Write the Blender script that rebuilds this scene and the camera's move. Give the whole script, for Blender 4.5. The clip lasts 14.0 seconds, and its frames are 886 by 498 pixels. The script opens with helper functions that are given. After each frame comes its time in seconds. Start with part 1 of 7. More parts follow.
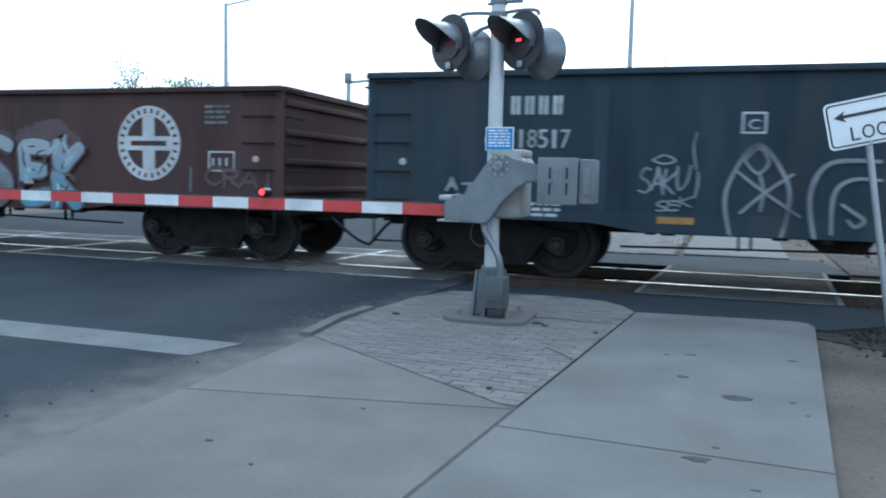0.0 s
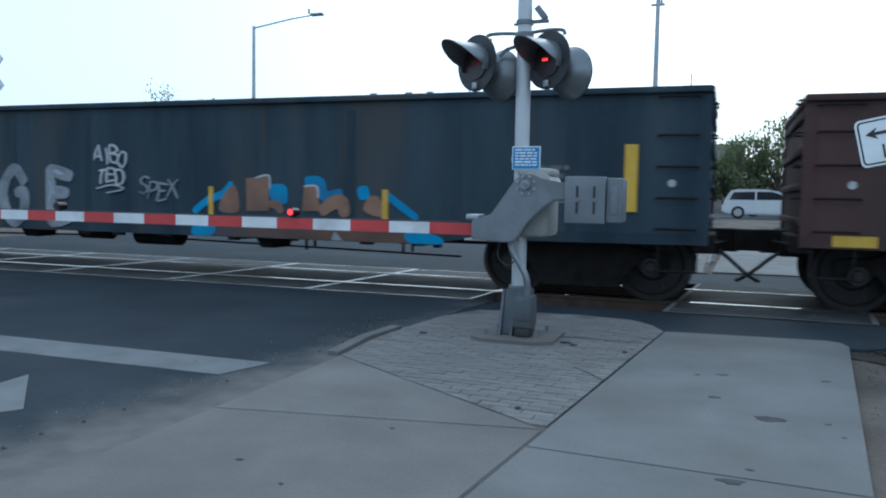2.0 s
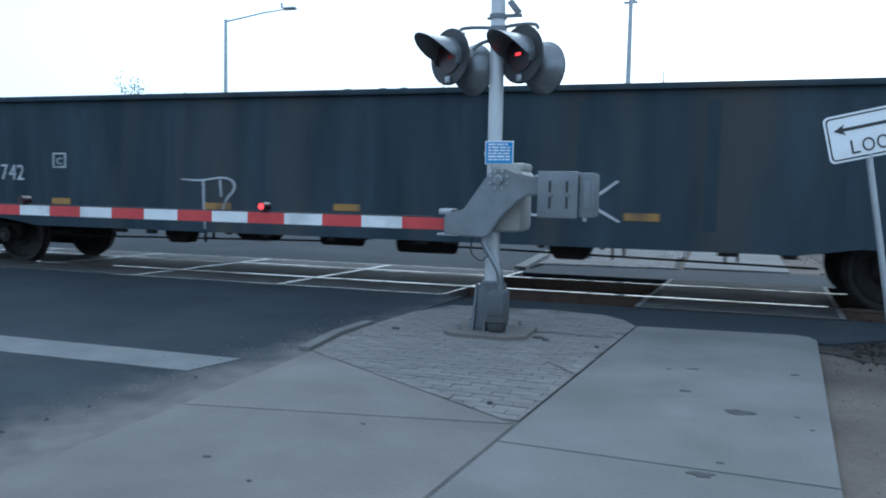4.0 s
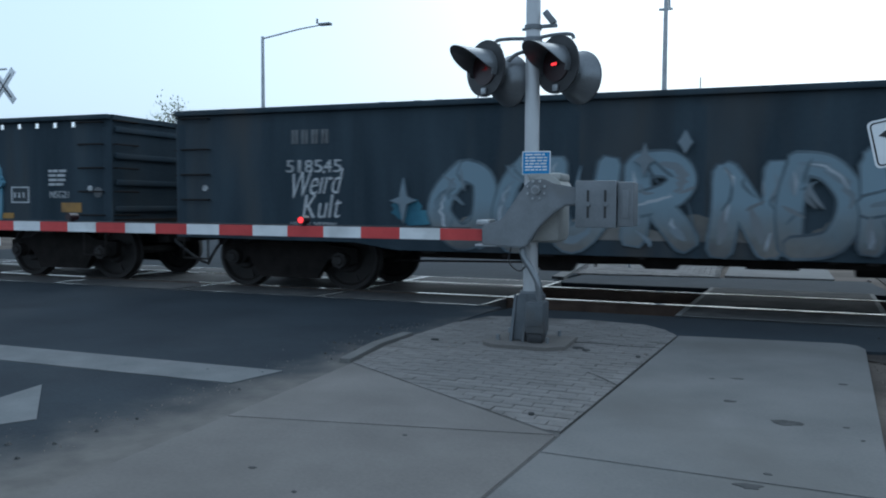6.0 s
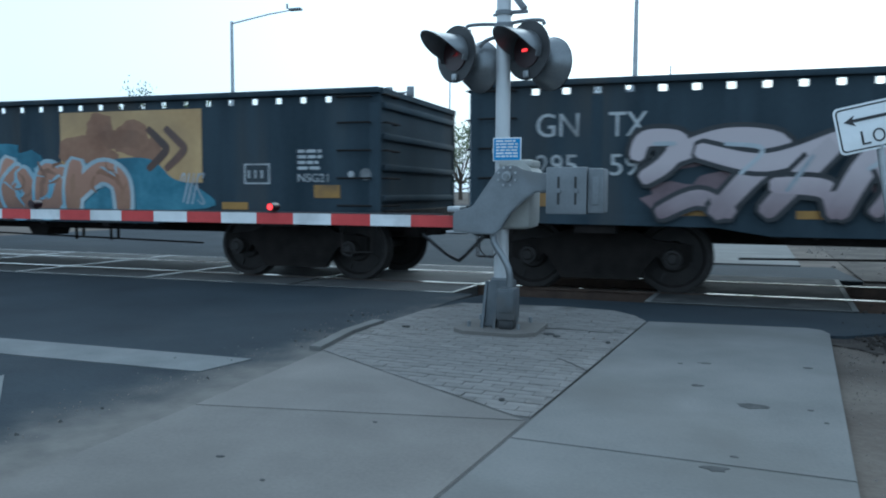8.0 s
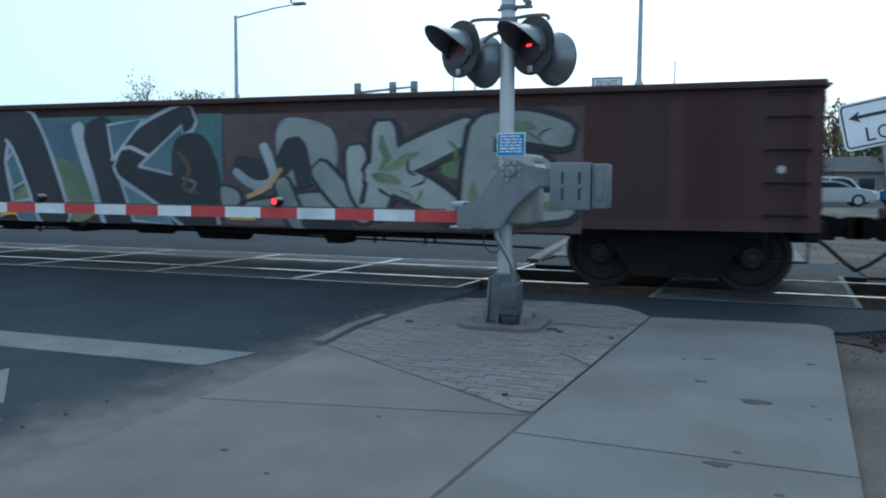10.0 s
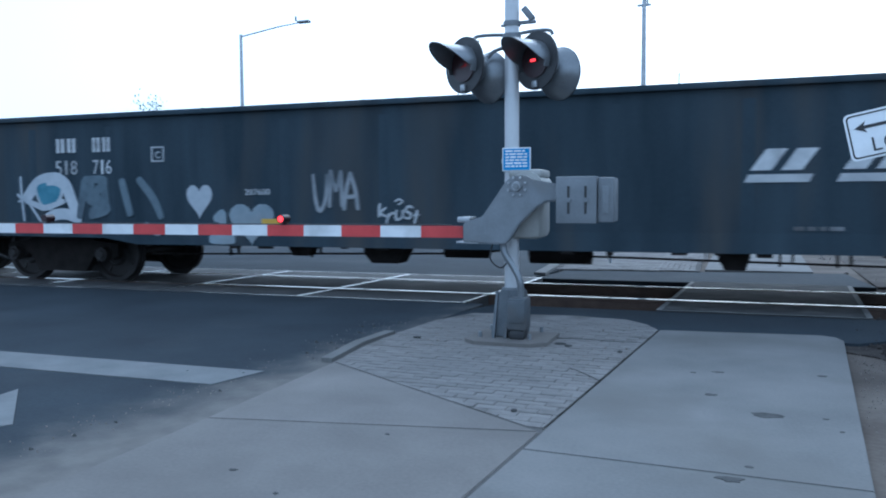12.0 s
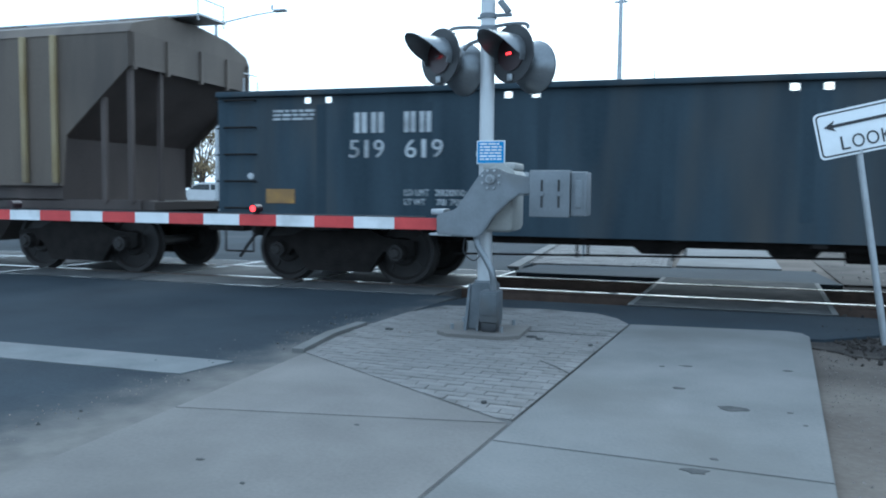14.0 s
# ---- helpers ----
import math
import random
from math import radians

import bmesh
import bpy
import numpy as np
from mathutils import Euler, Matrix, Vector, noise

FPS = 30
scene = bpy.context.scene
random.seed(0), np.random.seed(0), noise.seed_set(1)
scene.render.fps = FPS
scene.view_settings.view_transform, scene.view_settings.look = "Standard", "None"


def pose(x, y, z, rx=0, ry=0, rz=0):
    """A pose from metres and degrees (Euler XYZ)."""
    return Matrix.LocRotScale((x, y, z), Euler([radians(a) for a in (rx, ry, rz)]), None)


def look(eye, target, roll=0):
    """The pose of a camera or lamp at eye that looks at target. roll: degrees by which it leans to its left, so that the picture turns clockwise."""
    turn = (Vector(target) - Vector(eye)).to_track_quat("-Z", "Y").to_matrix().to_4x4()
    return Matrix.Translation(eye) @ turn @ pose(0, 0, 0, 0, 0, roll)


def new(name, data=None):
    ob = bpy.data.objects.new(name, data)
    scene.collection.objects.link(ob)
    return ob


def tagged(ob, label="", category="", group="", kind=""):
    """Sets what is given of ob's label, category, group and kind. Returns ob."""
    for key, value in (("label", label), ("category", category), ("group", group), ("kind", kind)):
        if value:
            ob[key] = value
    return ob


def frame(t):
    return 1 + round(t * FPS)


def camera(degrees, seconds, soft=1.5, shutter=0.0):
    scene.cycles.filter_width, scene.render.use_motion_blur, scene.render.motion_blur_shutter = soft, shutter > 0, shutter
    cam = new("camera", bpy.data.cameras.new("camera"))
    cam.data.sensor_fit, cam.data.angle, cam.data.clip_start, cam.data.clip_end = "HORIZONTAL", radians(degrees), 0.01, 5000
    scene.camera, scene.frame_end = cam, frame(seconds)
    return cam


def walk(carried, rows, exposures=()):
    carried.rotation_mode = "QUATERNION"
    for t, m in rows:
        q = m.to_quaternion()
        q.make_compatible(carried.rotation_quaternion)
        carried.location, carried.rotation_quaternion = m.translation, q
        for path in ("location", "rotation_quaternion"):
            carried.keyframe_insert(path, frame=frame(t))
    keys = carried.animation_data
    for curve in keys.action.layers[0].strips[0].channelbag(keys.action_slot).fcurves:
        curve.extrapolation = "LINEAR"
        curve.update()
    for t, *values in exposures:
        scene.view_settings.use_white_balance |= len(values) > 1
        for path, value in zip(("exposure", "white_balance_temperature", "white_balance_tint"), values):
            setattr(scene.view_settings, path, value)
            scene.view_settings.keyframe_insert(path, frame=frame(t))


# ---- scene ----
import collections

cam = camera(58.9, 14.0, soft=2.0, shutter=0.12)
PATH = [
    (0, (1.706, -11.029, 1.27), (1.096, -9.133, 1.09), 1.3),
    (0.5, (1.693, -11.03, 1.267), (1.084, -9.13, 1.124), 1.0),
    (1, (1.698, -11.029, 1.262), (1.062, -9.14, 1.099), 0.9),
    (1.5, (1.687, -11.033, 1.263), (1.032, -9.15, 1.105), 0.9),
    (2, (1.692, -11.042, 1.275), (1.019, -9.163, 1.141), 1.0),
    (4.5, (1.693, -11.0, 1.257), (1.09, -9.098, 1.114), 1.2),
    (5, (1.667, -11.016, 1.263), (0.969, -9.146, 1.134), 1.1),
    (5.5, (1.689, -11.034, 1.269), (0.939, -9.183, 1.161), 0.2),
    (6, (1.681, -11.026, 1.261), (0.983, -9.155, 1.146), 0.3),
    (6.5, (1.684, -11.026, 1.26), (0.99, -9.155, 1.131), 0.5),
    (7, (1.683, -11.016, 1.257), (0.966, -9.155, 1.118), 0.7),
    (7.5, (1.688, -11.005, 1.258), (1.041, -9.117, 1.12), 0.4),
    (8, (1.688, -11.002, 1.252), (1.057, -9.11, 1.106), 0.3),
    (10.5, (1.683, -11.011, 1.253), (1.044, -9.122, 1.094), 0.5),
    (11, (1.674, -11.004, 1.269), (1.051, -9.109, 1.132), 0.2),
    (11.5, (1.686, -11.006, 1.25), (1.062, -9.111, 1.112), 0.2),
    (12, (1.684, -11.006, 1.262), (1.029, -9.121, 1.14), -0.3),
    (12.5, (1.697, -11.012, 1.257), (1.078, -9.115, 1.119), 0.1),
    (13, (1.69, -11.01, 1.255), (1.093, -9.108, 1.098), 0.3),
    (13.5, (1.686, -10.998, 1.247), (1.081, -9.098, 1.094), 0.6),
    (14, (1.698, -10.997, 1.251), (1.104, -9.093, 1.112), 0.6),
]
walk(cam, [(t, look(e, g, r)) for t, e, g, r in PATH],
     [(0.0, 0.25, 4920, -2), (0.5, -0.33, 5070, -1), (1.0, -0.31, 5020, -1), (2.0, -0.25, 4870, -2), (4.5, 0.00, 4720, -1), (5.0, -0.05, 4670, -2), (5.5, -0.73, 5010, -2), (6.0, -0.60, 4980, -1), (6.5, -0.60, 5020, -2), (7.0, -0.50, 4900, -5),
      (7.5, -0.45, 4750, -7), (8.0, -0.20, 4800, -6), (10.5, -0.43, 4840, -5), (11.0, -0.45, 4950, -4), (11.5, -0.40, 4730, 0), (12.0, 0.05, 4570, 2), (12.5, 0.00, 4560, 0), (13.0, 0.00, 4660, -2), (14.0, 0.35, 4760, -4)])

# ---- sky and sun ----
SUN_AZ, SUN_EL = -5.0, 35.0          # degrees left of the track's normal, and above the horizon
world = bpy.data.worlds.new("sky")
scene.world = world
world.use_nodes = True
wn, wl = world.node_tree.nodes, world.node_tree.links
sky = wn.new("ShaderNodeTexSky")
sky.sky_type, sky.sun_disc = "NISHITA", False
sky.sun_elevation, sky.sun_rotation = radians(SUN_EL), radians(-SUN_AZ)
sky.air_density, sky.dust_density, sky.ozone_density = 1.0, 6.0, 1.0
wl.new(sky.outputs[0], wn["Background"].inputs[0])
wn["Background"].inputs[1].default_value = 0.065
haze, both = wn.new("ShaderNodeBackground"), wn.new("ShaderNodeAddShader")      # an even white haze over the whole sky
haze.inputs[0].default_value, haze.inputs[1].default_value = (0.97, 0.99, 1.02, 1), 1.05
wl.new(wn["Background"].outputs[0], both.inputs[0])
wl.new(haze.outputs[0], both.inputs[1])
wl.new(both.outputs[0], wn["World Output"].inputs[0])
sun = new("sun", bpy.data.lights.new("sun", "SUN"))
sun.data.energy, sun.data.angle, sun.data.color = 0.3, radians(25), (1.0, 0.97, 0.93)
sun.matrix_world = look((-20 * math.sin(radians(SUN_AZ)), 20 * math.cos(radians(SUN_AZ)), 20 * math.tan(radians(SUN_EL))), (0, 0, 0))
scene.view_settings.exposure = 0.0


# ---- materials ----
def mat(name, c1, c2=None, scale=3.0, rough=0.7, metal=0.0, bump=0.2, fine=60.0, stretch=(1, 1, 1), glow=0.0, dirt=None, amount=0.5, spec=0.5):
    """Two colours mixed by coarse and fine noise, with a bump; dirt: a third colour in blotches."""
    m = bpy.data.materials.new(name)
    m.use_nodes = True
    n, l = m.node_tree.nodes, m.node_tree.links
    b = n["Principled BSDF"]
    co, mp = n.new("ShaderNodeTexCoord"), n.new("ShaderNodeMapping")
    mp.inputs["Scale"].default_value = stretch
    l.new(co.outputs["Object"], mp.inputs[0])
    big, small = n.new("ShaderNodeTexNoise"), n.new("ShaderNodeTexNoise")
    big.inputs["Scale"].default_value, big.inputs["Detail"].default_value = scale, 6
    small.inputs["Scale"].default_value, small.inputs["Detail"].default_value = fine, 3
    for t in (big, small):
        l.new(mp.outputs[0], t.inputs[0])
    add = n.new("ShaderNodeMath")
    add.operation = "MULTIPLY_ADD"
    l.new(small.outputs[0], add.inputs[0])
    add.inputs[1].default_value = 0.4
    l.new(big.outputs[0], add.inputs[2])
    ramp = n.new("ShaderNodeValToRGB")
    ramp.color_ramp.elements[0].position, ramp.color_ramp.elements[1].position = 0.45, 0.95
    ramp.color_ramp.elements[0].color, ramp.color_ramp.elements[1].color = (*c1, 1), (*(c2 or c1), 1)
    l.new(add.outputs[0], ramp.inputs[0])
    out = ramp.outputs[0]
    if dirt:
        blot, br = n.new("ShaderNodeTexNoise"), n.new("ShaderNodeValToRGB")
        blot.inputs["Scale"].default_value, blot.inputs["Detail"].default_value = scale * 0.45, 9
        l.new(mp.outputs[0], blot.inputs[0])
        br.color_ramp.elements[0].position, br.color_ramp.elements[1].position = 0.62 - 0.3 * amount, 0.8 - 0.3 * amount
        l.new(blot.outputs[0], br.inputs[0])
        mix = n.new("ShaderNodeMix")
        mix.data_type = "RGBA"
        l.new(br.outputs[0], mix.inputs[0])
        l.new(out, mix.inputs[6])
        mix.inputs[7].default_value = (*dirt, 1)
        out = mix.outputs[2]
    rnd, hs = n.new("ShaderNodeObjectInfo"), n.new("ShaderNodeHueSaturation")
    mr = n.new("ShaderNodeMapRange")
    mr.inputs[3].default_value, mr.inputs[4].default_value = 0.9, 1.1
    l.new(rnd.outputs["Random"], mr.inputs[0])
    l.new(mr.outputs[0], hs.inputs["Value"])
    l.new(out, hs.inputs["Color"])
    l.new(hs.outputs[0], b.inputs["Base Color"])
    b.inputs["Roughness"].default_value, b.inputs["Metallic"].default_value = rough, metal
    b.inputs["Specular IOR Level"].default_value = spec
    if bump:
        bp = n.new("ShaderNodeBump")
        bp.inputs["Strength"].default_value, bp.inputs["Distance"].default_value = bump, 0.01
        l.new(small.outputs[0], bp.inputs["Height"])
        l.new(bp.outputs[0], b.inputs["Normal"])
    if glow:
        b.inputs["Emission Color"].default_value, b.inputs["Emission Strength"].default_value = (*c1, 1), glow
    return m


M = {
    "dirt": mat("dirt", (0.083, 0.069, 0.059), (0.147, 0.128, 0.109), 1.2, 0.95, bump=0.6, fine=25, dirt=(0.057, 0.049, 0.043), amount=0.4, spec=0.1),
    "asphalt": mat("asphalt", (0.017, 0.022, 0.028), (0.030, 0.038, 0.046), 0.9, 0.9, bump=0.4, fine=40, dirt=(0.044, 0.049, 0.053), amount=0.25, spec=0.2),
    "concrete": mat("concrete", (0.128, 0.127, 0.122), (0.182, 0.177, 0.169), 1.6, 0.9, bump=0.25, fine=48, dirt=(0.127, 0.123, 0.115), amount=0.45, spec=0.2),
    "concrete_dusty": mat("concrete_dusty", (0.130, 0.121, 0.113), (0.190, 0.178, 0.164), 1.4, 0.9, bump=0.25, fine=44, dirt=(0.127, 0.118, 0.109), amount=0.45, spec=0.2),
    "gutter": mat("gutter", (0.102, 0.093, 0.085), (0.170, 0.157, 0.140), 2.2, 0.9, bump=0.4, fine=70, dirt=(0.111, 0.102, 0.093), amount=0.5),
    "paver": mat("paver", (0.156, 0.148, 0.141), (0.226, 0.215, 0.202), 5, 0.85, bump=0.3, fine=80, dirt=(0.124, 0.117, 0.109), amount=0.5, spec=0.15),
    "mortar": mat("mortar", (0.097, 0.090, 0.084), (0.143, 0.132, 0.123), 8, 0.95, bump=0.5, fine=60),
    "joint": mat("joint", (0.045, 0.043, 0.041), (0.085, 0.081, 0.077), 8, 0.95, bump=0.4, fine=60),
    "panel": mat("panel", (0.040, 0.040, 0.041), (0.079, 0.077, 0.075), 2, 0.85, bump=0.3, fine=70, dirt=(0.116, 0.109, 0.101), amount=0.35),
    "panel_pale": mat("panel_pale", (0.034, 0.035, 0.036), (0.070, 0.069, 0.067), 4, 0.92, bump=0.4, fine=40, dirt=(0.095, 0.092, 0.088), amount=0.35, spec=0.1),
    "soil_dark": mat("soil_dark", (0.026, 0.023, 0.021), (0.060, 0.052, 0.046), 3.5, 0.95, bump=0.7, fine=22, dirt=(0.085, 0.074, 0.064), amount=0.3, spec=0.1),
    "soil_far": mat("soil_far", (0.045, 0.039, 0.034), (0.10, 0.087, 0.076), 1.6, 0.95, bump=0.6, fine=14, dirt=(0.125, 0.11, 0.095), amount=0.35, spec=0.1),
    "steel_edge": mat("steel_edge", (0.48, 0.48, 0.48), (0.62, 0.62, 0.61), 6, 0.24, 0.9, 0.02, dirt=(0.15, 0.14, 0.13), amount=0.3),
    "rail_top": mat("rail_top", (0.78, 0.78, 0.78), (0.9, 0.9, 0.89), 3, 0.11, 1.0, 0.0),
    "rail": mat("rail", (0.06, 0.04, 0.03), (0.11, 0.075, 0.055), 6, 0.8, 0.3, 0.2),
    "tie": mat("tie", (0.035, 0.028, 0.022), (0.075, 0.06, 0.05), 4, 0.9, stretch=(1, 0.2, 1)),
    "stone": mat("stone", (0.11, 0.095, 0.083), (0.24, 0.212, 0.19), 4, 0.9, bump=0.3),
    "road_paint": mat("road_paint", (0.076, 0.082, 0.084), (0.133, 0.139, 0.139), 3, 0.7, fine=50, dirt=(0.133, 0.133, 0.133), amount=0.35),
    "stain": mat("stain", (0.055, 0.055, 0.055), (0.12, 0.118, 0.112), 9, 0.95, spec=0.0),
    "mast": mat("mast", (0.495, 0.504, 0.513), (0.594, 0.594, 0.594), 3, 0.45, 0.25, 0.05, stretch=(1, 1, .3)),
    "cast": mat("cast", (0.139, 0.149, 0.158), (0.198, 0.210, 0.223), 5, 0.6, 0.1, 0.15, dirt=(0.149, 0.149, 0.149), amount=0.35),
    "cast_base": mat("cast_base", (0.070, 0.078, 0.086), (0.115, 0.125, 0.136), 6, 0.65, 0.1, 0.2, dirt=(0.085, 0.08, 0.075), amount=0.4),
    "cast_light": mat("cast_light", (0.30, 0.30, 0.28), (0.40, 0.395, 0.37), 5, 0.6, 0.1, 0.1),
    "cable": mat("cable", (0.03, 0.03, 0.032), rough=0.6),
    "black": mat("black", (0.018, 0.019, 0.02), (0.035, 0.035, 0.037), 5, 0.55),
    "lamp_shell": mat("lamp_shell", (0.15, 0.16, 0.17), (0.22, 0.23, 0.24), 5, 0.35, 0.5),
    "red_lens": mat("red_lens", (0.022, 0.006, 0.008), rough=0.4, bump=0),
    "red_glow": mat("red_glow", (1.0, 0.03, 0.03), rough=0.3, bump=0, glow=2.5),
    "arm_red": mat("arm_red", (0.42, 0.035, 0.035), (0.55, 0.06, 0.055), 6, 0.5, bump=0.05),
    "arm_white": mat("arm_white", (0.62, 0.62, 0.62), (0.75, 0.75, 0.74), 5, 0.5, bump=0.05, dirt=(0.45, 0.45, 0.44), amount=0.3),
    "blue_sign": mat("blue_sign", (0.02, 0.20, 0.48), (0.03, 0.25, 0.55), 4, 0.4, bump=0),
    "white_sign": mat("white_sign", (0.70, 0.71, 0.71), (0.78, 0.78, 0.78), 4, 0.45, bump=0.02, dirt=(0.6, 0.6, 0.59), amount=0.3),
    "sign_black": mat("sign_black", (0.025, 0.025, 0.027), rough=0.5, bump=0),
    "galv": mat("galv", (0.30, 0.31, 0.32), (0.42, 0.43, 0.44), 6, 0.45, 0.6, 0.1),
    "bogie": mat("bogie", (0.012, 0.011, 0.010), (0.027, 0.023, 0.021), 5, 0.85, 0.0, 0.3, spec=0.1),
    "wheel": mat("wheel", (0.018, 0.016, 0.015), (0.036, 0.031, 0.028), 5, 0.6, 0.4, 0.2),
    "car_black": mat("car_black", (0.028, 0.039, 0.049), (0.056, 0.073, 0.088), 1.1, 0.6, bump=0.15, stretch=(2.2, 1, 0.35), dirt=(0.068, 0.068, 0.067), amount=0.3, spec=0.03),
    "car_brown": mat("car_brown", (0.060, 0.037, 0.035), (0.094, 0.058, 0.054), 1.1, 0.65, bump=0.15, stretch=(2.2, 1, 0.35), dirt=(0.064, 0.047, 0.043), amount=0.4, spec=0.03),
    "hopper": mat("hopper", (0.095, 0.074, 0.057), (0.165, 0.130, 0.098), 0.8, 0.7, bump=0.15, stretch=(1.6, 1, 0.35), dirt=(0.046, 0.036, 0.030), amount=0.75),
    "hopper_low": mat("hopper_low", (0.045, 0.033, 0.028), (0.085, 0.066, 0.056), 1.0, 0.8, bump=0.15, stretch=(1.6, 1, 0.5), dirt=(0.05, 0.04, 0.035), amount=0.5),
    "hopper_rib": mat("hopper_rib", (0.24, 0.175, 0.075), (0.31, 0.25, 0.14), 1.5, 0.7, dirt=(0.160, 0.120, 0.080), amount=0.4),
    "stencil": mat("stencil", (0.34, 0.35, 0.36), (0.52, 0.53, 0.53), 5, 0.7, dirt=(0.18, 0.18, 0.18), amount=0.3),
    "stencil_dim": mat("stencil_dim", (0.10, 0.105, 0.11), (0.20, 0.205, 0.21), 5, 0.7, dirt=(0.07, 0.07, 0.07), amount=0.4),
    "yellow": mat("yellow", (0.50, 0.30, 0.02), (0.62, 0.40, 0.04), 5, 0.5, bump=0.02),
    "ochre": mat("ochre", (0.25, 0.14, 0.03), (0.36, 0.20, 0.04), 5, 0.6, bump=0.05, dirt=(0.15, 0.09, 0.04), amount=0.4),
    "g_white": mat("g_white", (0.42, 0.43, 0.44), (0.62, 0.62, 0.62), 1.3, 0.7, bump=0.05, fine=13, dirt=(0.34, 0.32, 0.33), amount=0.4),
    "g_grey": mat("g_grey", (0.20, 0.23, 0.25), (0.36, 0.38, 0.40), 1.2, 0.7, bump=0.05, fine=13, dirt=(0.18, 0.16, 0.17), amount=0.4),
    "g_teal": mat("g_teal", (0.045, 0.11, 0.11), (0.12, 0.20, 0.19), 1.3, 0.7, bump=0.05, fine=13, dirt=(0.13, 0.17, 0.21), amount=0.5),
    "g_olive": mat("g_olive", (0.11, 0.15, 0.075), (0.22, 0.25, 0.14), 1.6, 0.7, bump=0.05, fine=13, dirt=(0.07, 0.12, 0.10), amount=0.55),
    "g_red": mat("g_red", (0.16, 0.014, 0.018), (0.28, 0.035, 0.03), 1.4, 0.65, bump=0.05, fine=13, dirt=(0.12, 0.03, 0.03), amount=0.4),
    "g_orange": mat("g_orange", (0.38, 0.10, 0.03), (0.50, 0.20, 0.06), 1.2, 0.7, bump=0.05, fine=13, dirt=(0.30, 0.09, 0.04), amount=0.45),
    "g_tan": mat("g_tan", (0.36, 0.23, 0.10), (0.48, 0.33, 0.15), 1.2, 0.7, bump=0.05, fine=13, dirt=(0.26, 0.17, 0.09), amount=0.4),
    "g_mauve": mat("g_mauve", (0.13, 0.09, 0.10), (0.22, 0.16, 0.17), 1.2, 0.7, bump=0.05, fine=13),
    "g_haze": mat("g_haze", (0.15, 0.20, 0.24), (0.27, 0.31, 0.33), 1.2, 0.7, bump=0.05, fine=13, dirt=(0.20, 0.19, 0.18), amount=0.4),
    "g_black": mat("g_black", (0.016, 0.017, 0.02), (0.03, 0.032, 0.035), 2, 0.6, bump=0.05, fine=13),
    "g_dull": mat("g_dull", (0.17, 0.185, 0.20), (0.30, 0.31, 0.32), 3, 0.7, bump=0.05, fine=13, dirt=(0.07, 0.08, 0.09), amount=0.35),
    "g_silver": mat("g_silver", (0.30, 0.33, 0.36), (0.46, 0.48, 0.50), 1.3, 0.65, bump=0.05, fine=13, dirt=(0.24, 0.26, 0.29), amount=0.45),
    "g_sky": mat("g_sky", (0.07, 0.12, 0.18), (0.15, 0.21, 0.28), 1.8, 0.7, bump=0.05, fine=13, dirt=(0.08, 0.12, 0.12), amount=0.55),
    "g_stone": mat("g_stone", (0.24, 0.26, 0.24), (0.36, 0.37, 0.34), 1.4, 0.7, bump=0.05, fine=13, dirt=(0.16, 0.19, 0.18), amount=0.5),
    "g_brown": mat("g_brown", (0.085, 0.045, 0.030), (0.16, 0.085, 0.055), 1.4, 0.75, bump=0.05, fine=13, dirt=(0.06, 0.05, 0.05), amount=0.5),
    "g_rust": mat("g_rust", (0.19, 0.095, 0.055), (0.29, 0.165, 0.10), 1.6, 0.75, bump=0.05, fine=13, dirt=(0.13, 0.075, 0.055), amount=0.45),
    "g_cyan": mat("g_cyan", (0.012, 0.17, 0.36), (0.03, 0.26, 0.46), 1.8, 0.6, bump=0.05, fine=13, dirt=(0.02, 0.09, 0.18), amount=0.4),
    "g_iris": mat("g_iris", (0.02, 0.11, 0.17), (0.09, 0.24, 0.31), 2.5, 0.6, bump=0.05, fine=13, dirt=(0.02, 0.09, 0.14), amount=0.4),
    "g_ice": mat("g_ice", (0.12, 0.17, 0.21), (0.20, 0.25, 0.285), 1.1, 0.7, bump=0.05, fine=13, dirt=(0.15, 0.16, 0.17), amount=0.5),
    "g_frost": mat("g_frost", (0.28, 0.36, 0.40), (0.42, 0.48, 0.50), 1.6, 0.7, bump=0.05, fine=13, dirt=(0.10, 0.26, 0.36), amount=0.5),
    "g_azure": mat("g_azure", (0.035, 0.17, 0.26), (0.13, 0.29, 0.36), 1.8, 0.7, bump=0.05, fine=13, dirt=(0.10, 0.085, 0.085), amount=0.5),
    "g_mist": mat("g_mist", (0.06, 0.085, 0.105), (0.13, 0.165, 0.19), 2.2, 0.7, bump=0.05, fine=13, dirt=(0.05, 0.065, 0.08), amount=0.4),
    "g_mud": mat("g_mud", (0.10, 0.095, 0.085), (0.18, 0.17, 0.155), 1.5, 0.75, bump=0.05, fine=13, dirt=(0.07, 0.075, 0.08), amount=0.5),
    "g_umber": mat("g_umber", (0.070, 0.045, 0.044), (0.12, 0.085, 0.085), 1.6, 0.75, bump=0.05, fine=13, dirt=(0.16, 0.13, 0.13), amount=0.35),
    "bark": mat("bark", (0.06, 0.045, 0.035), (0.12, 0.09, 0.07), 6, 0.9),
    "leaf": mat("leaf", (0.07, 0.09, 0.045), (0.12, 0.14, 0.075), 2, 0.7, bump=0),
    "leaf_dry": mat("leaf_dry", (0.11, 0.085, 0.045), (0.18, 0.13, 0.07), 2, 0.7, bump=0),
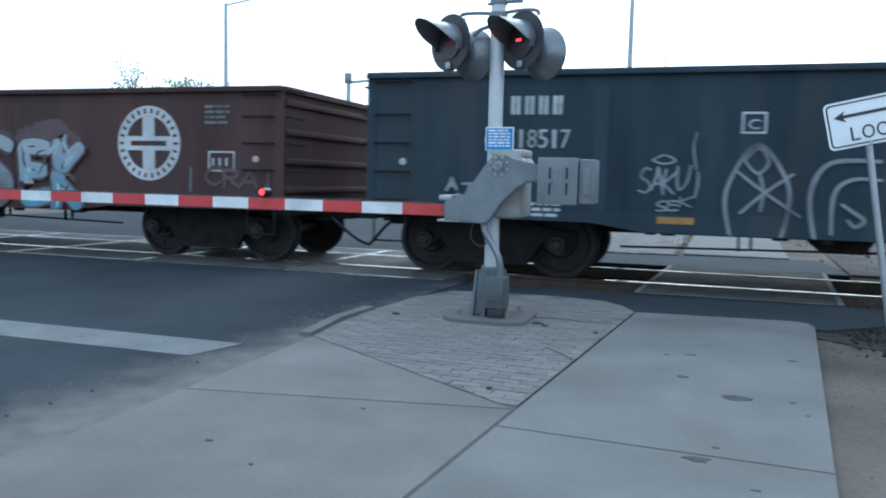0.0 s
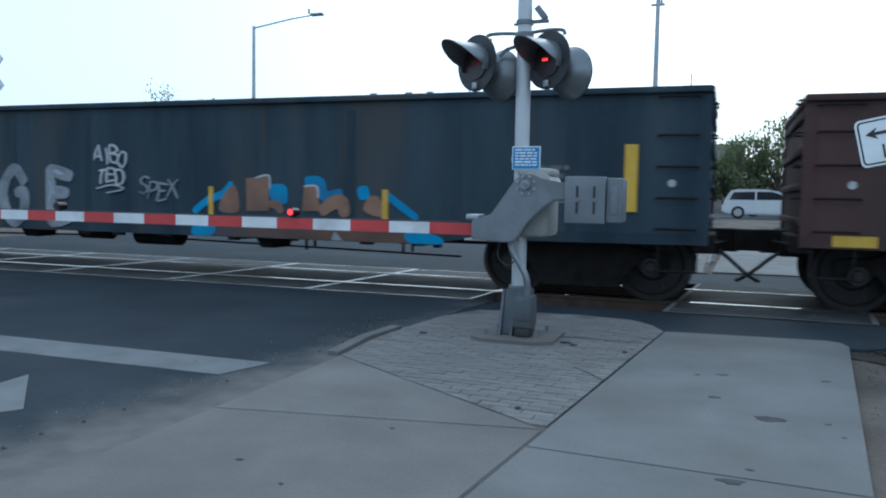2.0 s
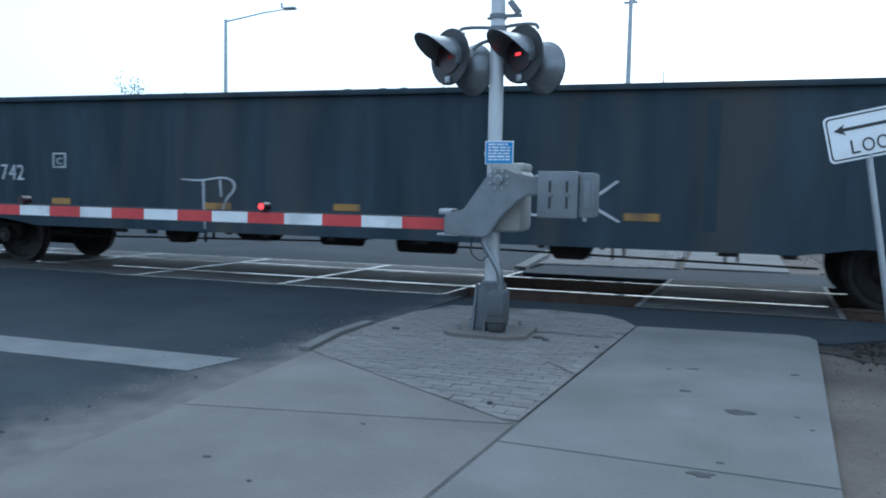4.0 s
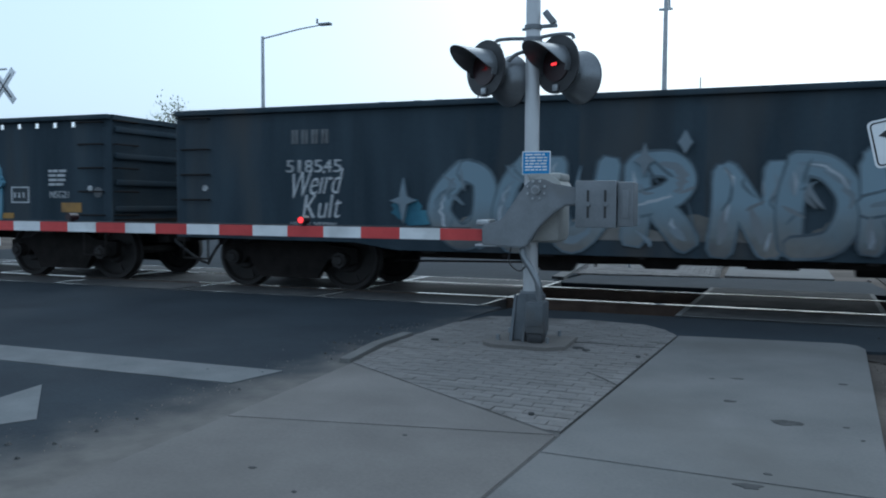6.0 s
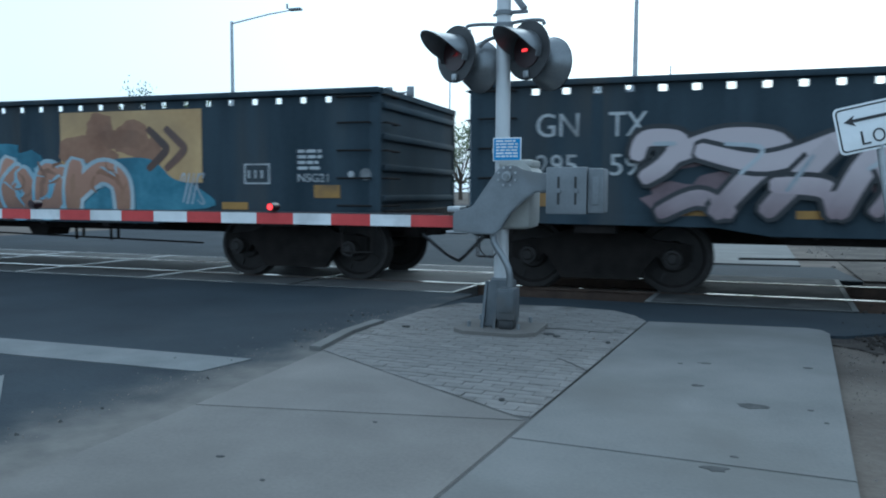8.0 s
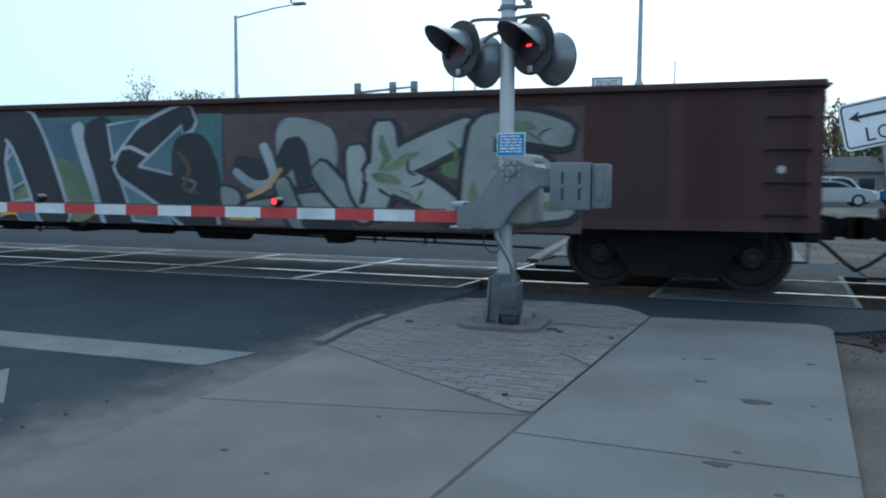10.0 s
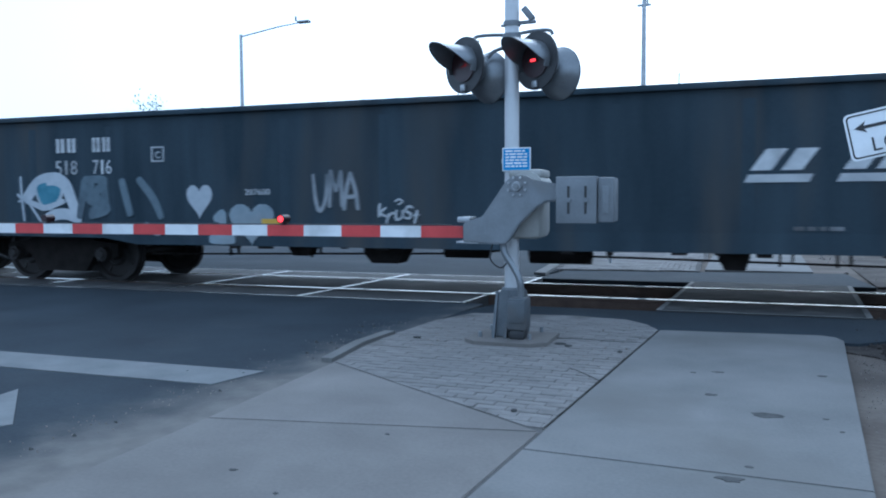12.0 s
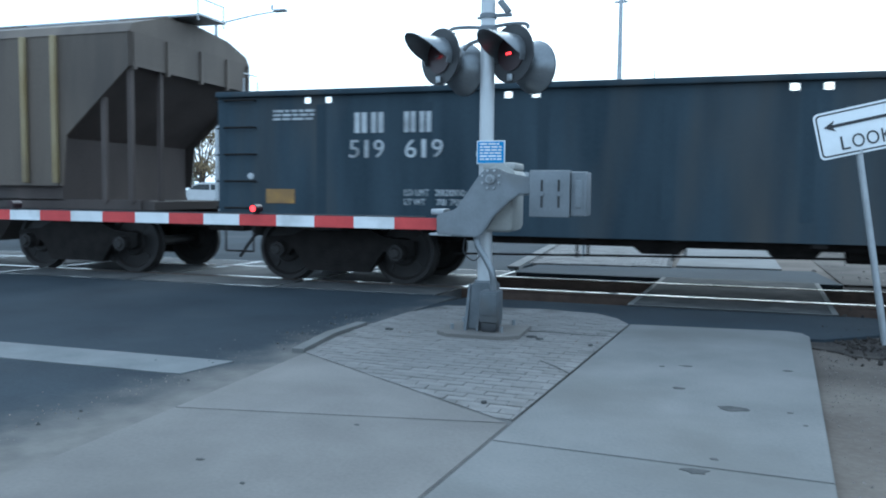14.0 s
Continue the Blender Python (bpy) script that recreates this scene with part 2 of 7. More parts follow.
    "paint_white": mat("paint_white", (0.52, 0.52, 0.52), (0.6, 0.6, 0.6), rough=0.3, bump=0),
    "paint_silver": mat("paint_silver", (0.42, 0.43, 0.44), rough=0.25, metal=0.5, bump=0),
    "paint_blue": mat("paint_blue", (0.02, 0.12, 0.28), rough=0.2, metal=0.3, bump=0),
    "paint_dark": mat("paint_dark", (0.03, 0.03, 0.035), rough=0.2, metal=0.3, bump=0),
    "glass": mat("glass", (0.02, 0.025, 0.03), rough=0.08, bump=0),
    "tyre": mat("tyre", (0.02, 0.02, 0.02), rough=0.9),
    "wall": mat("wall", (0.20, 0.185, 0.17), (0.27, 0.25, 0.23), 1, 0.9),
    "wall_dark": mat("wall_dark", (0.09, 0.09, 0.09), (0.13, 0.125, 0.12), 1, 0.9),
    "roof": mat("roof", (0.22, 0.22, 0.22), (0.30, 0.30, 0.30), 1, 0.9),
}


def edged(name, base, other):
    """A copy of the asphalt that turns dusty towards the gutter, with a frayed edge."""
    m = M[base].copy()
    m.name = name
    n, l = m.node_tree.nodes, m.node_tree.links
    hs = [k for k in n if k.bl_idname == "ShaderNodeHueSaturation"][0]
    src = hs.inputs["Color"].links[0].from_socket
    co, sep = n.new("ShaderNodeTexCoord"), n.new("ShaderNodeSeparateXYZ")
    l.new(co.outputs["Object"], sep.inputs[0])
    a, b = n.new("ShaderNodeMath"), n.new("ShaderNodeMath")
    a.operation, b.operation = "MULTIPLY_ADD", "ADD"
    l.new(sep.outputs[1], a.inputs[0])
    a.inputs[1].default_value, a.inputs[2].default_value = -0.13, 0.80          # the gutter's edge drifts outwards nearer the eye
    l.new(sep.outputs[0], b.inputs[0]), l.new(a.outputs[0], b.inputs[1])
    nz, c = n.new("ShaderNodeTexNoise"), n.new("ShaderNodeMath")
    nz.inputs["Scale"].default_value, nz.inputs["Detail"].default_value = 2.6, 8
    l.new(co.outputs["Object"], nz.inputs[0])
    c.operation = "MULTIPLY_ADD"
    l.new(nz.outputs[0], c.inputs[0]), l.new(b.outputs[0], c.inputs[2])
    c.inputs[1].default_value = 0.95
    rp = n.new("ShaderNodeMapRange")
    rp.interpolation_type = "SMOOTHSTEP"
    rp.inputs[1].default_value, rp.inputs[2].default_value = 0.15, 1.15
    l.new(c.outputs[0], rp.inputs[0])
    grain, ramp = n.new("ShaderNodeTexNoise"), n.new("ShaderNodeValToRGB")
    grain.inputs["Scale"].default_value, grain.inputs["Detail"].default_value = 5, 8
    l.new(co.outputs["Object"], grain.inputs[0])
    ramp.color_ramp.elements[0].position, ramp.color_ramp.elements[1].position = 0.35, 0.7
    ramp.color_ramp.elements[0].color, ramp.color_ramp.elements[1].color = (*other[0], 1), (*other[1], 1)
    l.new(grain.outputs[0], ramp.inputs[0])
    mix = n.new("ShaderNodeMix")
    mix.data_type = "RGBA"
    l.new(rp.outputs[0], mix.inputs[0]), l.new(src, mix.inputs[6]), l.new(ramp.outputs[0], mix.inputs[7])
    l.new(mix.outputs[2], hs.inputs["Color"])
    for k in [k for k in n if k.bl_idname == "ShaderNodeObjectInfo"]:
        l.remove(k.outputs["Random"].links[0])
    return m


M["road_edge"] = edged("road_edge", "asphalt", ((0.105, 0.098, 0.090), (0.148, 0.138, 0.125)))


def faded(name, base, other, z0, z1):
    """Spray paint that passes into a second colour from one height to another, unevenly."""
    m = M[base].copy()
    m.name = name
    n, l = m.node_tree.nodes, m.node_tree.links
    hs = [k for k in n if k.bl_idname == "ShaderNodeHueSaturation"][0]
    src = hs.inputs["Color"].links[0].from_socket
    co, sep, nz = n.new("ShaderNodeTexCoord"), n.new("ShaderNodeSeparateXYZ"), n.new("ShaderNodeTexNoise")
    nz.inputs["Scale"].default_value, nz.inputs["Detail"].default_value = 2.2, 6
    add, mr, mix = n.new("ShaderNodeMath"), n.new("ShaderNodeMapRange"), n.new("ShaderNodeMix")
    add.operation, mix.data_type = "MULTIPLY_ADD", "RGBA"
    add.inputs[1].default_value = 0.5
    l.new(co.outputs["Object"], sep.inputs[0]), l.new(co.outputs["Object"], nz.inputs[0])
    l.new(nz.outputs[0], add.inputs[0]), l.new(sep.outputs[2], add.inputs[2])
    mr.inputs[1].default_value, mr.inputs[2].default_value = z0 + 0.25, z1 + 0.25
    l.new(add.outputs[0], mr.inputs[0]), l.new(mr.outputs[0], mix.inputs[0])
    l.new(src, mix.inputs[6])
    mix.inputs[7].default_value = (*other, 1)
    l.new(mix.outputs[2], hs.inputs["Color"])
    M[name] = m


faded("f_blue_white", "g_azure", (0.30, 0.33, 0.35), 0.85, 1.55)
faded("f_red_white", "g_red", (0.45, 0.44, 0.44), 1.45, 2.0)
faded("f_rust_orange", "g_brown", (0.44, 0.17, 0.06), 0.85, 1.5)
faded("f_orange_pale", "g_rust", (0.40, 0.22, 0.15), 0.9, 1.6)
faded("f_ice", "g_mud", (0.185, 0.25, 0.295), 0.75, 1.3)
faded("f_pink", "g_mauve", (0.46, 0.40, 0.41), 0.9, 1.6)


for name in ("leaf", "leaf_dry"):      # leaves let light through
    n, l = M[name].node_tree.nodes, M[name].node_tree.links
    thin, mix = n.new("ShaderNodeBsdfTranslucent"), n.new("ShaderNodeMixShader")
    thin.inputs[0].default_value = (0.20, 0.24, 0.10, 1) if name == "leaf" else (0.28, 0.22, 0.12, 1)
    mix.inputs[0].default_value = 0.5
    l.new(n["Principled BSDF"].outputs[0], mix.inputs[1]), l.new(thin.outputs[0], mix.inputs[2])
    l.new(mix.outputs[0], n["Material Output"].inputs[0])


# ---- mesh tools ----
def link(name, me, material, parent=None, label="", m=None):
    if material is not None and not me.materials:
        me.materials.append(M[material])
    ob = new(name, me)
    ob.parent = parent
    if m is not None:
        ob.matrix_basis = m
    if label:
        ob["label"] = label
    return ob


def mesh_of(name, bm):
    bmesh.ops.recalc_face_normals(bm, faces=bm.faces)
    me = bpy.data.meshes.new(name)
    bm.to_mesh(me)
    bm.free()
    me.polygons.foreach_set("use_smooth", [True] * len(me.polygons))
    me.set_sharp_from_angle(angle=radians(35))
    return me


def part(name, bm, material, parent=None, label="", m=None):
    return link(name, mesh_of(name, bm), material, parent, label, m)


def thing(name, m, label, category, group=""):
    ob = new(name)
    ob.matrix_basis = m
    ob.empty_display_size = 0.1
    return tagged(ob, label, category, group)


def add_box(bm, x0, x1, y0, y1, z0, z1, bevel=0.0, m=None):
    vs = [bm.verts.new(p) for p in ((x0, y0, z0), (x1, y0, z0), (x1, y1, z0), (x0, y1, z0), (x0, y0, z1), (x1, y0, z1), (x1, y1, z1), (x0, y1, z1))]
    fs = [bm.faces.new([vs[i] for i in q]) for q in ((3, 2, 1, 0), (4, 5, 6, 7), (0, 1, 5, 4), (1, 2, 6, 5), (2, 3, 7, 6), (3, 0, 4, 7))]
    if bevel:
        es = list({e for f in fs for e in f.edges})
        r = bmesh.ops.bevel(bm, geom=es, offset=bevel, segments=2, affect="EDGES", profile=0.5)
        vs = list({v for f in r["faces"] for v in f.verts} | {v for v in vs if v.is_valid})
    if m is not None:
        bmesh.ops.transform(bm, matrix=m, verts=vs)
    return bm


def box(x0, x1, y0, y1, z0, z1, bevel=0.0):
    return add_box(bmesh.new(), x0, x1, y0, y1, z0, z1, bevel)


def add_tube(bm, a, b, r0, r1=None, seg=12, caps=True):
    a, b = Vector(a), Vector(b)
    turn = (b - a).to_track_quat("Z", "Y").to_matrix().to_4x4()
    r = bmesh.ops.create_cone(bm, cap_ends=caps, segments=seg, radius1=r0, radius2=r0 if r1 is None else r1, depth=(b - a).length)
    bmesh.ops.transform(bm, matrix=Matrix.Translation((a + b) / 2) @ turn, verts=r["verts"])
    return bm


def tube(a, b, r0, r1=None, seg=12):
    return add_tube(bmesh.new(), a, b, r0, r1, seg)


def add_prism(bm, pts, z0, z1, m=None):
    lo, hi = [bm.verts.new((x, y, z0)) for x, y in pts], [bm.verts.new((x, y, z1)) for x, y in pts]
    bm.faces.new(lo[::-1]), bm.faces.new(hi)
    for i in range(len(pts)):
        j = (i + 1) % len(pts)
        bm.faces.new((lo[i], lo[j], hi[j], hi[i]))
    if m is not None:
        bmesh.ops.transform(bm, matrix=m, verts=lo + hi)
    return bm


def prism(pts, z0, z1, m=None):
    return add_prism(bmesh.new(), pts, z0, z1, m)


STAND = Matrix(((1, 0, 0, 0), (0, 0, -1, 0), (0, 1, 0, 0), (0, 0, 0, 1)))     # x, y, up -> x, up as z, facing -y


def pipe(name, pts, r, material, parent=None, label=""):
    """A smooth round cable or pipe through the points."""
    bm = bmesh.new()
    v = [Vector(p) for p in pts]
    path = []
    for i in range(len(v) - 1):
        a, b, c, d = v[max(i - 1, 0)], v[i], v[i + 1], v[min(i + 2, len(v) - 1)]
        for k in range(6):
            t = k / 6
            path.append(0.5 * (2 * b + (c - a) * t + (2 * a - 5 * b + 4 * c - d) * t * t + (3 * b - a - 3 * c + d) * t ** 3))
    path.append(v[-1])
    rings = []
    for i, p in enumerate(path):
        way = (path[min(i + 1, len(path) - 1)] - path[max(i - 1, 0)]).normalized()
        q = way.to_track_quat("Z", "Y")
        rings.append([bm.verts.new(p + q @ Vector((r * math.cos(k * math.pi / 4), r * math.sin(k * math.pi / 4), 0))) for k in range(8)])
    for a, b in zip(rings, rings[1:]):
        for k in range(8):
            bm.faces.new((a[k], a[(k + 1) % 8], b[(k + 1) % 8], b[k]))
    bm.faces.new(rings[0][::-1]), bm.faces.new(rings[-1])
    return part(name, bm, material, parent, label)


def letters(text, x0, x1, z0, z1, y, depth, shear=0.0, fat=0.0, spacing=1.0, tilt=0.0, bend=None):
    """A mesh of the text fitted into a box on an upright face at y that looks towards -y."""
    cu = bpy.data.curves.new("text", "FONT")
    cu.body, cu.shear, cu.offset, cu.space_character, cu.resolution_u = text, shear, fat, spacing, 3
    cu.extrude = 0.5
    tmp = bpy.data.objects.new("text", cu)
    me = bpy.data.meshes.new_from_object(tmp)
    bpy.data.objects.remove(tmp)
    bpy.data.curves.remove(cu)
    co = np.empty(len(me.vertices) * 3, dtype=np.float32)
    me.vertices.foreach_get("co", co)
    co = co.reshape(-1, 3)
    lo, hi = co.min(0), co.max(0)
    f = (co - lo) / np.maximum(hi - lo, 1e-6)
    w, h = x1 - x0, z1 - z0
    px, pz = (f[:, 0] - 0.5) * w, (f[:, 1] - 0.5) * h
    if bend:                    # a loose, hand-drawn wave in both ways
        bx, bz, ph = bend
        px, pz = px + bx * np.sin(pz * 4.5 + ph) * (0.5 + f[:, 1]), pz + bz * np.sin(px * 5.0 + ph * 1.7)
    c, s = math.cos(tilt), math.sin(tilt)
    out = np.stack([x0 + w / 2 + px * c - pz * s, y - f[:, 2] * depth, z0 + h / 2 + px * s + pz * c], 1).astype(np.float32)
    me.vertices.foreach_set("co", out.ravel())
    me.update()
    return me


def bent(pts):
    """Points in and out of a polygon test."""
    def inside(x, y):
        hit = False
        for (x0, y0), (x1, y1) in zip(pts, pts[1:] + pts[:1]):
            if (y0 > y) != (y1 > y) and x < (x1 - x0) * (y - y0) / (y1 - y0) + x0:
                hit = not hit
        return hit
    return inside


def clipped(poly, hull):
    """The polygon cut by a convex hull that runs anticlockwise."""
    for (ax, ay), (bx, by) in zip(hull, hull[1:] + hull[:1]):
        side = [(bx - ax) * (y - ay) - (by - ay) * (x - ax) for x, y in poly]
        out = []
        for i, p in enumerate(poly):
            j = (i + 1) % len(poly)
            if side[i] >= 0:
                out.append(p)
            if (side[i] >= 0) != (side[j] >= 0):
                k = side[i] / (side[i] - side[j])
                q = poly[j]
                out.append((p[0] + (q[0] - p[0]) * k, p[1] + (q[1] - p[1]) * k))
        poly = out
        if len(poly) < 3:
            return []
    return poly


# ---- ground, road, track ----
def structure(name, bm, material, label, category):
    return tagged(part(name, bm, material), label, category, kind="structure")


def far_height(y):
    return -0.03 + 0.40 * min(max((y - 14) / 16, 0), 1)


SK = 0.085                     # the road runs this much aslant of the track's normal


def along(x, y):
    """A place on the road's own axes: x across, y along."""
    return (x + SK * y, y)


bm = bmesh.new()
rows = [-400, -60, -14, -6, -3, -1.95, -1.62, 1.62, 1.95, 5, 9, 14, 18, 22, 26, 30, 60, 150, 500, 2500]
cols = [-2500, -400, -60, -25, -10, 0, 10, 25, 60, 400, 2500]
hz = [-0.05, -0.05, -0.05, -0.05, -0.06, -0.07, -0.2, -0.2, -0.07, -0.05, -0.04] + [far_height(y) for y in rows[11:]]
vs = [[bm.verts.new((x, y, z)) for x in cols] for y, z in zip(rows, hz)]
for a, b in zip(vs, vs[1:]):
    for i in range(len(cols) - 1):
        bm.faces.new((a[i], a[i + 1], b[i + 1], b[i]))
structure("ground", bm, "dirt", "dry brown dirt with scattered gravel", "ground")


def strip(x0, x1, ys, drop, up=0.0):
    """A slab along the road between two lines, following the ground."""
    bm = bmesh.new()
    ra, rb = [], []
    for y in ys:
        z = (far_height(y) + 0.03 if y > 14 else 0) + up
        ra.append([bm.verts.new((*along(x0, y), z)), bm.verts.new((*along(x1, y), z))])
        rb.append([bm.verts.new((*along(x0, y), z - drop)), bm.verts.new((*along(x1, y), z - drop))])
    for i in range(len(ys) - 1):
        bm.faces.new((ra[i][0], ra[i][1], ra[i + 1][1], ra[i + 1][0]))
        bm.faces.new((ra[i][1], rb[i][1], rb[i + 1][1], ra[i + 1][1]))
        bm.faces.new((ra[i][0], ra[i + 1][0], rb[i + 1][0], rb[i][0]))
    bm.faces.new((ra[0][0], rb[0][0], rb[0][1], ra[0][1])), bm.faces.new((ra[-1][1], rb[-1][1], rb[-1][0], ra[-1][0]))
    return bm


FAR = [1.72, 6, 14, 18, 22, 26, 30, 60, 140]
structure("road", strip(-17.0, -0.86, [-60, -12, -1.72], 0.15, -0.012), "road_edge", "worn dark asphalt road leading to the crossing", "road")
structure("road_2", strip(-17.0, -1.3, FAR, 0.15, -0.012), "asphalt", "worn asphalt road beyond the crossing", "road")
apron = [(-0.9, -1.72), (-1.2, -3.0), (-1.1, -3.3), (1.2, -3.4), (2.9, -3.3), (3.75, -2.6), (3.62, -1.72)]
structure("pavement_apron", prism(apron, -0.15, -0.018), "asphalt", "dark asphalt strip between track and sidewalk", "asphalt")
structure("pavement_apron_2", prism([(-1.1, 1.72), (3.9, 1.72), (3.8, 3.9), (-0.9, 3.4)], -0.15, -0.022), "asphalt", "dark asphalt strip beyond the track", "asphalt")

# rails on their ties
RAIL = [(-0.07, -0.172), (0.07, -0.172), (0.07, -0.16), (0.012, -0.145), (0.012, -0.045), (0.036, -0.035), (0.036, -0.006), (0.028, -0.001),
        (-0.028, -0.001), (-0.036, -0.006), (-0.036, -0.035), (-0.012, -0.045), (-0.012, -0.145), (-0.07, -0.16)]
track = tagged(thing("railway_track", pose(0, 0, 0), "worn steel rails with bright tops on dark ties", "railway track"), kind="structure")
for y in (-0.755, 0.755):
    bm = bmesh.new()
    add_prism(bm, RAIL, -200, 120, Matrix(((0, 0, 1, 0), (1, 0, 0, y), (0, 1, 0, 0), (0, 0, 0, 1))))
    rail = part("rail", bm, "rail", track)
    part("rail_head", box(-200, 120, y - 0.026, y + 0.026, -0.002, 0.002), "rail_top", rail, "polished running surface of the rail")
tie = mesh_of("tie", box(-0.11, 0.11, -1.3, 1.3, -0.26, -0.172, 0.01))
for i in range(-3, 22):
    x = -1.0 + 0.5 * i
    if x < 1.0 or x > 3.5:
        link("tie", tie, "tie", track, m=pose(x + 0.03 * math.sin(i * 7), 0, 0, 0, 0, 1.5 * math.sin(i * 3)))

# crossing panels: one between the rails and one outside each, with steel edges
def crossing_panels(name, x0, x1, count, label, top="panel", edge="steel_edge", rim=0.03):
    cross = tagged(thing(name, pose(0, 0, 0), label, "crossing surface"), kind="structure")
    step = (x1 - x0) / count
    for i in range(count):
        a, b = x0 + i * step + 0.012, x0 + (i + 1) * step - 0.012
        for y0, y1 in ((-1.7, -0.83), (-0.66, 0.66), (0.83, 1.7)):
            pts = [along(a, y0), along(b, y0), along(b, y1), along(a, y1)]
            p = part("panel", prism(pts, -0.16, -0.01), top, cross)
            for e0, e1 in ((a, a + rim), (b - rim, b)):
                part("steel_edge", prism([along(e0, y0), along(e1, y0), along(e1, y1), along(e0, y1)], -0.02, -0.005), edge, p, "bright worn steel edge" if edge == "steel_edge" else "pale concrete edge")
            ya, yb = ((y0, y0 + 0.03) if y0 < -1 else (y1 - 0.03, y1) if y1 > 1 else (y1 - 0.02, y1))
            part("steel_edge", prism([along(a + .05, ya), along(b - .05, ya), along(b - .05, yb), along(a + .05, yb)], -0.02, -0.006), edge, p)


crossing_panels("road_crossing", -15.3, -1.12, 6, "dark crossing panels with bright steel edges")
crossing_panels("sidewalk_crossing", 1.18, 3.44, 1, "pale concrete sidewalk crossing panels with lighter edges", "panel_pale", "concrete", 0.06)

# sidewalk slabs
walkway = tagged(thing("pavement", pose(0, 0, 0), "pale concrete sidewalk slabs with dark joints", "sidewalk"), kind="structure")
bed = structure("pavement_bed", prism([(-1.12, -18), (1.1, -18), (2.3, -7.2), (2.72, -3.32), (1.2, -3.2), (0.8, -6.8), (-1.12, -5.55)], -0.14, -0.005), "joint", "dark joint bed under the sidewalk slabs", "sidewalk")
G = 0.008


def line_x(y):
    return 0.8 + 0.1037 * (y + 6.83)


def right_x(y):
    return 2.78 + 0.108 * (y + 3.3)


slabs = [
    [(-1.14, -5.51), (-1.12, -7.17), (0.78, -6.83 - 0.008)],
    [(-1.12, -7.182), (line_x(-6.85) - G, -6.85), (line_x(-10.6) - G, -10.6), (-1.13, -10.6)],
    [(-1.13, -10.62), (line_x(-10.62) - G, -10.62), (line_x(-18) - G, -18), (-1.13, -18)],
    [(line_x(-7.16) + G, -7.16), (line_x(-3.17) + G, -3.17), (2.62, -3.04), (2.74, -3.12), (right_x(-3.3), -3.3), (right_x(-7.26), -7.26)],
    [(line_x(-7.172) + G, -7.172), (right_x(-7.272), -7.272), (right_x(-10.8), -10.8), (line_x(-10.7) + G, -10.7)],
    [(line_x(-10.72) + G, -10.72), (right_x(-10.82), -10.82), (right_x(-18), -18), (line_x(-18) + G, -18)],
]
for pts in slabs:
    bm = prism(pts, -0.12, 0.0)
    top = [e for e in bm.edges if all(v.co.z > -0.01 for v in e.verts)]
    bmesh.ops.bevel(bm, geom=top, offset=0.004, segments=2, affect="EDGES")
    part("slab", bm, "concrete_dusty" if pts[0][0] < -1 else "concrete", walkway)
gut = [(-1.143, -5.53), (-1.123, -7.17), (-1.133, -10.6), (-1.133, -18), (-2.6, -18)]
for i in range(48):
    y = -14 + 9.9 * i / 47
    gut.append((-1.32 - 0.13 * max(-4.6 - y, 0) ** 0.8 - 0.05 * noise.noise((y * 1.7, 0, 0)) - 0.03 * noise.noise((y * 6.3, 3, 0)), y))
gut += [(-1.26, -4.1)]
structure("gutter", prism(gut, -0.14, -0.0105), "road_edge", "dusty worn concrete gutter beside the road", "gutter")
curb = bmesh.new()
for a, b in (((-1.17, -5.48), (-1.25, -4.72)), ((-1.25, -4.72), (-1.21, -4.1))):
    add_prism(curb, [(a[0] - 0.1, a[1]), (a[0], a[1]), (b[0], b[1]), (b[0] - 0.1, b[1])], -0.14, 0.022)
structure("curb", curb, "concrete", "low concrete curb edge beside the brick patch", "curb")
PATCH = [(-1.14, -5.502), (0.79, -6.828), (1.172, -3.18), (1.02, -2.83), (0.81, -2.60), (0.19, -2.49), (-0.43, -2.53), (-0.88, -2.60), (-1.10, -3.22), (-1.19, -4.1), (-1.2, -4.72)]
structure("brick_bed", prism(PATCH, -0.14, -0.006), "joint", "dark joints of the brick patch", "paving")

# far side of the crossing
far_patch = [(-1.05, 3.3), (1.35, 3.6), (1.6, 10.5), (-1.55, 10.5)]
structure("brick_bed_2", prism(far_patch, -0.14, -0.006), "mortar", "joints of the far brick patch", "paving")
far_walk = tagged(thing("pavement_2", pose(0, 0, 0), "pale concrete sidewalk slabs beyond the track", "sidewalk"), kind="structure")
for y0, y1 in ((3.9, 6.4), (6.42, 9.0), (9.02, 12.0), (12.02, 14)):
    part("slab", prism([(1.4 + 0.03 * y0, y0), (3.1 + 0.05 * y0, y0), (3.1 + 0.05 * y1, y1), (1.4 + 0.03 * y1, y1)], -0.12, 0.0), "concrete", far_walk)
structure("curb_2", prism([(-1.25, 2.2), (-1.05, 2.2), (-1.6, 12), (-1.8, 12)], -0.14, 0.03), "concrete", "pale concrete curb beyond the track", "curb")

# paint on the road
bar = [(-1.5, -5.95), (-1.62, -6.43), (-14, -6.43), (-14, -5.95)]
tagged(part("stop_line", prism(bar, -0.012, -0.004), "road_paint"), "worn white stop line painted across the road", "road marking", kind="structure")
tagged(part("road_arrow", prism([(-2.81, -6.95), (-2.72, -7.58), (-2.62, -8.4), (-2.12, -7.62)], -0.012, -0.006), "road_paint"), "worn white arrow head painted on the road", "road marking", kind="structure")

# stains and small stones
rnd = random.Random(5)


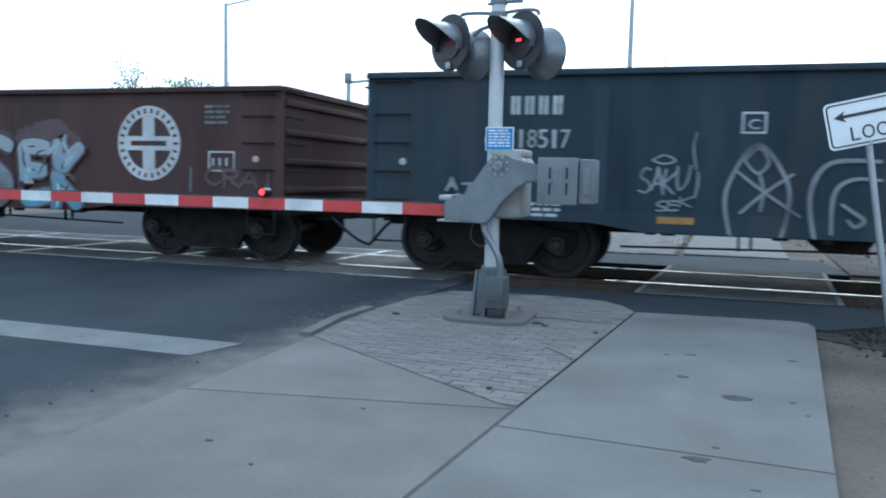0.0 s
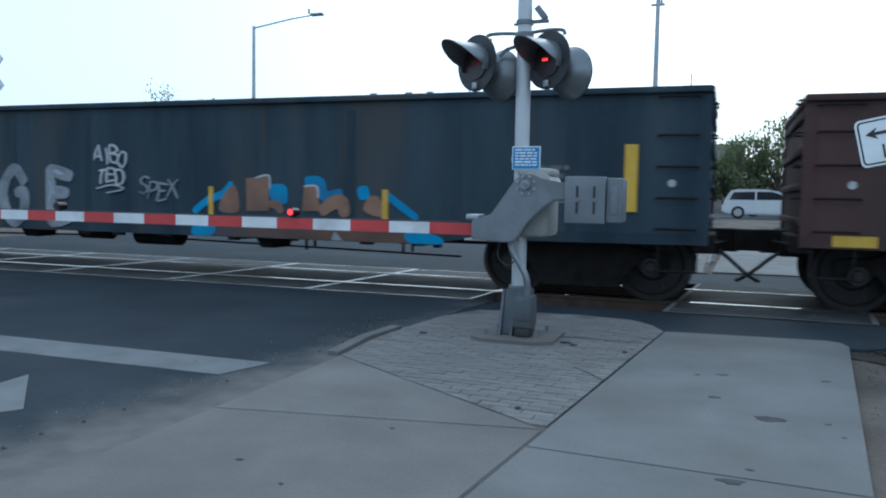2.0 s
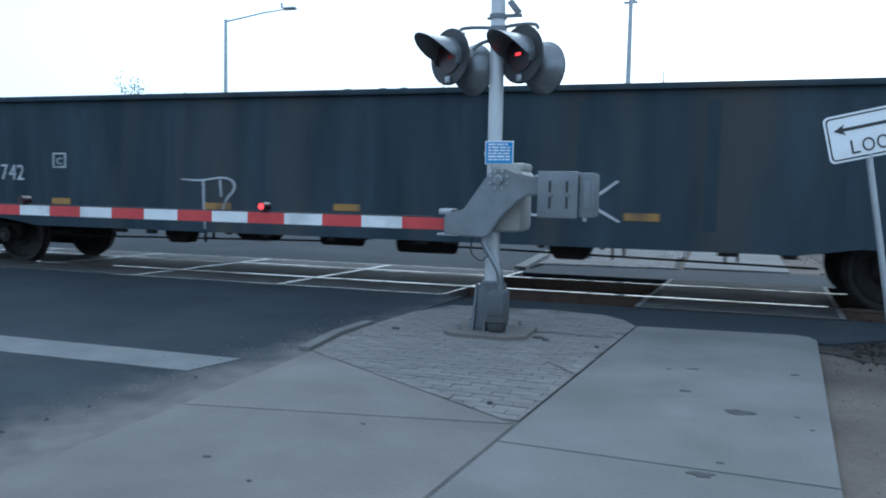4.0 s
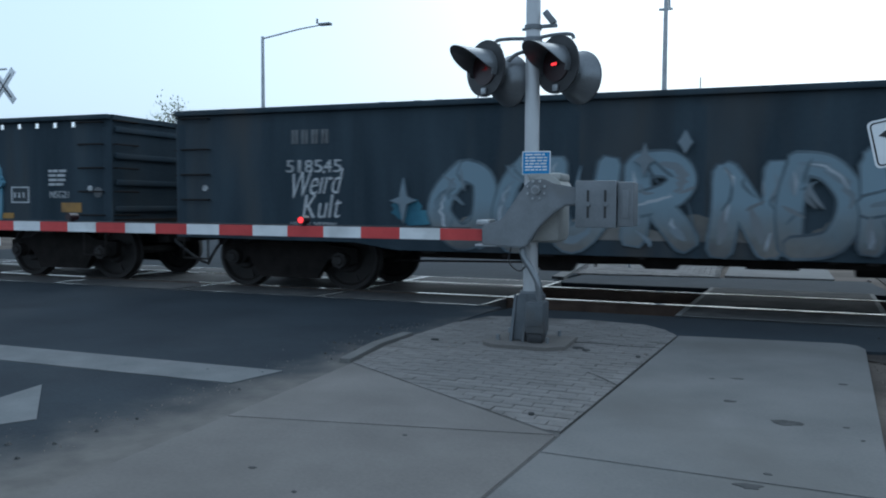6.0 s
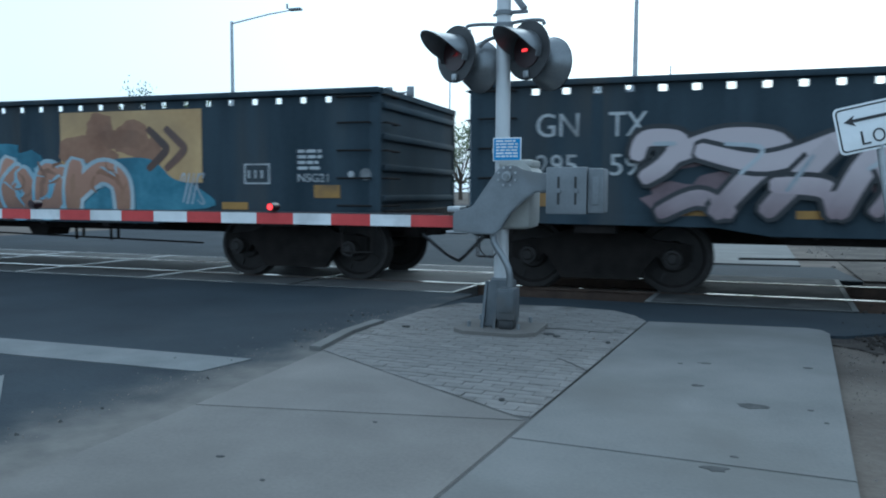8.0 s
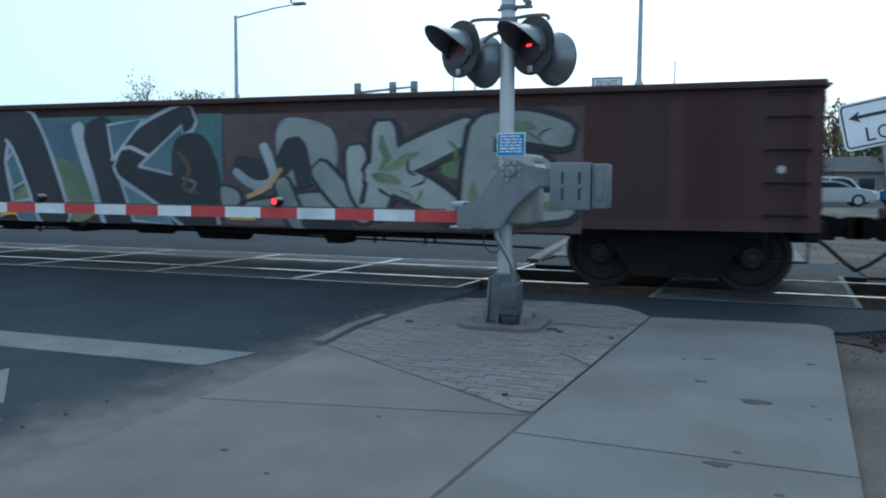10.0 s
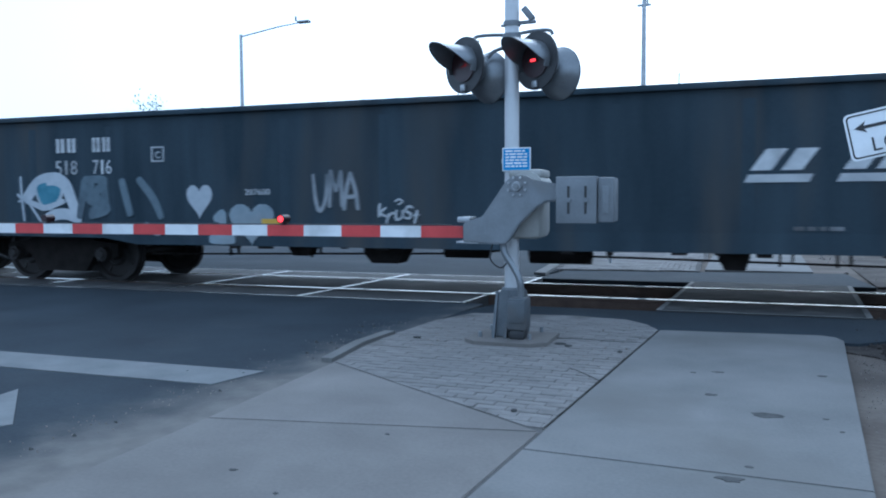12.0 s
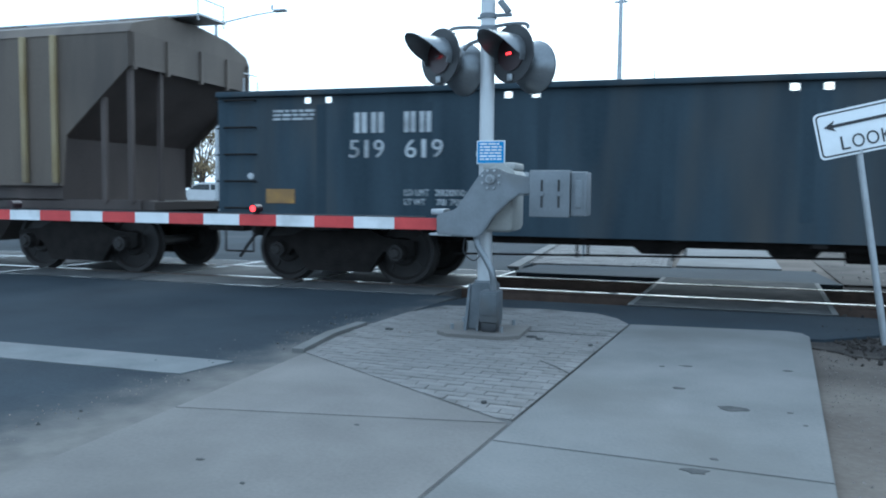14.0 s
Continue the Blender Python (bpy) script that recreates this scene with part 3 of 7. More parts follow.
def blob(cx, cy, rx, ry, z, seed, n=14):
    r = random.Random(seed)
    k = [0.7 + 0.6 * r.random() for _ in range(n)]
    return prism([(cx + rx * k[i] * math.cos(i * math.tau / n), cy + ry * k[i] * math.sin(i * math.tau / n)) for i in range(n)], 0.0005, z)


for i, (x, y, a, b) in enumerate(((1.984, -6.115, 0.08, 0.055), (1.763, -7.303, 0.06, 0.035), (1.67, -5.703, 0.035, 0.025), (1.72, -4.98, 0.045, 0.02), (1.55, -5.05, 0.02, 0.015), (2.42, -4.9, 0.03, 0.015),
                                 (2.3, -6.1, 0.015, 0.012), (1.85, -7.1, 0.02, 0.016), (-0.45, -7.9, 0.02, 0.014), (0.02, -7.15, 0.014, 0.012), (-0.1, -8.1, 0.013, 0.01), (2.35, -6.35, 0.012, 0.01), (2.0, -7.6, 0.02, 0.012))):
    tagged(part("stain", blob(x, y, a, b, 0.003, i), "stain"), "dark oil stain on the pale concrete slab", "stain", "stains on the sidewalk", kind="structure")


def pebbles(name, count, region, size, material, label, seed):
    """Many small stones in one mesh."""
    r = random.Random(seed)
    vv, ff = [], []
    for _ in range(count):
        x, y, z = region(r)
        s = size * (0.5 + r.random())
        base = len(vv)
        q = Euler((r.random() * 6, r.random() * 6, r.random() * 6)).to_matrix()
        for p in ((1, 0, 0), (-1, 0, 0), (0, 1, 0), (0, -1, 0), (0, 0, .7), (0, 0, -.7)):
            v = q @ Vector([c * s * (0.6 + 0.6 * r.random()) for c in p])
            vv.append((x + v.x, y + v.y, z + v.z))
        for a, b, c in ((0, 2, 4), (2, 1, 4), (1, 3, 4), (3, 0, 4), (2, 0, 5), (1, 2, 5), (3, 1, 5), (0, 3, 5)):
            ff.append((base + a, base + b, base + c))
    me = bpy.data.meshes.new(name)
    me.from_pydata(vv, [], ff)
    return tagged(link(name, me, material), label, "gravel", kind="stuff")


def bed_place(r):
    x = r.uniform(-1.0, 1.15) if r.random() < 0.45 else r.uniform(3.5, 9)
    return x, r.uniform(-1.7, 1.7), -0.195


def verge_place(r):
    y = r.triangular(-8, -1.9, -3)
    return right_x(min(y, -3.2)) + 0.05 + abs(r.gauss(0, 1.0)), y, -0.05


def gutter_place(r):
    y = r.uniform(-9, -3.2)
    return -1.35 - abs(r.gauss(0, 0.25)) - 0.06 * max(-5.5 - y, 0), y, -0.01


def far_place(r):
    return r.uniform(3.8, 14), r.uniform(1.9, 14), -0.045


pebbles("ballast", 2600, bed_place, 0.035, "stone", "dark crushed stone between the rails", 1)
pebbles("gravel", 1500, verge_place, 0.0075, "stone", "loose dark gravel on the dirt verge", 2)
pebbles("grit", 260, gutter_place, 0.006, "stone", "fine grit along the gutter", 3)
pebbles("far_gravel", 700, far_place, 0.04, "stone", "loose gravel on the dirt beyond the track", 4)
def rubble_place(r):
    return 3.0 + abs(r.gauss(0, 0.9)), r.gauss(-3.0, 0.65), -0.04


pebbles("rubble", 420, rubble_place, 0.024, "soil_dark", "dark broken stone beside the track and the leaning sign", 7)
ragged = [(3.85 + (1.35 + 0.25 * noise.noise((k * 0.7, 1, 0))) * math.cos(k * math.tau / 40), -3.0 + (1.05 + 0.25 * noise.noise((k * 0.9, 5, 0))) * math.sin(k * math.tau / 40)) for k in range(40)]
structure("ground_soil", prism(ragged, -0.2, -0.044), "soil_dark", "dark oily soil beside the track", "ground")
structure("ground_gravel", prism([(3.95, 1.95), (30, 1.95), (30, 13.6), (4.5, 13.6)], -0.2, -0.034), "soil_far", "brown gravelly ground beyond the track", "ground")
pebbles("clods", 30, gutter_place, 0.016, "stain", "dark clods of dirt along the gutter", 8)
pebbles("patch_grit", 60, lambda r: (r.uniform(-0.9, 1.0), r.uniform(-4.6, -2.7), 0.004), 0.013, "stone", "small stones lying on the brick patch", 6)

# ---- the train ----
SPEED, RADIUS = 11.98, 0.455
CARS, WHEELSETS = [], []
SIDE = -1.58                    # outer face of the side sheets
PAINT = 0.4                     # thickness of the painted shapes, in part of their drawn depth
W = Matrix.Translation((0, SIDE, 0)) @ STAND @ Matrix.Diagonal((1, 1, PAINT, 1))


def wheelset_mesh():
    out = []
    bm = bmesh.new()
    add_tube(bm, (0, -1.0, 0), (0, 1.0, 0), 0.08, seg=10)
    for s in (-1, 1):
        prof = [(0.0, 0.70), (0.16, 0.70), (0.20, 0.735), (0.36, 0.745), (0.39, 0.715), (0.485, 0.715), (0.48, 0.745), (RADIUS, 0.75), (RADIUS - 0.006, 0.845), (0.39, 0.85), (0.36, 0.80), (0.20, 0.82), (0.17, 0.86), (0.0, 0.86)]
        n = 32
        rings = [[bm.verts.new((r * math.cos(k * math.tau / n), s * y, r * math.sin(k * math.tau / n))) for k in range(n)] for r, y in prof[1:-1]]
        for a, b in zip(rings, rings[1:]):
            for k in range(n):
                bm.faces.new((a[k], a[(k + 1) % n], b[(k + 1) % n], b[k]))
        bm.faces.new(rings[0]), bm.faces.new(rings[-1])
        for k in range(4):      # chalk and grease marks
            add_box(bm, 0.24, 0.34, s * 0.815 - 0.012, s * 0.815 + 0.012, -0.02, 0.02, m=Matrix.Rotation(k * math.pi / 2 + 0.3, 4, "Y"))
    return mesh_of("wheelset", bm)


def side_frame_mesh():
    """A cast truck side: an arch over both axles, sunk in the middle for the springs."""
    pts = [(-1.12, 0.42), (-1.12, 0.62), (-0.7, 0.66), (-0.42, 0.78), (0.42, 0.78), (0.7, 0.66), (1.12, 0.62), (1.12, 0.42), (0.98, 0.36), (0.78, 0.36), (0.70, 0.48), (0.60, 0.36), (0.48, 0.17),
           (-0.48, 0.17), (-0.60, 0.36), (-0.70, 0.48), (-0.78, 0.36), (-0.98, 0.36)]
    bm = prism(pts, -0.06, 0.06, STAND)
    return mesh_of("side_frame", bm)


def spring_mesh():
    bm = bmesh.new()
    n = 12
    rings = [[bm.verts.new(((0.07 if k % 2 else 0.05) * math.cos(j * math.tau / n), (0.07 if k % 2 else 0.05) * math.sin(j * math.tau / n), 0.22 + 0.022 * k)) for j in range(n)] for k in range(14)]
    for a, b in zip(rings, rings[1:]):
        for j in range(n):
            bm.faces.new((a[j], a[(j + 1) % n], b[(j + 1) % n], b[j]))
    return mesh_of("spring", bm)


WHEEL, FRAME, SPRING = wheelset_mesh(), side_frame_mesh(), spring_mesh()
RUNG = mesh_of("grab_iron", add_tube(add_tube(add_tube(bmesh.new(), (-0.23, 0, 0), (0.23, 0, 0), 0.013, seg=6), (-0.22, 0, 0), (-0.22, 0.09, 0), 0.012, seg=6), (0.22, 0, 0), (0.22, 0.09, 0), 0.012, seg=6))
BOLSTER = mesh_of("bolster", box(-0.2, 0.2, -1.05, 1.05, 0.5, 0.72, 0.02))
CAP = mesh_of("bearing_cap", add_tube(add_tube(bmesh.new(), (0, -0.12, 0), (0, 0.02, 0), 0.11, 0.12, 12), (0, -0.15, 0), (0, -0.12, 0), 0.06, 0.08, 8))
BEAM = mesh_of("brake_beam", add_box(add_box(bmesh.new(), -0.05, 0.05, -0.72, 0.72, 0.3, 0.38), -0.06, 0.06, -0.74, -0.62, 0.25, 0.5))


def truck(car, x):
    bogie = new("truck")
    bogie.parent = car
    bogie.location = (x, 0, 0)
    bogie["label"] = "dark cast steel wheel truck"
    for y in (-1.0, 1.0):
        link("side_frame", FRAME, "bogie", bogie, m=pose(0, y, 0))
        for x2 in (-0.17, 0, 0.17):
            link("spring", SPRING, "bogie", bogie, m=pose(x2, y, 0))
        for s in (-0.89, 0.89):
            link("bearing_cap", CAP, "wheel", bogie, m=pose(s, y * 1.06, RADIUS, 0, 0, 0 if y < 0 else 180))
    link("bolster", BOLSTER, "bogie", bogie)
    for s in (-0.89, 0.89):
        WHEELSETS.append((link("wheelset", WHEEL, "wheel", bogie, "dark steel wheels on one axle", pose(s, 0, RADIUS)), s))
        link("brake_beam", BEAM, "bogie", bogie, m=pose(s * 0.42, 0, 0.05))


def decal(car, name, material, u0, u1, z0, z1, text=None, label="", shear=0.0, fat=0.0, depth=0.028, spacing=1.0, tilt=0.0):
    """Paint on the side: text, or a plain patch, between two distances from the front end."""
    if text is None:
        bm = box(-u1, -u0, SIDE - depth * PAINT, SIDE, z0, z1)
        return part(name, bm, material, car, label)
    if name == "car_number":
        cell = (u1 - u0) / len(text)
        for i, ch in enumerate(text):
            if ch != " ":
                x, w = -u1 + (i + 0.5) * cell, cell * (0.16 if ch == "1" else 0.42)
                link("digit", letters(ch, x - w, x + w, z0, z1, SIDE, depth * PAINT, shear, fat, spacing, tilt), material, car, "stencilled digit of the car number")
        return None
    return link(name, letters(text, -u1, -u0, z0, z1, SIDE, depth * PAINT, shear, fat, spacing, tilt), material, car, label)


def blocks(car, material, u0, u1, z0, z1, count, slant=0.0, under=False, gap=0.35, raised=0.028):
    """A lettered mark drawn as plain slanted blocks, with bars under them where it is underlined."""
    w = (u1 - u0) / (count + gap * (count - 1))
    h = z1 - z0
    mark = None
    for i in range(count):
        a = -u1 + i * w * (1 + gap)
        b = a + w
        zz = z0 + (0.36 * h if under else 0)
        s = slant * (z1 - zz)
        bm = bmesh.new()        # each character is a pair of plain slanted bars
        for xa, xb in ((a, a + 0.36 * w), (a + 0.52 * w, a + 0.88 * w)):
            add_prism(bm, [(xa, zz), (xb, zz), (xb + s, z1), (xa + s, z1)], 0, raised, W)
        mark = part("owner_mark", bm, material, car, "one block of the owner's plain pale mark")
        if under:
            part("underline", prism([(a - 0.06, z0), (b, z0), (b + 0.04, z0 + 0.24 * h), (a - 0.02, z0 + 0.24 * h)], 0, raised, W), material, mark)


def bars(car, material, u0, u1, z0, z1, lines, seed=0):
    """Small stencilled writing that cannot be read."""
    r = random.Random(seed)
    h = (z1 - z0) / lines
    for i in range(lines):
        x = -u1
        while x < -u0 - 0.04:
            w = min(0.05 + 0.12 * r.random(), -u0 - x)
            part("stencil", box(x, x + w, SIDE - 0.0105, SIDE, z0 + i * h + 0.2 * h, z0 + (i + 0.75) * h), material, car, "small pale stencilled bar")
            x += w + 0.03


def square_mark(car, material, u0, u1, z0, z1, letter=None):
    bm = bmesh.new()
    t = 0.022
    for a, b, c, d in ((-u1, -u0, z0, z0 + t), (-u1, -u0, z1 - t, z1), (-u1, -u1 + t, z0 + t, z1 - t), (-u0 - t, -u0, z0 + t, z1 - t)):
        add_box(bm, a, b, SIDE - 0.0105, SIDE, c, d)
    if letter:
        decal(car, "stencil_letter", material, u0 + 0.07, u1 - 0.07, z0 + 0.05, z0 + 0.05 + (z1 - z0) * 0.45, letter)
    for k in range(0 if letter else 3):
        add_box(bm, -u1 + 0.06 + k * (u1 - u0 - 0.1) / 3, -u1 + 0.09 + k * (u1 - u0 - 0.1) / 3, SIDE - 0.0105, SIDE, z0 + 0.08, z1 - 0.09)
    part("stencil_box", bm, material, car, "pale stencilled square")


def clouds(car, material, u0, u1, z0, z1, count, seed, size=0.35, lift=0.0):
    """Soft round blots of paint behind the lettering."""
    r = random.Random(seed)
    for i in range(count):
        cx, cz = -r.uniform(u0, u1), r.uniform(z0, z1)
        a, b = size * (0.6 + 0.8 * r.random()), size * (0.35 + 0.35 * r.random())
        n = 18
        k = [1 + 0.18 * r.uniform(-1, 1) for _ in range(n)]
        pts = [(cx + a * k[j] * math.cos(j * math.tau / n), min(max(cz + b * k[j] * math.sin(j * math.tau / n), 0.84), z1 + 0.2)) for j in range(n)]
        part("paint_cloud", prism(pts, 0, 0.0216 + 0.0002 * (i % 9) + lift, W), material, car, "soft blot of spray paint")


GLYPHS = {      # brush strokes on a ten by ten grid; a leading ~ rounds the stroke
    "A": ("00 49 90", "23 73"), "B": ("~00 09 69 87 65 05", "~05 75 93 70 00"), "C": ("~97 69 28 04 11 50 92",), "D": ("00 09", "~09 69 95 71 00"),
    "E": ("98 09 00 91", "05 75"), "G": ("~97 59 06 12 50 92 95 65",), "H": ("00 09", "90 99", "05 95"), "I": ("50 59",), "J": ("~39 99 82 40 02",),
    "K": ("00 09", "99 04 90"), "L": ("09 00 91",), "M": ("00 19 54 89 90",), "N": ("00 09 90 99",), "O": ("~59 16 03 40 82 97 59",),
    "P": ("00 09", "~09 69 87 65 04"), "Q": ("~59 16 03 40 82 97 59", "62 90"), "R": ("00 09", "~09 69 87 65 04", "44 90"), "S": ("~98 59 17 25 64 82 50 01",),
    "T": ("08 99", "49 30"), "U": ("~09 03 30 73 99",), "V": ("09 40 99",), "W": ("09 20 55 70 99",), "X": ("00 99", "09 90"), "Y": ("09 45 99", "45 30"),
    "a": ("~76 37 14 20 61 85", "87 80"), "h": ("00 09", "~04 48 76 80"), "o": ("~57 14 40 83 57",), "t": ("49 20", "16 76"), "k": ("00 09", "86 03 80"), "u": ("~06 02 30 82 86",), "r": ("00 06", "~03 46 86"),
}
LAYERS = collections.Counter()
REACH = {"sill": 0.7, "top": 2.5, "length": 17.6}      # the paintable side of the car in hand


def kept(x, z):
    """A place on the side, held between the sill and the rim."""
    low = REACH["sill"] + (0.03 if -x < 3.2 or -x > REACH["length"] - 3.2 else -0.085)
    return x, min(max(z, low), REACH["top"] - 0.085)


def rounded(pts, steps=6, closed=False):
    """A smooth line through the points."""
    v, n, out = [Vector(p) for p in pts], len(pts), []
    for i in range(n if closed else n - 1):
        a, b, c, d = (v[(i + k) % n] if closed else v[min(max(i + k, 0), n - 1)] for k in (-1, 0, 1, 2))
        for k in range(steps):
            t = k / steps
            out.append(0.5 * (2 * b + (c - a) * t + (2 * a - 5 * b + 4 * c - d) * t * t + (3 * b - a - 3 * c + d) * t ** 3))
    return out if closed else out + [v[-1]]


def add_ribbon(bm, line, width, raised, taper=0.75):
    """A flat brush stroke on the car's side, with rounded ends."""
    n, rows = len(line), []
    for k, p in enumerate(line):
        d = line[min(k + 1, n - 1)] - line[max(k - 1, 0)]
        d = d.normalized() if d.length > 1e-6 else Vector((1, 0))
        w = width / 2 * (taper + (1 - taper) * math.sin(math.pi * k / max(n - 1, 1)))
        rows.append((p, d, Vector((-d.y, d.x)) * w, w))
    ends = []
    for (p, d, side, w), sign in ((rows[0], -1), (rows[-1], 1)):
        ends.append((p + d * sign * w * 0.55, side * 0.6))
    left = [ends[0][0] - ends[0][1]] + [p - q for p, d, q, w in rows] + [ends[1][0] - ends[1][1]]
    right = [ends[0][0] + ends[0][1]] + [p + q for p, d, q, w in rows] + [ends[1][0] + ends[1][1]]
    left, right = [kept(*q) for q in left], [kept(*q) for q in right]
    top = [[bm.verts.new((x, SIDE - raised - 0.00006 * k, z)) for k, (x, z) in enumerate(r)] for r in (left, right)]
    low = [[bm.verts.new((x, SIDE, z)) for x, z in r] for r in (left, right)]
    for i in range(len(left) - 1):
        bm.faces.new((top[0][i], top[0][i + 1], top[1][i + 1], top[1][i]))
        for s in (0, 1):
            bm.faces.new((top[s][i], low[s][i], low[s][i + 1], top[s][i + 1]))
    for i in (0, -1):
        bm.faces.new((top[0][i], top[1][i], low[1][i], low[0][i]))


def layer(car):
    """Each new coat of paint lies a little over the last."""
    LAYERS[car.name] += 1
    return 0.0125 + 0.0003 * LAYERS[car.name]


def brush(car, material, width, pts, rim=None):
    """One broad painted stroke through places given as distance from the front end and height."""
    line = [Vector((-p.x, p.y)) for p in rounded(pts)]
    ob = None
    if rim:
        bm = bmesh.new()
        add_ribbon(bm, line, width + 0.11, layer(car), 0.9)
        ob = part("painted_stroke", bm, rim, car)
    bm = bmesh.new()
    add_ribbon(bm, line, width, layer(car), 0.85)
    return part("painted_filling" if ob else "painted_stroke", bm, material, ob or car)


def patch(car, material, pts, rim=None, smooth=True):
    """A closed painted shape, with a line round it."""
    line = rounded(pts, 5, True) if smooth else [Vector(p) for p in pts]
    ob = part("painted_shape", prism([kept(-p.x, p.y) for p in line], 0, layer(car) / PAINT, W), material, car)
    if rim:
        bm = bmesh.new()
        add_ribbon(bm, [Vector((-p.x, p.y)) for p in line + line[:1]], 0.05, layer(car), 1.0)
        part("painted_line", bm, rim, ob)
    return ob


def graffiti(car, text, spans, z0, z1, fill, edge, seed, pen=0.2, rim=0.09, shade=None, jitter=1.0, lean=0.1, glint=None):
    """Large sprayed lettering: fat rounded strokes with an outline, a worn core and quick highlights. spans: the whole width, or one for each letter."""
    r = random.Random(seed)
    if isinstance(spans[0], (int, float)):
        u0, u1 = spans
        step = (u1 - u0) / len(text)
        spans = [(u1 - (i + 1.08) * step, u1 - (i - 0.08) * step) for i in range(len(text))]
    for ch, (u0, u1) in zip(text, spans):
        if ch == " ":
            continue
        w, h, sh, dz = u1 - u0, z1 - z0, lean * r.uniform(-0.4, 1), 0.06 * r.uniform(-1, 1) * jitter
        pw = min(pen, 0.34 * w)
        lines = []
        for stroke in GLYPHS[ch]:
            pts = []
            for two in stroke.strip("~").split():
                x, y = int(two[0]) / 9 + 0.035 * r.gauss(0, 1) * jitter, int(two[1]) / 9 + 0.03 * r.gauss(0, 1) * jitter
                pts.append((-u1 + pw / 2 + x * (w - pw) + sh * (y - 0.5) * h * 0.4, z0 + dz + pw / 2 + y * (h - pw)))
            if stroke[0] == "~":
                lines.append(rounded(pts))
            else:               # a straight stroke for each leg, a little bowed
                for p, q in zip(pts, pts[1:]):
                    a, b = Vector(p), Vector(q)
                    bow = Vector((b.y - a.y, a.x - b.x)) * 0.07 * r.uniform(-1, 1) * jitter
                    lines.append(rounded([a, (a + b) / 2 + bow, b], 4))
        ob = None
        if rim:
            bm = bmesh.new()
            for line in lines:
                add_ribbon(bm, line, pw + rim, layer(car), 0.9)
            ob = part("graffiti_outline", bm, edge, car, "sprayed outline of a large letter")
        bm = bmesh.new()
        for line in lines:
            add_ribbon(bm, line, pw, layer(car), 0.8)
        body = part("graffiti_letter", bm, fill, ob or car, "large spray-painted letter")
        for material, share, wide in ((shade, 0.55, 0.38), (glint, 0.35, 0.13)):
            if material:
                for line in lines:
                    k = max(2, int(len(line) * share))
                    a = r.randint(0, len(line) - k)
                    bm = bmesh.new()
                    add_ribbon(bm, [p + Vector((r.uniform(-0.15, 0.15) * pw, 0)) for p in line[a:a + k]], pw * wide, layer(car), 0.3)
                    part("painted_core" if material == shade else "highlight", bm, material, ob or car)


        if rim and jitter > 0.5:       # loose inner lines and drips
            for material, count, wide in ((edge, 3, 0.035), (shade or fill, 3, 0.05)):
                for _ in range(count):
                    bm = bmesh.new()
                    cx, cz, an, ln = -u1 + w * r.uniform(0.15, 0.85), z0 + h * r.uniform(0.15, 0.85), r.uniform(0.4, 2.7), h * r.uniform(0.15, 0.32)
                    a, b = Vector((cx - math.cos(an) * ln / 2, cz - math.sin(an) * ln / 2)), Vector((cx + math.cos(an) * ln / 2, cz + math.sin(an) * ln / 2))
                    add_ribbon(bm, rounded([a, (a + b) / 2 + Vector((r.uniform(-0.09, 0.09), r.uniform(-0.06, 0.06))), b], 5), wide * r.uniform(0.6, 1.3), layer(car), 0.2)
                    part("inner_line", bm, material, ob)


def hand_tag(car, material, text, u0, u1, z0, z1, seed, pen=0.03, lean=0.4):
    """Quick handwriting with a narrow spray can."""
    graffiti(car, text, (u0, u1), z0, z1, material, None, seed, pen, 0, lean=lean)


def scribble(car, material, u0, u1, z0, z1, seed, strokes=4, width=0.035):
    """A quick hand-sprayed tag in curved strokes."""
    r = random.Random(seed)
    for s in range(strokes):
        way = r.uniform(0, 6.28)
        c = Vector((-u1 + (u1 - u0) * (s + 0.5) / strokes, (z0 + z1) / 2))
        ra, rb = (u1 - u0) / strokes * 0.75, (z1 - z0) * 0.48
        turn, f1, f2 = r.uniform(3, 7), r.choice((1, 1, 2)), r.choice((1, 2, 1))
        pts = [c + Vector((ra * math.cos(way + turn * k / 24 * f1), rb * math.sin(way * 1.3 + turn * k / 24 * f2))) for k in range(25)]
        bm, rows = bmesh.new(), []
        for k, p in enumerate(pts):
            d = pts[min(k + 1, 24)] - pts[max(k - 1, 0)]
            d = d.normalized() if d.length > 1e-5 else Vector((1, 0))
            w = width / 2 * (0.55 + 0.45 * math.sin(math.pi * (k + 1) / 26))
            o = SIDE - 0.0115 - 0.00005 * k - 0.0008 * s
            rows.append([bm.verts.new((q.x, y, q.y)) for y in (SIDE, o) for q in (p - Vector((-d.y, d.x)) * w, p + Vector((-d.y, d.x)) * w)])
        for a, b in zip(rows, rows[1:]):
            for m, n in ((0, 1), (1, 3), (3, 2), (2, 0)):
                bm.faces.new((a[m], a[n], b[n], b[m]))
        for e in (rows[0], rows[-1]):
            bm.faces.new((e[0], e[1], e[3], e[2]))
        bmesh.ops.recalc_face_normals(bm, faces=bm.faces[:])
        part("tag", bm, material, car, "hand-sprayed tag")


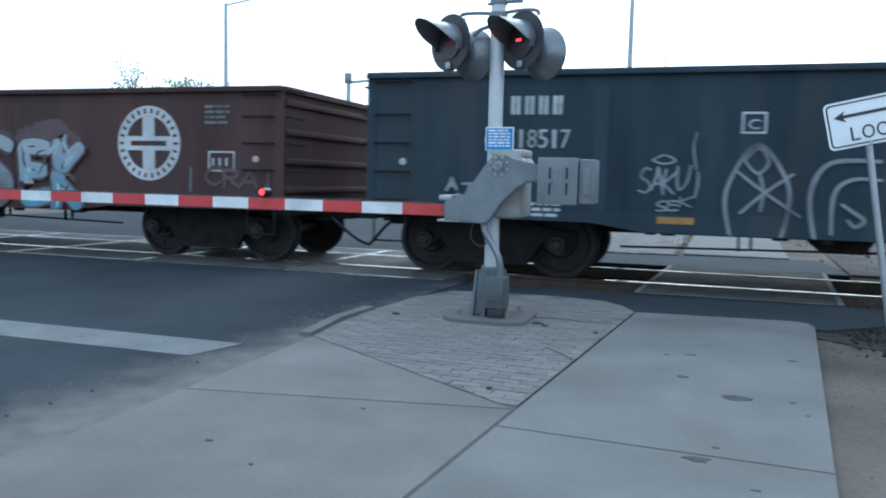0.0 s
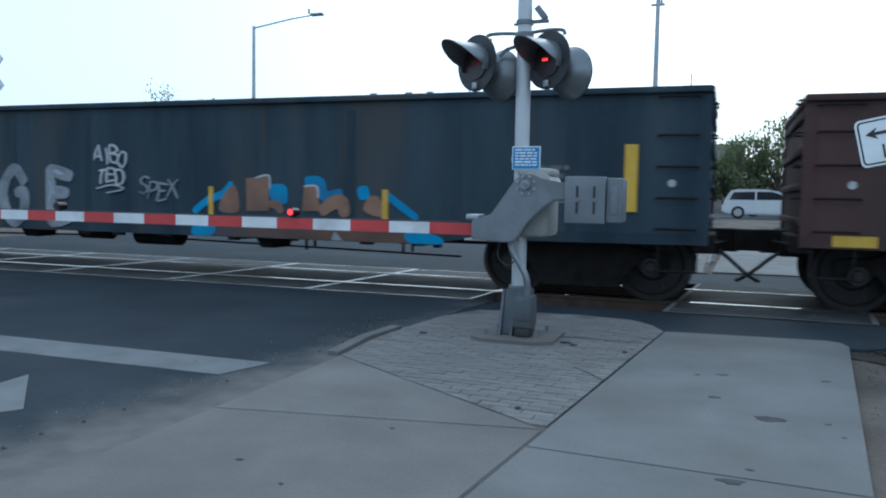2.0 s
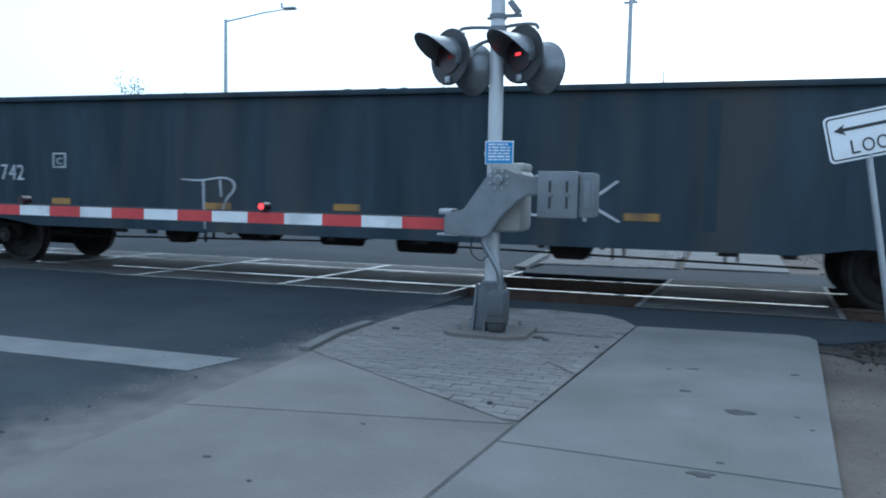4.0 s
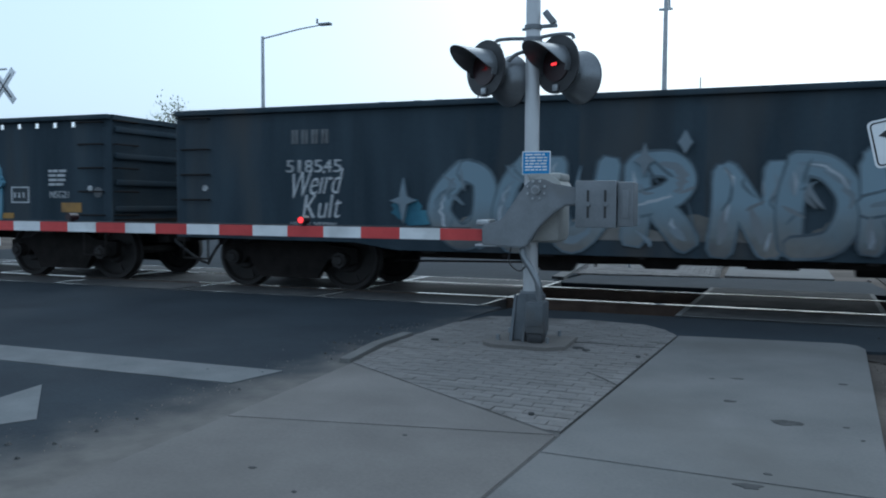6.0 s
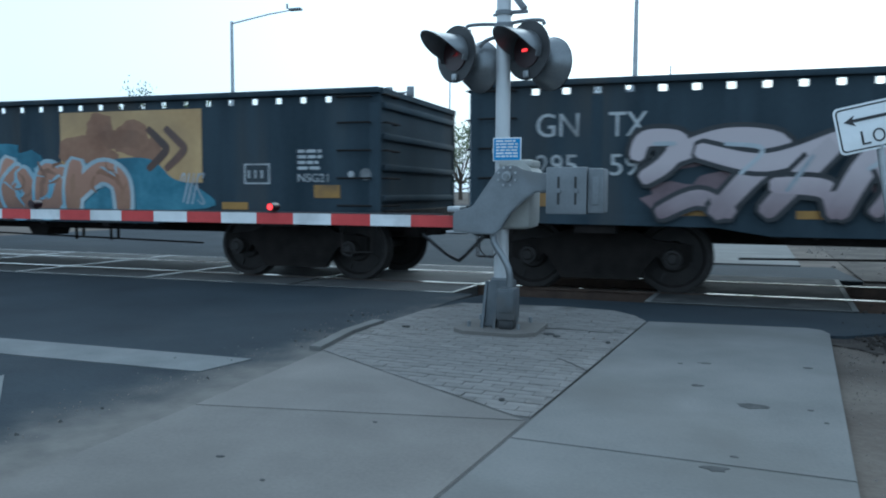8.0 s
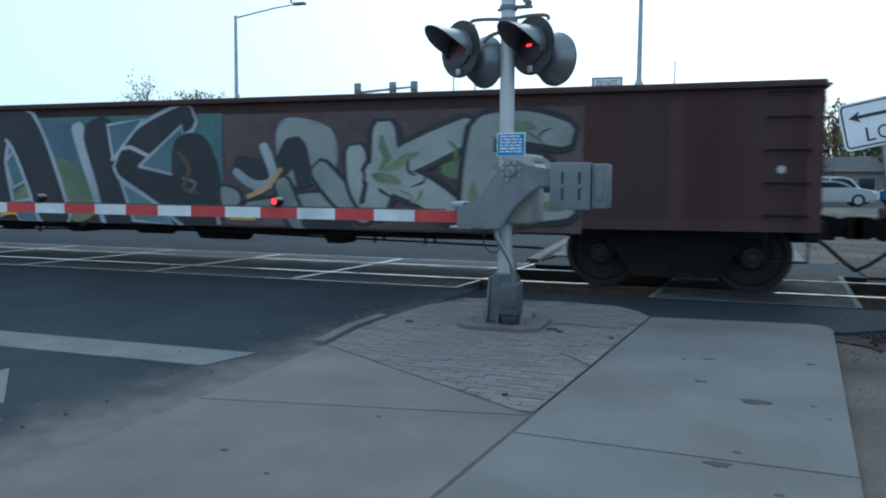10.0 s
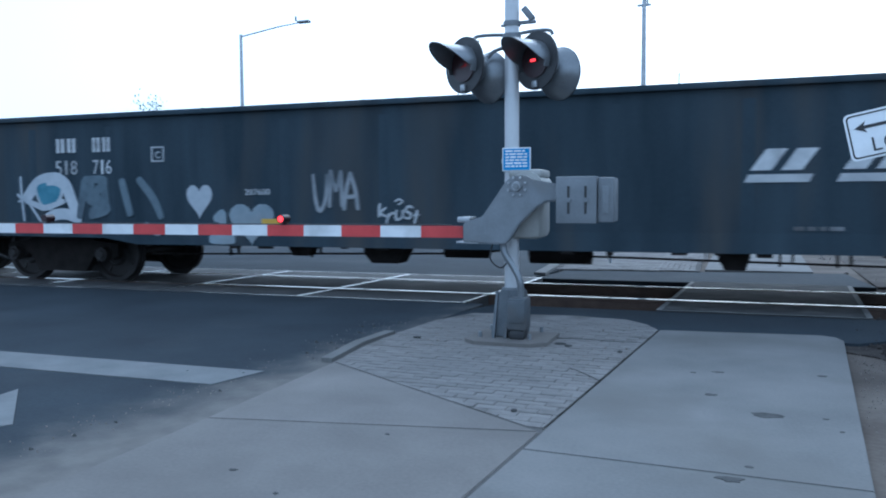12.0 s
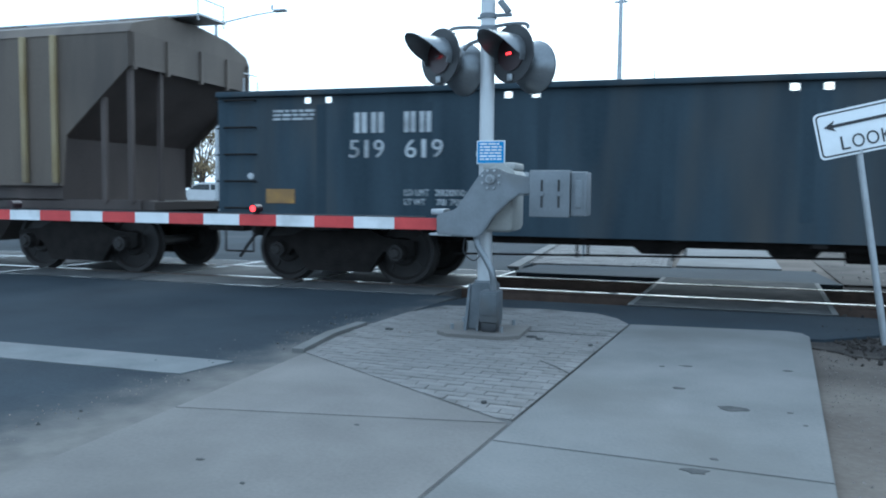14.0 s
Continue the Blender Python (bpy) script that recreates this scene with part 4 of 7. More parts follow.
def pierced(x0, x1, y0, y1, z0, za, zb, z1, cut):
    """An upright sheet in one piece, with square openings between za and zb."""
    bm = bmesh.new()
    xs, hole = [x0], set()
    for u in sorted(cut, reverse=True):
        xs += [-u - 0.043, -u + 0.043]
        hole.add(len(xs) - 2)
    xs.append(x1)
    zs = [z0, za, zb, z1]
    v = [[[bm.verts.new((x, y, z)) for z in zs] for x in xs] for y in (y0, y1)]
    nx = len(xs) - 1

    def solid(i, k):
        return 0 <= i < nx and 0 <= k < 3 and not (k == 1 and i in hole)

    for i in range(nx):
        for k in range(3):
            if not solid(i, k):
                continue
            for s in (0, 1):
                bm.faces.new((v[s][i][k], v[s][i + 1][k], v[s][i + 1][k + 1], v[s][i][k + 1]))
            for di, dk, p, q in ((-1, 0, (i, k), (i, k + 1)), (1, 0, (i + 1, k), (i + 1, k + 1)), (0, -1, (i, k), (i + 1, k)), (0, 1, (i, k + 1), (i + 1, k + 1))):
                if not solid(i + di, k + dk):
                    bm.faces.new((v[0][p[0]][p[1]], v[0][q[0]][q[1]], v[1][q[0]][q[1]], v[1][p[0]][p[1]]))
    return bm


def gondola(front, length, top, material, label, holes=(), sill=0.80, ribs=13, gear=0):
    """An open steel car. Its own x runs forward and is 0 at the front end."""
    car = thing("gondola_car", pose(front, 0, 0), label, "freight car", "cars of the train")
    CARS.append((car, front))
    L = length
    REACH.update(sill=sill, top=top, length=length)
    hz0, hz1 = top - 0.175, top - 0.095
    for s in (-1, 1):
        y0, y1 = (SIDE, SIDE + 0.03) if s < 0 else (-SIDE - 0.03, -SIDE)
        cut = holes if s < 0 else ()
        bm = pierced(-L, 0, y0, y1, sill + 0.1, hz0, hz1, top - 0.06, cut)
        part("side_sheet", bm, material, car)
        yc = s * 1.6
        part("top_chord", box(-L, 0, yc - 0.05, yc + 0.05, top - 0.075, top, 0.012), material, car)
        drop = [(-L, sill + 0.14), (-L, sill + 0.02), (-L + 2.9, sill), (-L + 3.5, sill - 0.09), (-3.5, sill - 0.09), (-2.9, sill), (0, sill + 0.02), (0, sill + 0.14)]
        part("side_sill", prism(drop, 1.565, 1.585, Matrix(((1, 0, 0, 0), (0, 0, s if s < 0 else 1, 0), (0, 1, 0, 0), (0, 0, 0, 1)))), material, car)
        me = mesh_of("rib", prism([(-0.07, 0), (-0.05, 0.008), (0.05, 0.008), (0.07, 0)], sill + 0.14, hz0 - 0.02))
        me.materials.append(M[material])
        for i in range(ribs):
            x = -0.09 - (L - 0.18) * i / (ribs - 1)
            link("rib", me, None, car, m=pose(x, s * -SIDE, 0, 0, 0, 0 if s > 0 else 180))
    for x0, x1, e in ((-0.06, -0.03, 1), (-L + 0.03, -L + 0.06, -1)):
        part("end_sheet", box(x0, x1, -1.55, 1.55, sill + 0.02, top - 0.06), material, car)
        for k in range(4):
            z = sill + 0.25 + k * (top - sill - 0.35) / 3.4
            part("end_rib", box(x1 if e > 0 else x0 - 0.05, x1 + 0.05 if e > 0 else x0, -1.5, 1.5, z, z + 0.09, 0.02), material, car)
        part("end_chord", box(x0 - 0.03, x1 + 0.05, -1.55, 1.55, top - 0.075, top), material, car)
        part("end_sill", box(x0 - 0.12, x1 + 0.1, -1.5, 1.5, sill - 0.05, sill + 0.14, 0.01), "bogie", car)
        for k in range(5):      # grab irons round the corner
            link("grab_iron", RUNG, "bogie", car, "dark steel grab iron", pose(0.06 if e > 0 else -L - 0.06, -1.3, sill + 0.2 + k * 0.36, 0, 0, 90 if e > 0 else -90))
        for k in range(4):
            link("grab_iron", RUNG, material, car, "painted steel grab iron", pose(-0.36 if e < 0 else -L + 0.36, -1.65, sill + 0.2 + k * 0.36))
        link("corner_iron", RUNG, "stencil", car, "pale grab iron at the rim", pose(-0.36 if e > 0 else -L + 0.36, -1.66, top - 0.12))
        xa = 0.0 if e > 0 else -L
        bm = bmesh.new()       # draft gear and knuckle
        add_box(bm, min(xa, xa + 0.35 * e), max(xa, xa + 0.35 * e), -0.16, 0.16, 0.62, 0.92, 0.02)
        add_box(bm, min(xa + 0.3 * e, xa + 0.66 * e), max(xa + 0.3 * e, xa + 0.66 * e), -0.13, 0.13, 0.66, 0.9, 0.03)
        add_box(bm, min(xa + 0.45 * e, xa + 0.68 * e), max(xa + 0.45 * e, xa + 0.68 * e), -0.2, 0.02, 0.64, 0.92, 0.03)
        add_box(bm, xa - 0.12, xa + 0.12, -0.45, 0.45, 0.6, 0.78, 0.01)
        part("coupler", bm, "bogie", car, "dark steel coupler")
        pipe("air_hose", [(xa + 0.08 * e, -0.3, 0.66), (xa + 0.22 * e, -0.32, 0.56), (xa + 0.46 * e, -0.2, 0.34), (xa + 0.61 * e, -0.06, 0.24)], 0.025, "cable", car, "hanging black brake hose")
        part("stirrup", add_tube(add_tube(add_tube(bmesh.new(), (xa - 0.12 * e, -1.6, sill), (xa - 0.12 * e, -1.6, 0.45), 0.013, seg=6), (xa - 0.55 * e, -1.6, sill), (xa - 0.55 * e, -1.6, 0.45), 0.013, seg=6),
                                 (xa - 0.12 * e, -1.6, 0.45), (xa - 0.55 * e, -1.6, 0.45), 0.013, seg=6), "bogie", car)
    part("floor", box(-L + 0.05, -0.05, -1.55, 1.55, sill + 0.1, sill + 0.2), material, car)
    part("centre_sill", box(-L + 0.1, -0.1, -0.3, 0.3, 0.6, sill + 0.1), "bogie", car)
    for x in (-1.55, -L + 1.55):
        truck(car, x)
        part("body_bolster", box(x - 0.25, x + 0.25, -1.5, 1.5, 0.76, sill + 0.06, 0.01), "bogie", car)
    r = random.Random(int(front * 10))
    for k in range(5):          # cross bearers
        x = -3.6 - (L - 7.2) * k / 4
        part("cross_bearer", box(x - 0.06, x + 0.06, -1.5, 1.5, sill - 0.12, sill + 0.1), "bogie", car)
    part("brake_cylinder", tube((-L / 2 - 0.9, -0.75, 0.62), (-L / 2 - 0.3, -0.75, 0.62), 0.14, seg=14), "bogie", car)
    part("air_reservoir", tube((-L / 2 + 0.3, -0.8, 0.6), (-L / 2 + 1.1, -0.8, 0.6), 0.17, seg=14), "bogie", car)
    rods = bmesh.new()
    add_tube(rods, (-3.2, -0.9, 0.46), (-L / 2 + 0.5, -0.85, 0.55), 0.014, seg=6)
    add_tube(rods, (-L + 3.2, -0.9, 0.46), (-L / 2 - 0.5, -0.85, 0.55), 0.014, seg=6)
    for x in (-4.0 - r.random(), -5.6, -L + 4.2 + r.random(), -L + 6.0):
        add_box(rods, x, x + 0.03, -0.92, -0.89, 0.46, sill)
        add_box(rods, x + 0.14, x + 0.17, -0.92, -0.89, 0.5, sill)
    part("brake_rod", rods, "bogie", car)
    if gear:
        part("train_line", box(-L + 3.7, -3.7, -1.2, -1.1, sill - 0.2, sill), "bogie", car)
    for k, u in enumerate((6.1, 10.6, 11.9)):      # brake gear hung behind the sill
        w, h = r.uniform(0.15, 0.35), r.uniform(0.16, 0.34)
        part("hung_gear", prism([(-u - w, sill), (-u - w, sill - h * 0.6), (-u - w * 0.6, sill - h), (-u + w * 0.7, sill - h), (-u + w, sill - h * 0.5), (-u + w, sill)], 0.7 + 0.1 * (k % 3), 1.15, Matrix(((1, 0, 0, 0), (0, 0, -1, 0), (0, 1, 0, 0), (0, 0, 0, 1)))), "bogie", car, "dark brake gear under the floor")
    for x in (-0.42, -L + 0.5):  # round test marks
        part("test_mark", tube((x, SIDE - 0.0105, 1.47), (x, SIDE, 1.47), 0.045, seg=14), "stencil", car)
        part("uncoupling_lever", tube((0.06 if x > -1 else -L - 0.06, -1.45, sill + 0.04), (0.2 if x > -1 else -L - 0.2, -0.2, sill + 0.02), 0.014, seg=6), "bogie", car)
        part("train_pipe", tube((0.1 if x > -1 else -L - 0.1, -0.3, 0.62), (-1.0 if x > -1 else -L + 1.0, -0.3, 0.62), 0.03, seg=8), "bogie", car)
    for k in range(12):         # brackets, steps and piping that break the lower edge
        x, w, d = -3.3 - (L - 6.6) * (k + 0.7 * r.random()) / 12, r.uniform(0.04, 0.22), r.uniform(0.015, 0.06)
        part("sill_bracket", box(x - w / 2, x + w / 2, -1.57, -1.48, sill - 0.09 - d, sill, 0.01), "bogie", car)
    for k in range(gear):       # hopper-like gates and tanks below the floor
        x = -L / 2 + (k - (gear - 1) / 2) * 1.5
        part("floor_gate", prism([(x - 0.45, sill), (x - 0.25, 0.56 + 0.05 * (k % 2)), (x + 0.22, 0.56 + 0.05 * (k % 2)), (x + 0.45, sill)], 0.9, 1.1, STAND), "bogie", car)
    return car


def hopper_car(front, length, label):
    """A covered hopper: tall sides, sloped ends, a curved roof with a walkway."""
    car = thing("hopper_car", pose(front, 0, 0), label, "freight car", "cars of the train")
    CARS.append((car, front))
    L = length
    E = 0.3                     # the ends stand back from the couplers
    side = [(-E, 3.1), (-E, 3.5), (-L + E, 3.5), (-L + E, 3.1), (-L + 1.57, 2.03), (-L + 1.57, 1.1), (-1.57, 1.1), (-1.57, 2.03)]
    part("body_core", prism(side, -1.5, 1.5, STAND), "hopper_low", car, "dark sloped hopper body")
    for y in (1.55, -1.585):
        part("side_sheet", prism([(-E, 3.02), (-E, 3.5), (-L + E, 3.5), (-L + E, 3.02), (-L + 1.42, 2.05), (-L + 1.5, 1.32), (-1.5, 1.32), (-1.42, 2.05)], y, y + 0.035, STAND), "hopper", car, "dirty tan side sheet with dark streaks")
    for e, x in ((1, -E), (-1, -L + E)):
        part("end_sheet", box(min(x, x + 0.03 * e), max(x, x + 0.03 * e), -1.56, 1.56, 3.03, 3.52), "hopper", car, "pale upper end sheet")
        for y in (-1.5, -0.75, 0.1, 0.85, 1.5):
            part("end_seam", box(min(x, x + 0.06 * e), max(x, x + 0.06 * e), y - 0.03, y + 0.03, 2.98, 3.5), "hopper", car)
        for px, y in ((x - 0.04 * e, -1.5), (x - 0.04 * e, -0.85), (x - 0.04 * e, 1.5), (x - 0.5 * e, -1.5), (x - 0.5 * e, 1.5)):
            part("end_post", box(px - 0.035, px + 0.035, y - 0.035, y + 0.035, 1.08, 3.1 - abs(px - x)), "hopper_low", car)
    roof = [(-1.6, 3.5), (-1.5, 3.64), (-0.9, 3.82), (0, 3.9), (0.9, 3.82), (1.5, 3.64), (1.6, 3.5)]
    part("roof", prism(roof, -L + 0.28, -0.28, Matrix(((0, 0, 1, 0), (1, 0, 0, 0), (0, 1, 0, 0), (0, 0, 0, 1)))), "hopper", car)
    part("roof_walk", box(-L, 0.05, -0.35, 0.35, 3.97, 4.0), "galv", car)
    for k in range(6):
        x = -0.9 - k * (L - 1.8) / 5
        part("hatch", box(x - 0.45, x + 0.45, -0.5, 0.5, 3.86, 3.955, 0.02), "hopper", car)
    for k in range(12):
        x = -1.58 - 0.56 * k if k < 2 else -3.2 - (k - 2) * (L - 4.8) / 9
        low = 1.36
        part("rib", box(x - 0.045, x + 0.045, -1.66, -1.59, low, 3.5, 0.015), "hopper_rib" if k in (0, 1, 4, 9) else "hopper", car)
        part("rib", box(x - 0.045, x + 0.045, 1.59, 1.66, low, 3.5, 0.015), "hopper", car)
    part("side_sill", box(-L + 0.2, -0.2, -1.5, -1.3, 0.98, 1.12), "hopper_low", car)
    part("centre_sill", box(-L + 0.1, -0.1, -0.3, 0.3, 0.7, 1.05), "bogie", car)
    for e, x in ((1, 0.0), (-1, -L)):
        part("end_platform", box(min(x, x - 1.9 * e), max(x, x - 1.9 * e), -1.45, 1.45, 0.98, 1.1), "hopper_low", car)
        rail = bmesh.new()
        for k in range(7):
            add_tube(rail, (x, 0.95, 1.3 + 0.33 * k), (x, 1.4, 1.3 + 0.33 * k), 0.012, seg=6)
        for y in (0.95, 1.4):
            add_tube(rail, (x, y, 1.1), (x, y, 3.2), 0.014, seg=6)
        for y in (-0.35, 0.35):
            add_tube(rail, (x, y, 3.9), (x, y, 4.25), 0.014, seg=6)
        add_tube(rail, (x, -0.35, 4.25), (x, 0.35, 4.25), 0.014, seg=6)
        part("ladder", rail, "galv", car)
        part("coupler", box(min(x, x + 0.66 * e), max(x, x + 0.66 * e), -0.15, 0.15, 0.64, 0.92, 0.03), "bogie", car)
        truck(car, x - 1.75 * e)
    for k in range(3):
        x = -L / 2 + (k - 1) * 3.6
        bm = bmesh.new()
        t, b = [bm.verts.new(p) for p in ((x - 1.7, -1.4, 1.1), (x + 1.7, -1.4, 1.1), (x + 1.7, 1.4, 1.1), (x - 1.7, 1.4, 1.1))], [bm.verts.new(p) for p in ((x - 0.4, -0.6, 0.4), (x + 0.4, -0.6, 0.4), (x + 0.4, 0.6, 0.4), (x - 0.4, 0.6, 0.4))]
        bm.faces.new(t), bm.faces.new(b)
        for i in range(4):
            bm.faces.new((t[i], t[(i + 1) % 4], b[(i + 1) % 4], b[i]))
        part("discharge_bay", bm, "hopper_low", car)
    return car


def every(a, b, step):
    return [a + i * step for i in range(int((b - a) / step) + 1)]


# first car: black, with white outline tags
c = gondola(15.2, 17.6, 2.59, "car_black", "black steel gondola car with white sprayed tags", sill=0.78, gear=0)
blocks(c, "stencil", 15.06, 15.7, 2.06, 2.28, 4)
decal(c, "car_number", "stencil", 14.96, 15.77, 1.66, 1.88, "518517")
square_mark(c, "stencil", 12.8, 13.06, 1.84, 2.08, "C")
hand_tag(c, "g_dull", "SAKUI", 13.45, 14.15, 1.14, 1.45, 3, 0.028)
hand_tag(c, "g_dull", "SEK", 13.55, 13.95, 0.98, 1.12, 4, 0.022)
brush(c, "g_dull", 0.045, [(13.12, 0.66), (13.19, 1.19), (12.89, 1.72), (12.57, 1.34), (12.53, 1.00), (12.60, 0.66)])
brush(c, "g_dull", 0.035, [(13.01, 1.54), (12.86, 1.68), (12.76, 1.52), (12.87, 1.40), (13.01, 1.54)])
brush(c, "g_dull", 0.035, [(13.11, 1.44), (12.80, 1.20), (12.41, 0.93)])
brush(c, "g_dull", 0.035, [(12.50, 1.40), (12.80, 1.17), (13.03, 0.95)])
brush(c, "g_dull", 0.035, [(12.84, 1.38), (12.80, 1.20), (12.82, 0.98)])
brush(c, "g_dull", 0.05, [(12.25, 0.67), (12.32, 1.18), (12.14, 1.52), (11.65, 1.55)])
brush(c, "g_dull", 0.04, [(12.09, 0.75), (12.08, 1.19), (11.91, 1.35), (11.63, 1.35)])
brush(c, "g_dull", 0.04, [(12.00, 1.08), (11.87, 0.99), (11.77, 0.91), (11.86, 0.84), (11.93, 0.91)])
brush(c, "g_dull", 0.022, [(14.01, 1.53), (13.88, 1.59), (13.75, 1.53), (13.88, 1.49), (14.01, 1.53)])
brush(c, "g_dull", 0.022, [(13.53, 1.85), (13.56, 1.68), (13.52, 1.43)])
decal(c, "yellow_patch", "ochre", 13.52, 13.93, 0.80, 0.88)
hand_tag(c, "g_dull", "AJM", 16.06, 16.51, 1.08, 1.28, 5, 0.04)
bars(c, "stencil", 15.06, 15.52, 0.82, 1.02, 3, 1)

# second car: red-brown, with the round emblem and blue lettering
c = gondola(-3.62, 17.87, 2.45, "car_brown", "red-brown steel gondola car with round emblem and blue graffiti", sill=0.76)
EX, EZ, n = -2.16, 1.67, 40     # the emblem: a ring, a cross in it, and small marks round the ring
bm = bmesh.new()
v = [[[bm.verts.new((EX + r * math.cos(i * math.tau / n), SIDE - d * PAINT, EZ + r * math.sin(i * math.tau / n))) for i in range(n)] for r in (0.385, 0.53)] for d in (0, 0.024)]
for i in range(n):
    j = (i + 1) % n
    for q in ((v[1][0][i], v[1][1][i], v[1][1][j], v[1][0][j]), (v[0][1][i], v[0][1][j], v[1][1][j], v[1][1][i]), (v[0][0][j], v[0][0][i], v[1][0][i], v[1][0][j])):
        bm.faces.new(q)
emblem = part("round_emblem", bm, "g_white", c, "worn white round emblem with a cross")
cr = [(-0.1, 0.38), (-0.1, 0.1), (-0.38, 0.1), (-0.38, -0.1), (-0.1, -0.1), (-0.1, -0.38), (0.1, -0.38), (0.1, -0.1), (0.38, -0.1), (0.38, 0.1), (0.1, 0.1), (0.1, 0.38)]
part("emblem_cross", prism([(EX + x, EZ + z) for x, z in cr], 0, 0.026, W), "g_white", emblem)
mark = mesh_of("emblem_mark", box(-0.018, 0.018, -0.004, 0.0, -0.035, 0.035))
for i in range(26):
    a = i * math.tau / 26
    link("emblem_mark", mark, "car_brown", emblem, m=pose(EX + 0.458 * math.cos(a), SIDE - 0.0085, EZ + 0.458 * math.sin(a), 0, -math.degrees(a) + 90, 0))
part("emblem_bar", box(EX - 0.3, EX + 0.3, SIDE - 0.0125, SIDE - 0.0095, EZ - 0.035, EZ + 0.035), "car_brown", emblem)
bars(c, "stencil_dim", 0.83, 1.22, 1.93, 2.22, 4, 2)
square_mark(c, "stencil", 0.75, 1.17, 1.29, 1.57)
hand_tag(c, "g_umber", "CRAI", 0.12, 1.19, 1.05, 1.33, 6, 0.05)
brush(c, "stencil_dim", 0.03, [(1.46, 1.0), (1.45, 1.34)])
decal(c, "yellow_patch", "yellow", 0.05, 0.48, 0.80, 0.93)
decal(c, "white_patch", "g_grey", 1.85, 2.08, 0.80, 0.88)
clouds(c, "g_umber", 3.3, 7.5, 1.5, 1.92, 16, 7, 0.26)
clouds(c, "g_umber", 7.7, 14.2, 1.2, 1.8, 24, 8, 0.28)
graffiti(c, "AOMC", [(9.05, 9.65), (8.6, 9.1), (8.1, 8.6), (7.65, 8.15)], 0.95, 1.6, "g_umber", "car_brown", 13, 0.14, 0.05, shade="g_mauve")
graffiti(c, "ASESEK", [(6.85, 7.62), (6.22, 6.9), (5.4, 6.3), (4.5, 5.42), (3.8, 4.5), (3.25, 3.9)], 0.68, 1.80, "f_blue_white", "g_umber", 11, 0.24, 0.06, "g_frost", glint="g_black")
graffiti(c, "MTLKC", [(13.08, 14.0), (12.42, 13.1), (11.95, 12.36), (10.78, 11.4), (9.78, 10.5)], 0.66, 1.58, "f_blue_white", "g_umber", 12, 0.2, 0.07, "g_frost")
graffiti(c, "oS", [(11.42, 11.92), (10.45, 10.8)], 0.9, 1.5, "g_mauve", "g_umber", 15, 0.16, 0.05)
blocks(c, "stencil", 15.15, 16.18, 1.88, 2.11, 4)
decal(c, "car_number", "stencil", 15.18, 16.17, 1.54, 1.77, "518234")
hand_tag(c, "g_umber", "SANWE", 15.0, 16.77, 1.0, 1.5, 14, 0.035)
decal(c, "yellow_patch", "ochre", 14.25, 14.66, 0.78, 0.86)
decal(c, "yellow_patch", "yellow", 17.10, 17.54, 0.80, 0.92)
decal(c, "yellow_patch", "ochre", 11.65, 12.02, 0.78, 0.86)

# third car: black, with yellow bars and orange lettering
c = gondola(-22.44, 17.97, 2.58, "car_black", "black steel gondola car with yellow bars and orange graffiti", sill=0.74)
patch(c, "g_brown", [(6.67, 0.82), (6.20, 0.84), (5.48, 0.82), (5.47, 0.66), (5.87, 0.66), (6.65, 0.66)])
patch(c, "g_brown", [(5.48, 0.79), (4.55, 0.81), (3.71, 0.78), (3.70, 0.66), (4.55, 0.66), (5.44, 0.66)])
patch(c, "g_cyan", [(7.03, 0.81), (6.69, 0.80), (6.75, 0.66), (7.06, 0.66)])
patch(c, "g_cyan", [(3.72, 0.80), (3.31, 0.77), (3.23, 0.66), (3.67, 0.66)])
brush(c, "g_cyan", 0.11, [(7.03, 1.00), (6.80, 1.16), (6.54, 1.26), (6.41, 1.40)])
patch(c, "g_cyan", [(5.77, 1.38), (5.53, 1.38), (5.51, 1.14), (5.74, 1.17)])
brush(c, "g_cyan", 0.15, [(5.19, 1.45), (5.00, 1.43), (4.93, 1.25), (4.69, 1.29)])
brush(c, "g_cyan", 0.1, [(3.99, 1.27), (3.81, 1.14), (3.59, 0.99)])
patch(c, "g_cyan", [(4.43, 1.36), (4.30, 1.39), (4.26, 1.25), (4.39, 1.21)])
patch(c, "g_rust", [(6.59, 1.01), (6.57, 1.19), (6.39, 1.38), (6.30, 1.27), (6.29, 1.01)])
patch(c, "g_rust", [(6.16, 1.48), (5.80, 1.51), (5.79, 1.03), (6.15, 1.02)], smooth=False)
brush(c, "g_white", 0.02, [(6.00, 1.49), (5.80, 1.52), (5.78, 1.34)])
patch(c, "g_rust", [(5.24, 1.38), (5.05, 1.38), (4.99, 1.05), (5.27, 1.04)], smooth=False)
brush(c, "g_white", 0.025, [(5.23, 1.38), (5.05, 1.38), (5.02, 1.23)])
brush(c, "g_rust", 0.19, [(4.96, 1.05), (4.79, 1.16), (4.66, 1.17), (4.62, 1.02)])
brush(c, "g_white", 0.02, [(4.73, 1.27), (4.64, 1.16), (4.61, 1.05)])
patch(c, "g_rust", [(4.33, 1.06), (4.28, 1.23), (4.13, 1.25), (4.03, 0.99)])
brush(c, "g_rust", 0.12, [(5.77, 1.13), (5.66, 1.11), (5.60, 1.03)])
brush(c, "g_brown", 0.06, [(5.37, 0.70), (5.09, 0.73), (4.92, 0.70)])
patch(c, "g_dull", [(4.81, 0.66), (4.77, 0.77), (4.65, 0.66), (4.63, 0.66), (4.84, 0.66)])
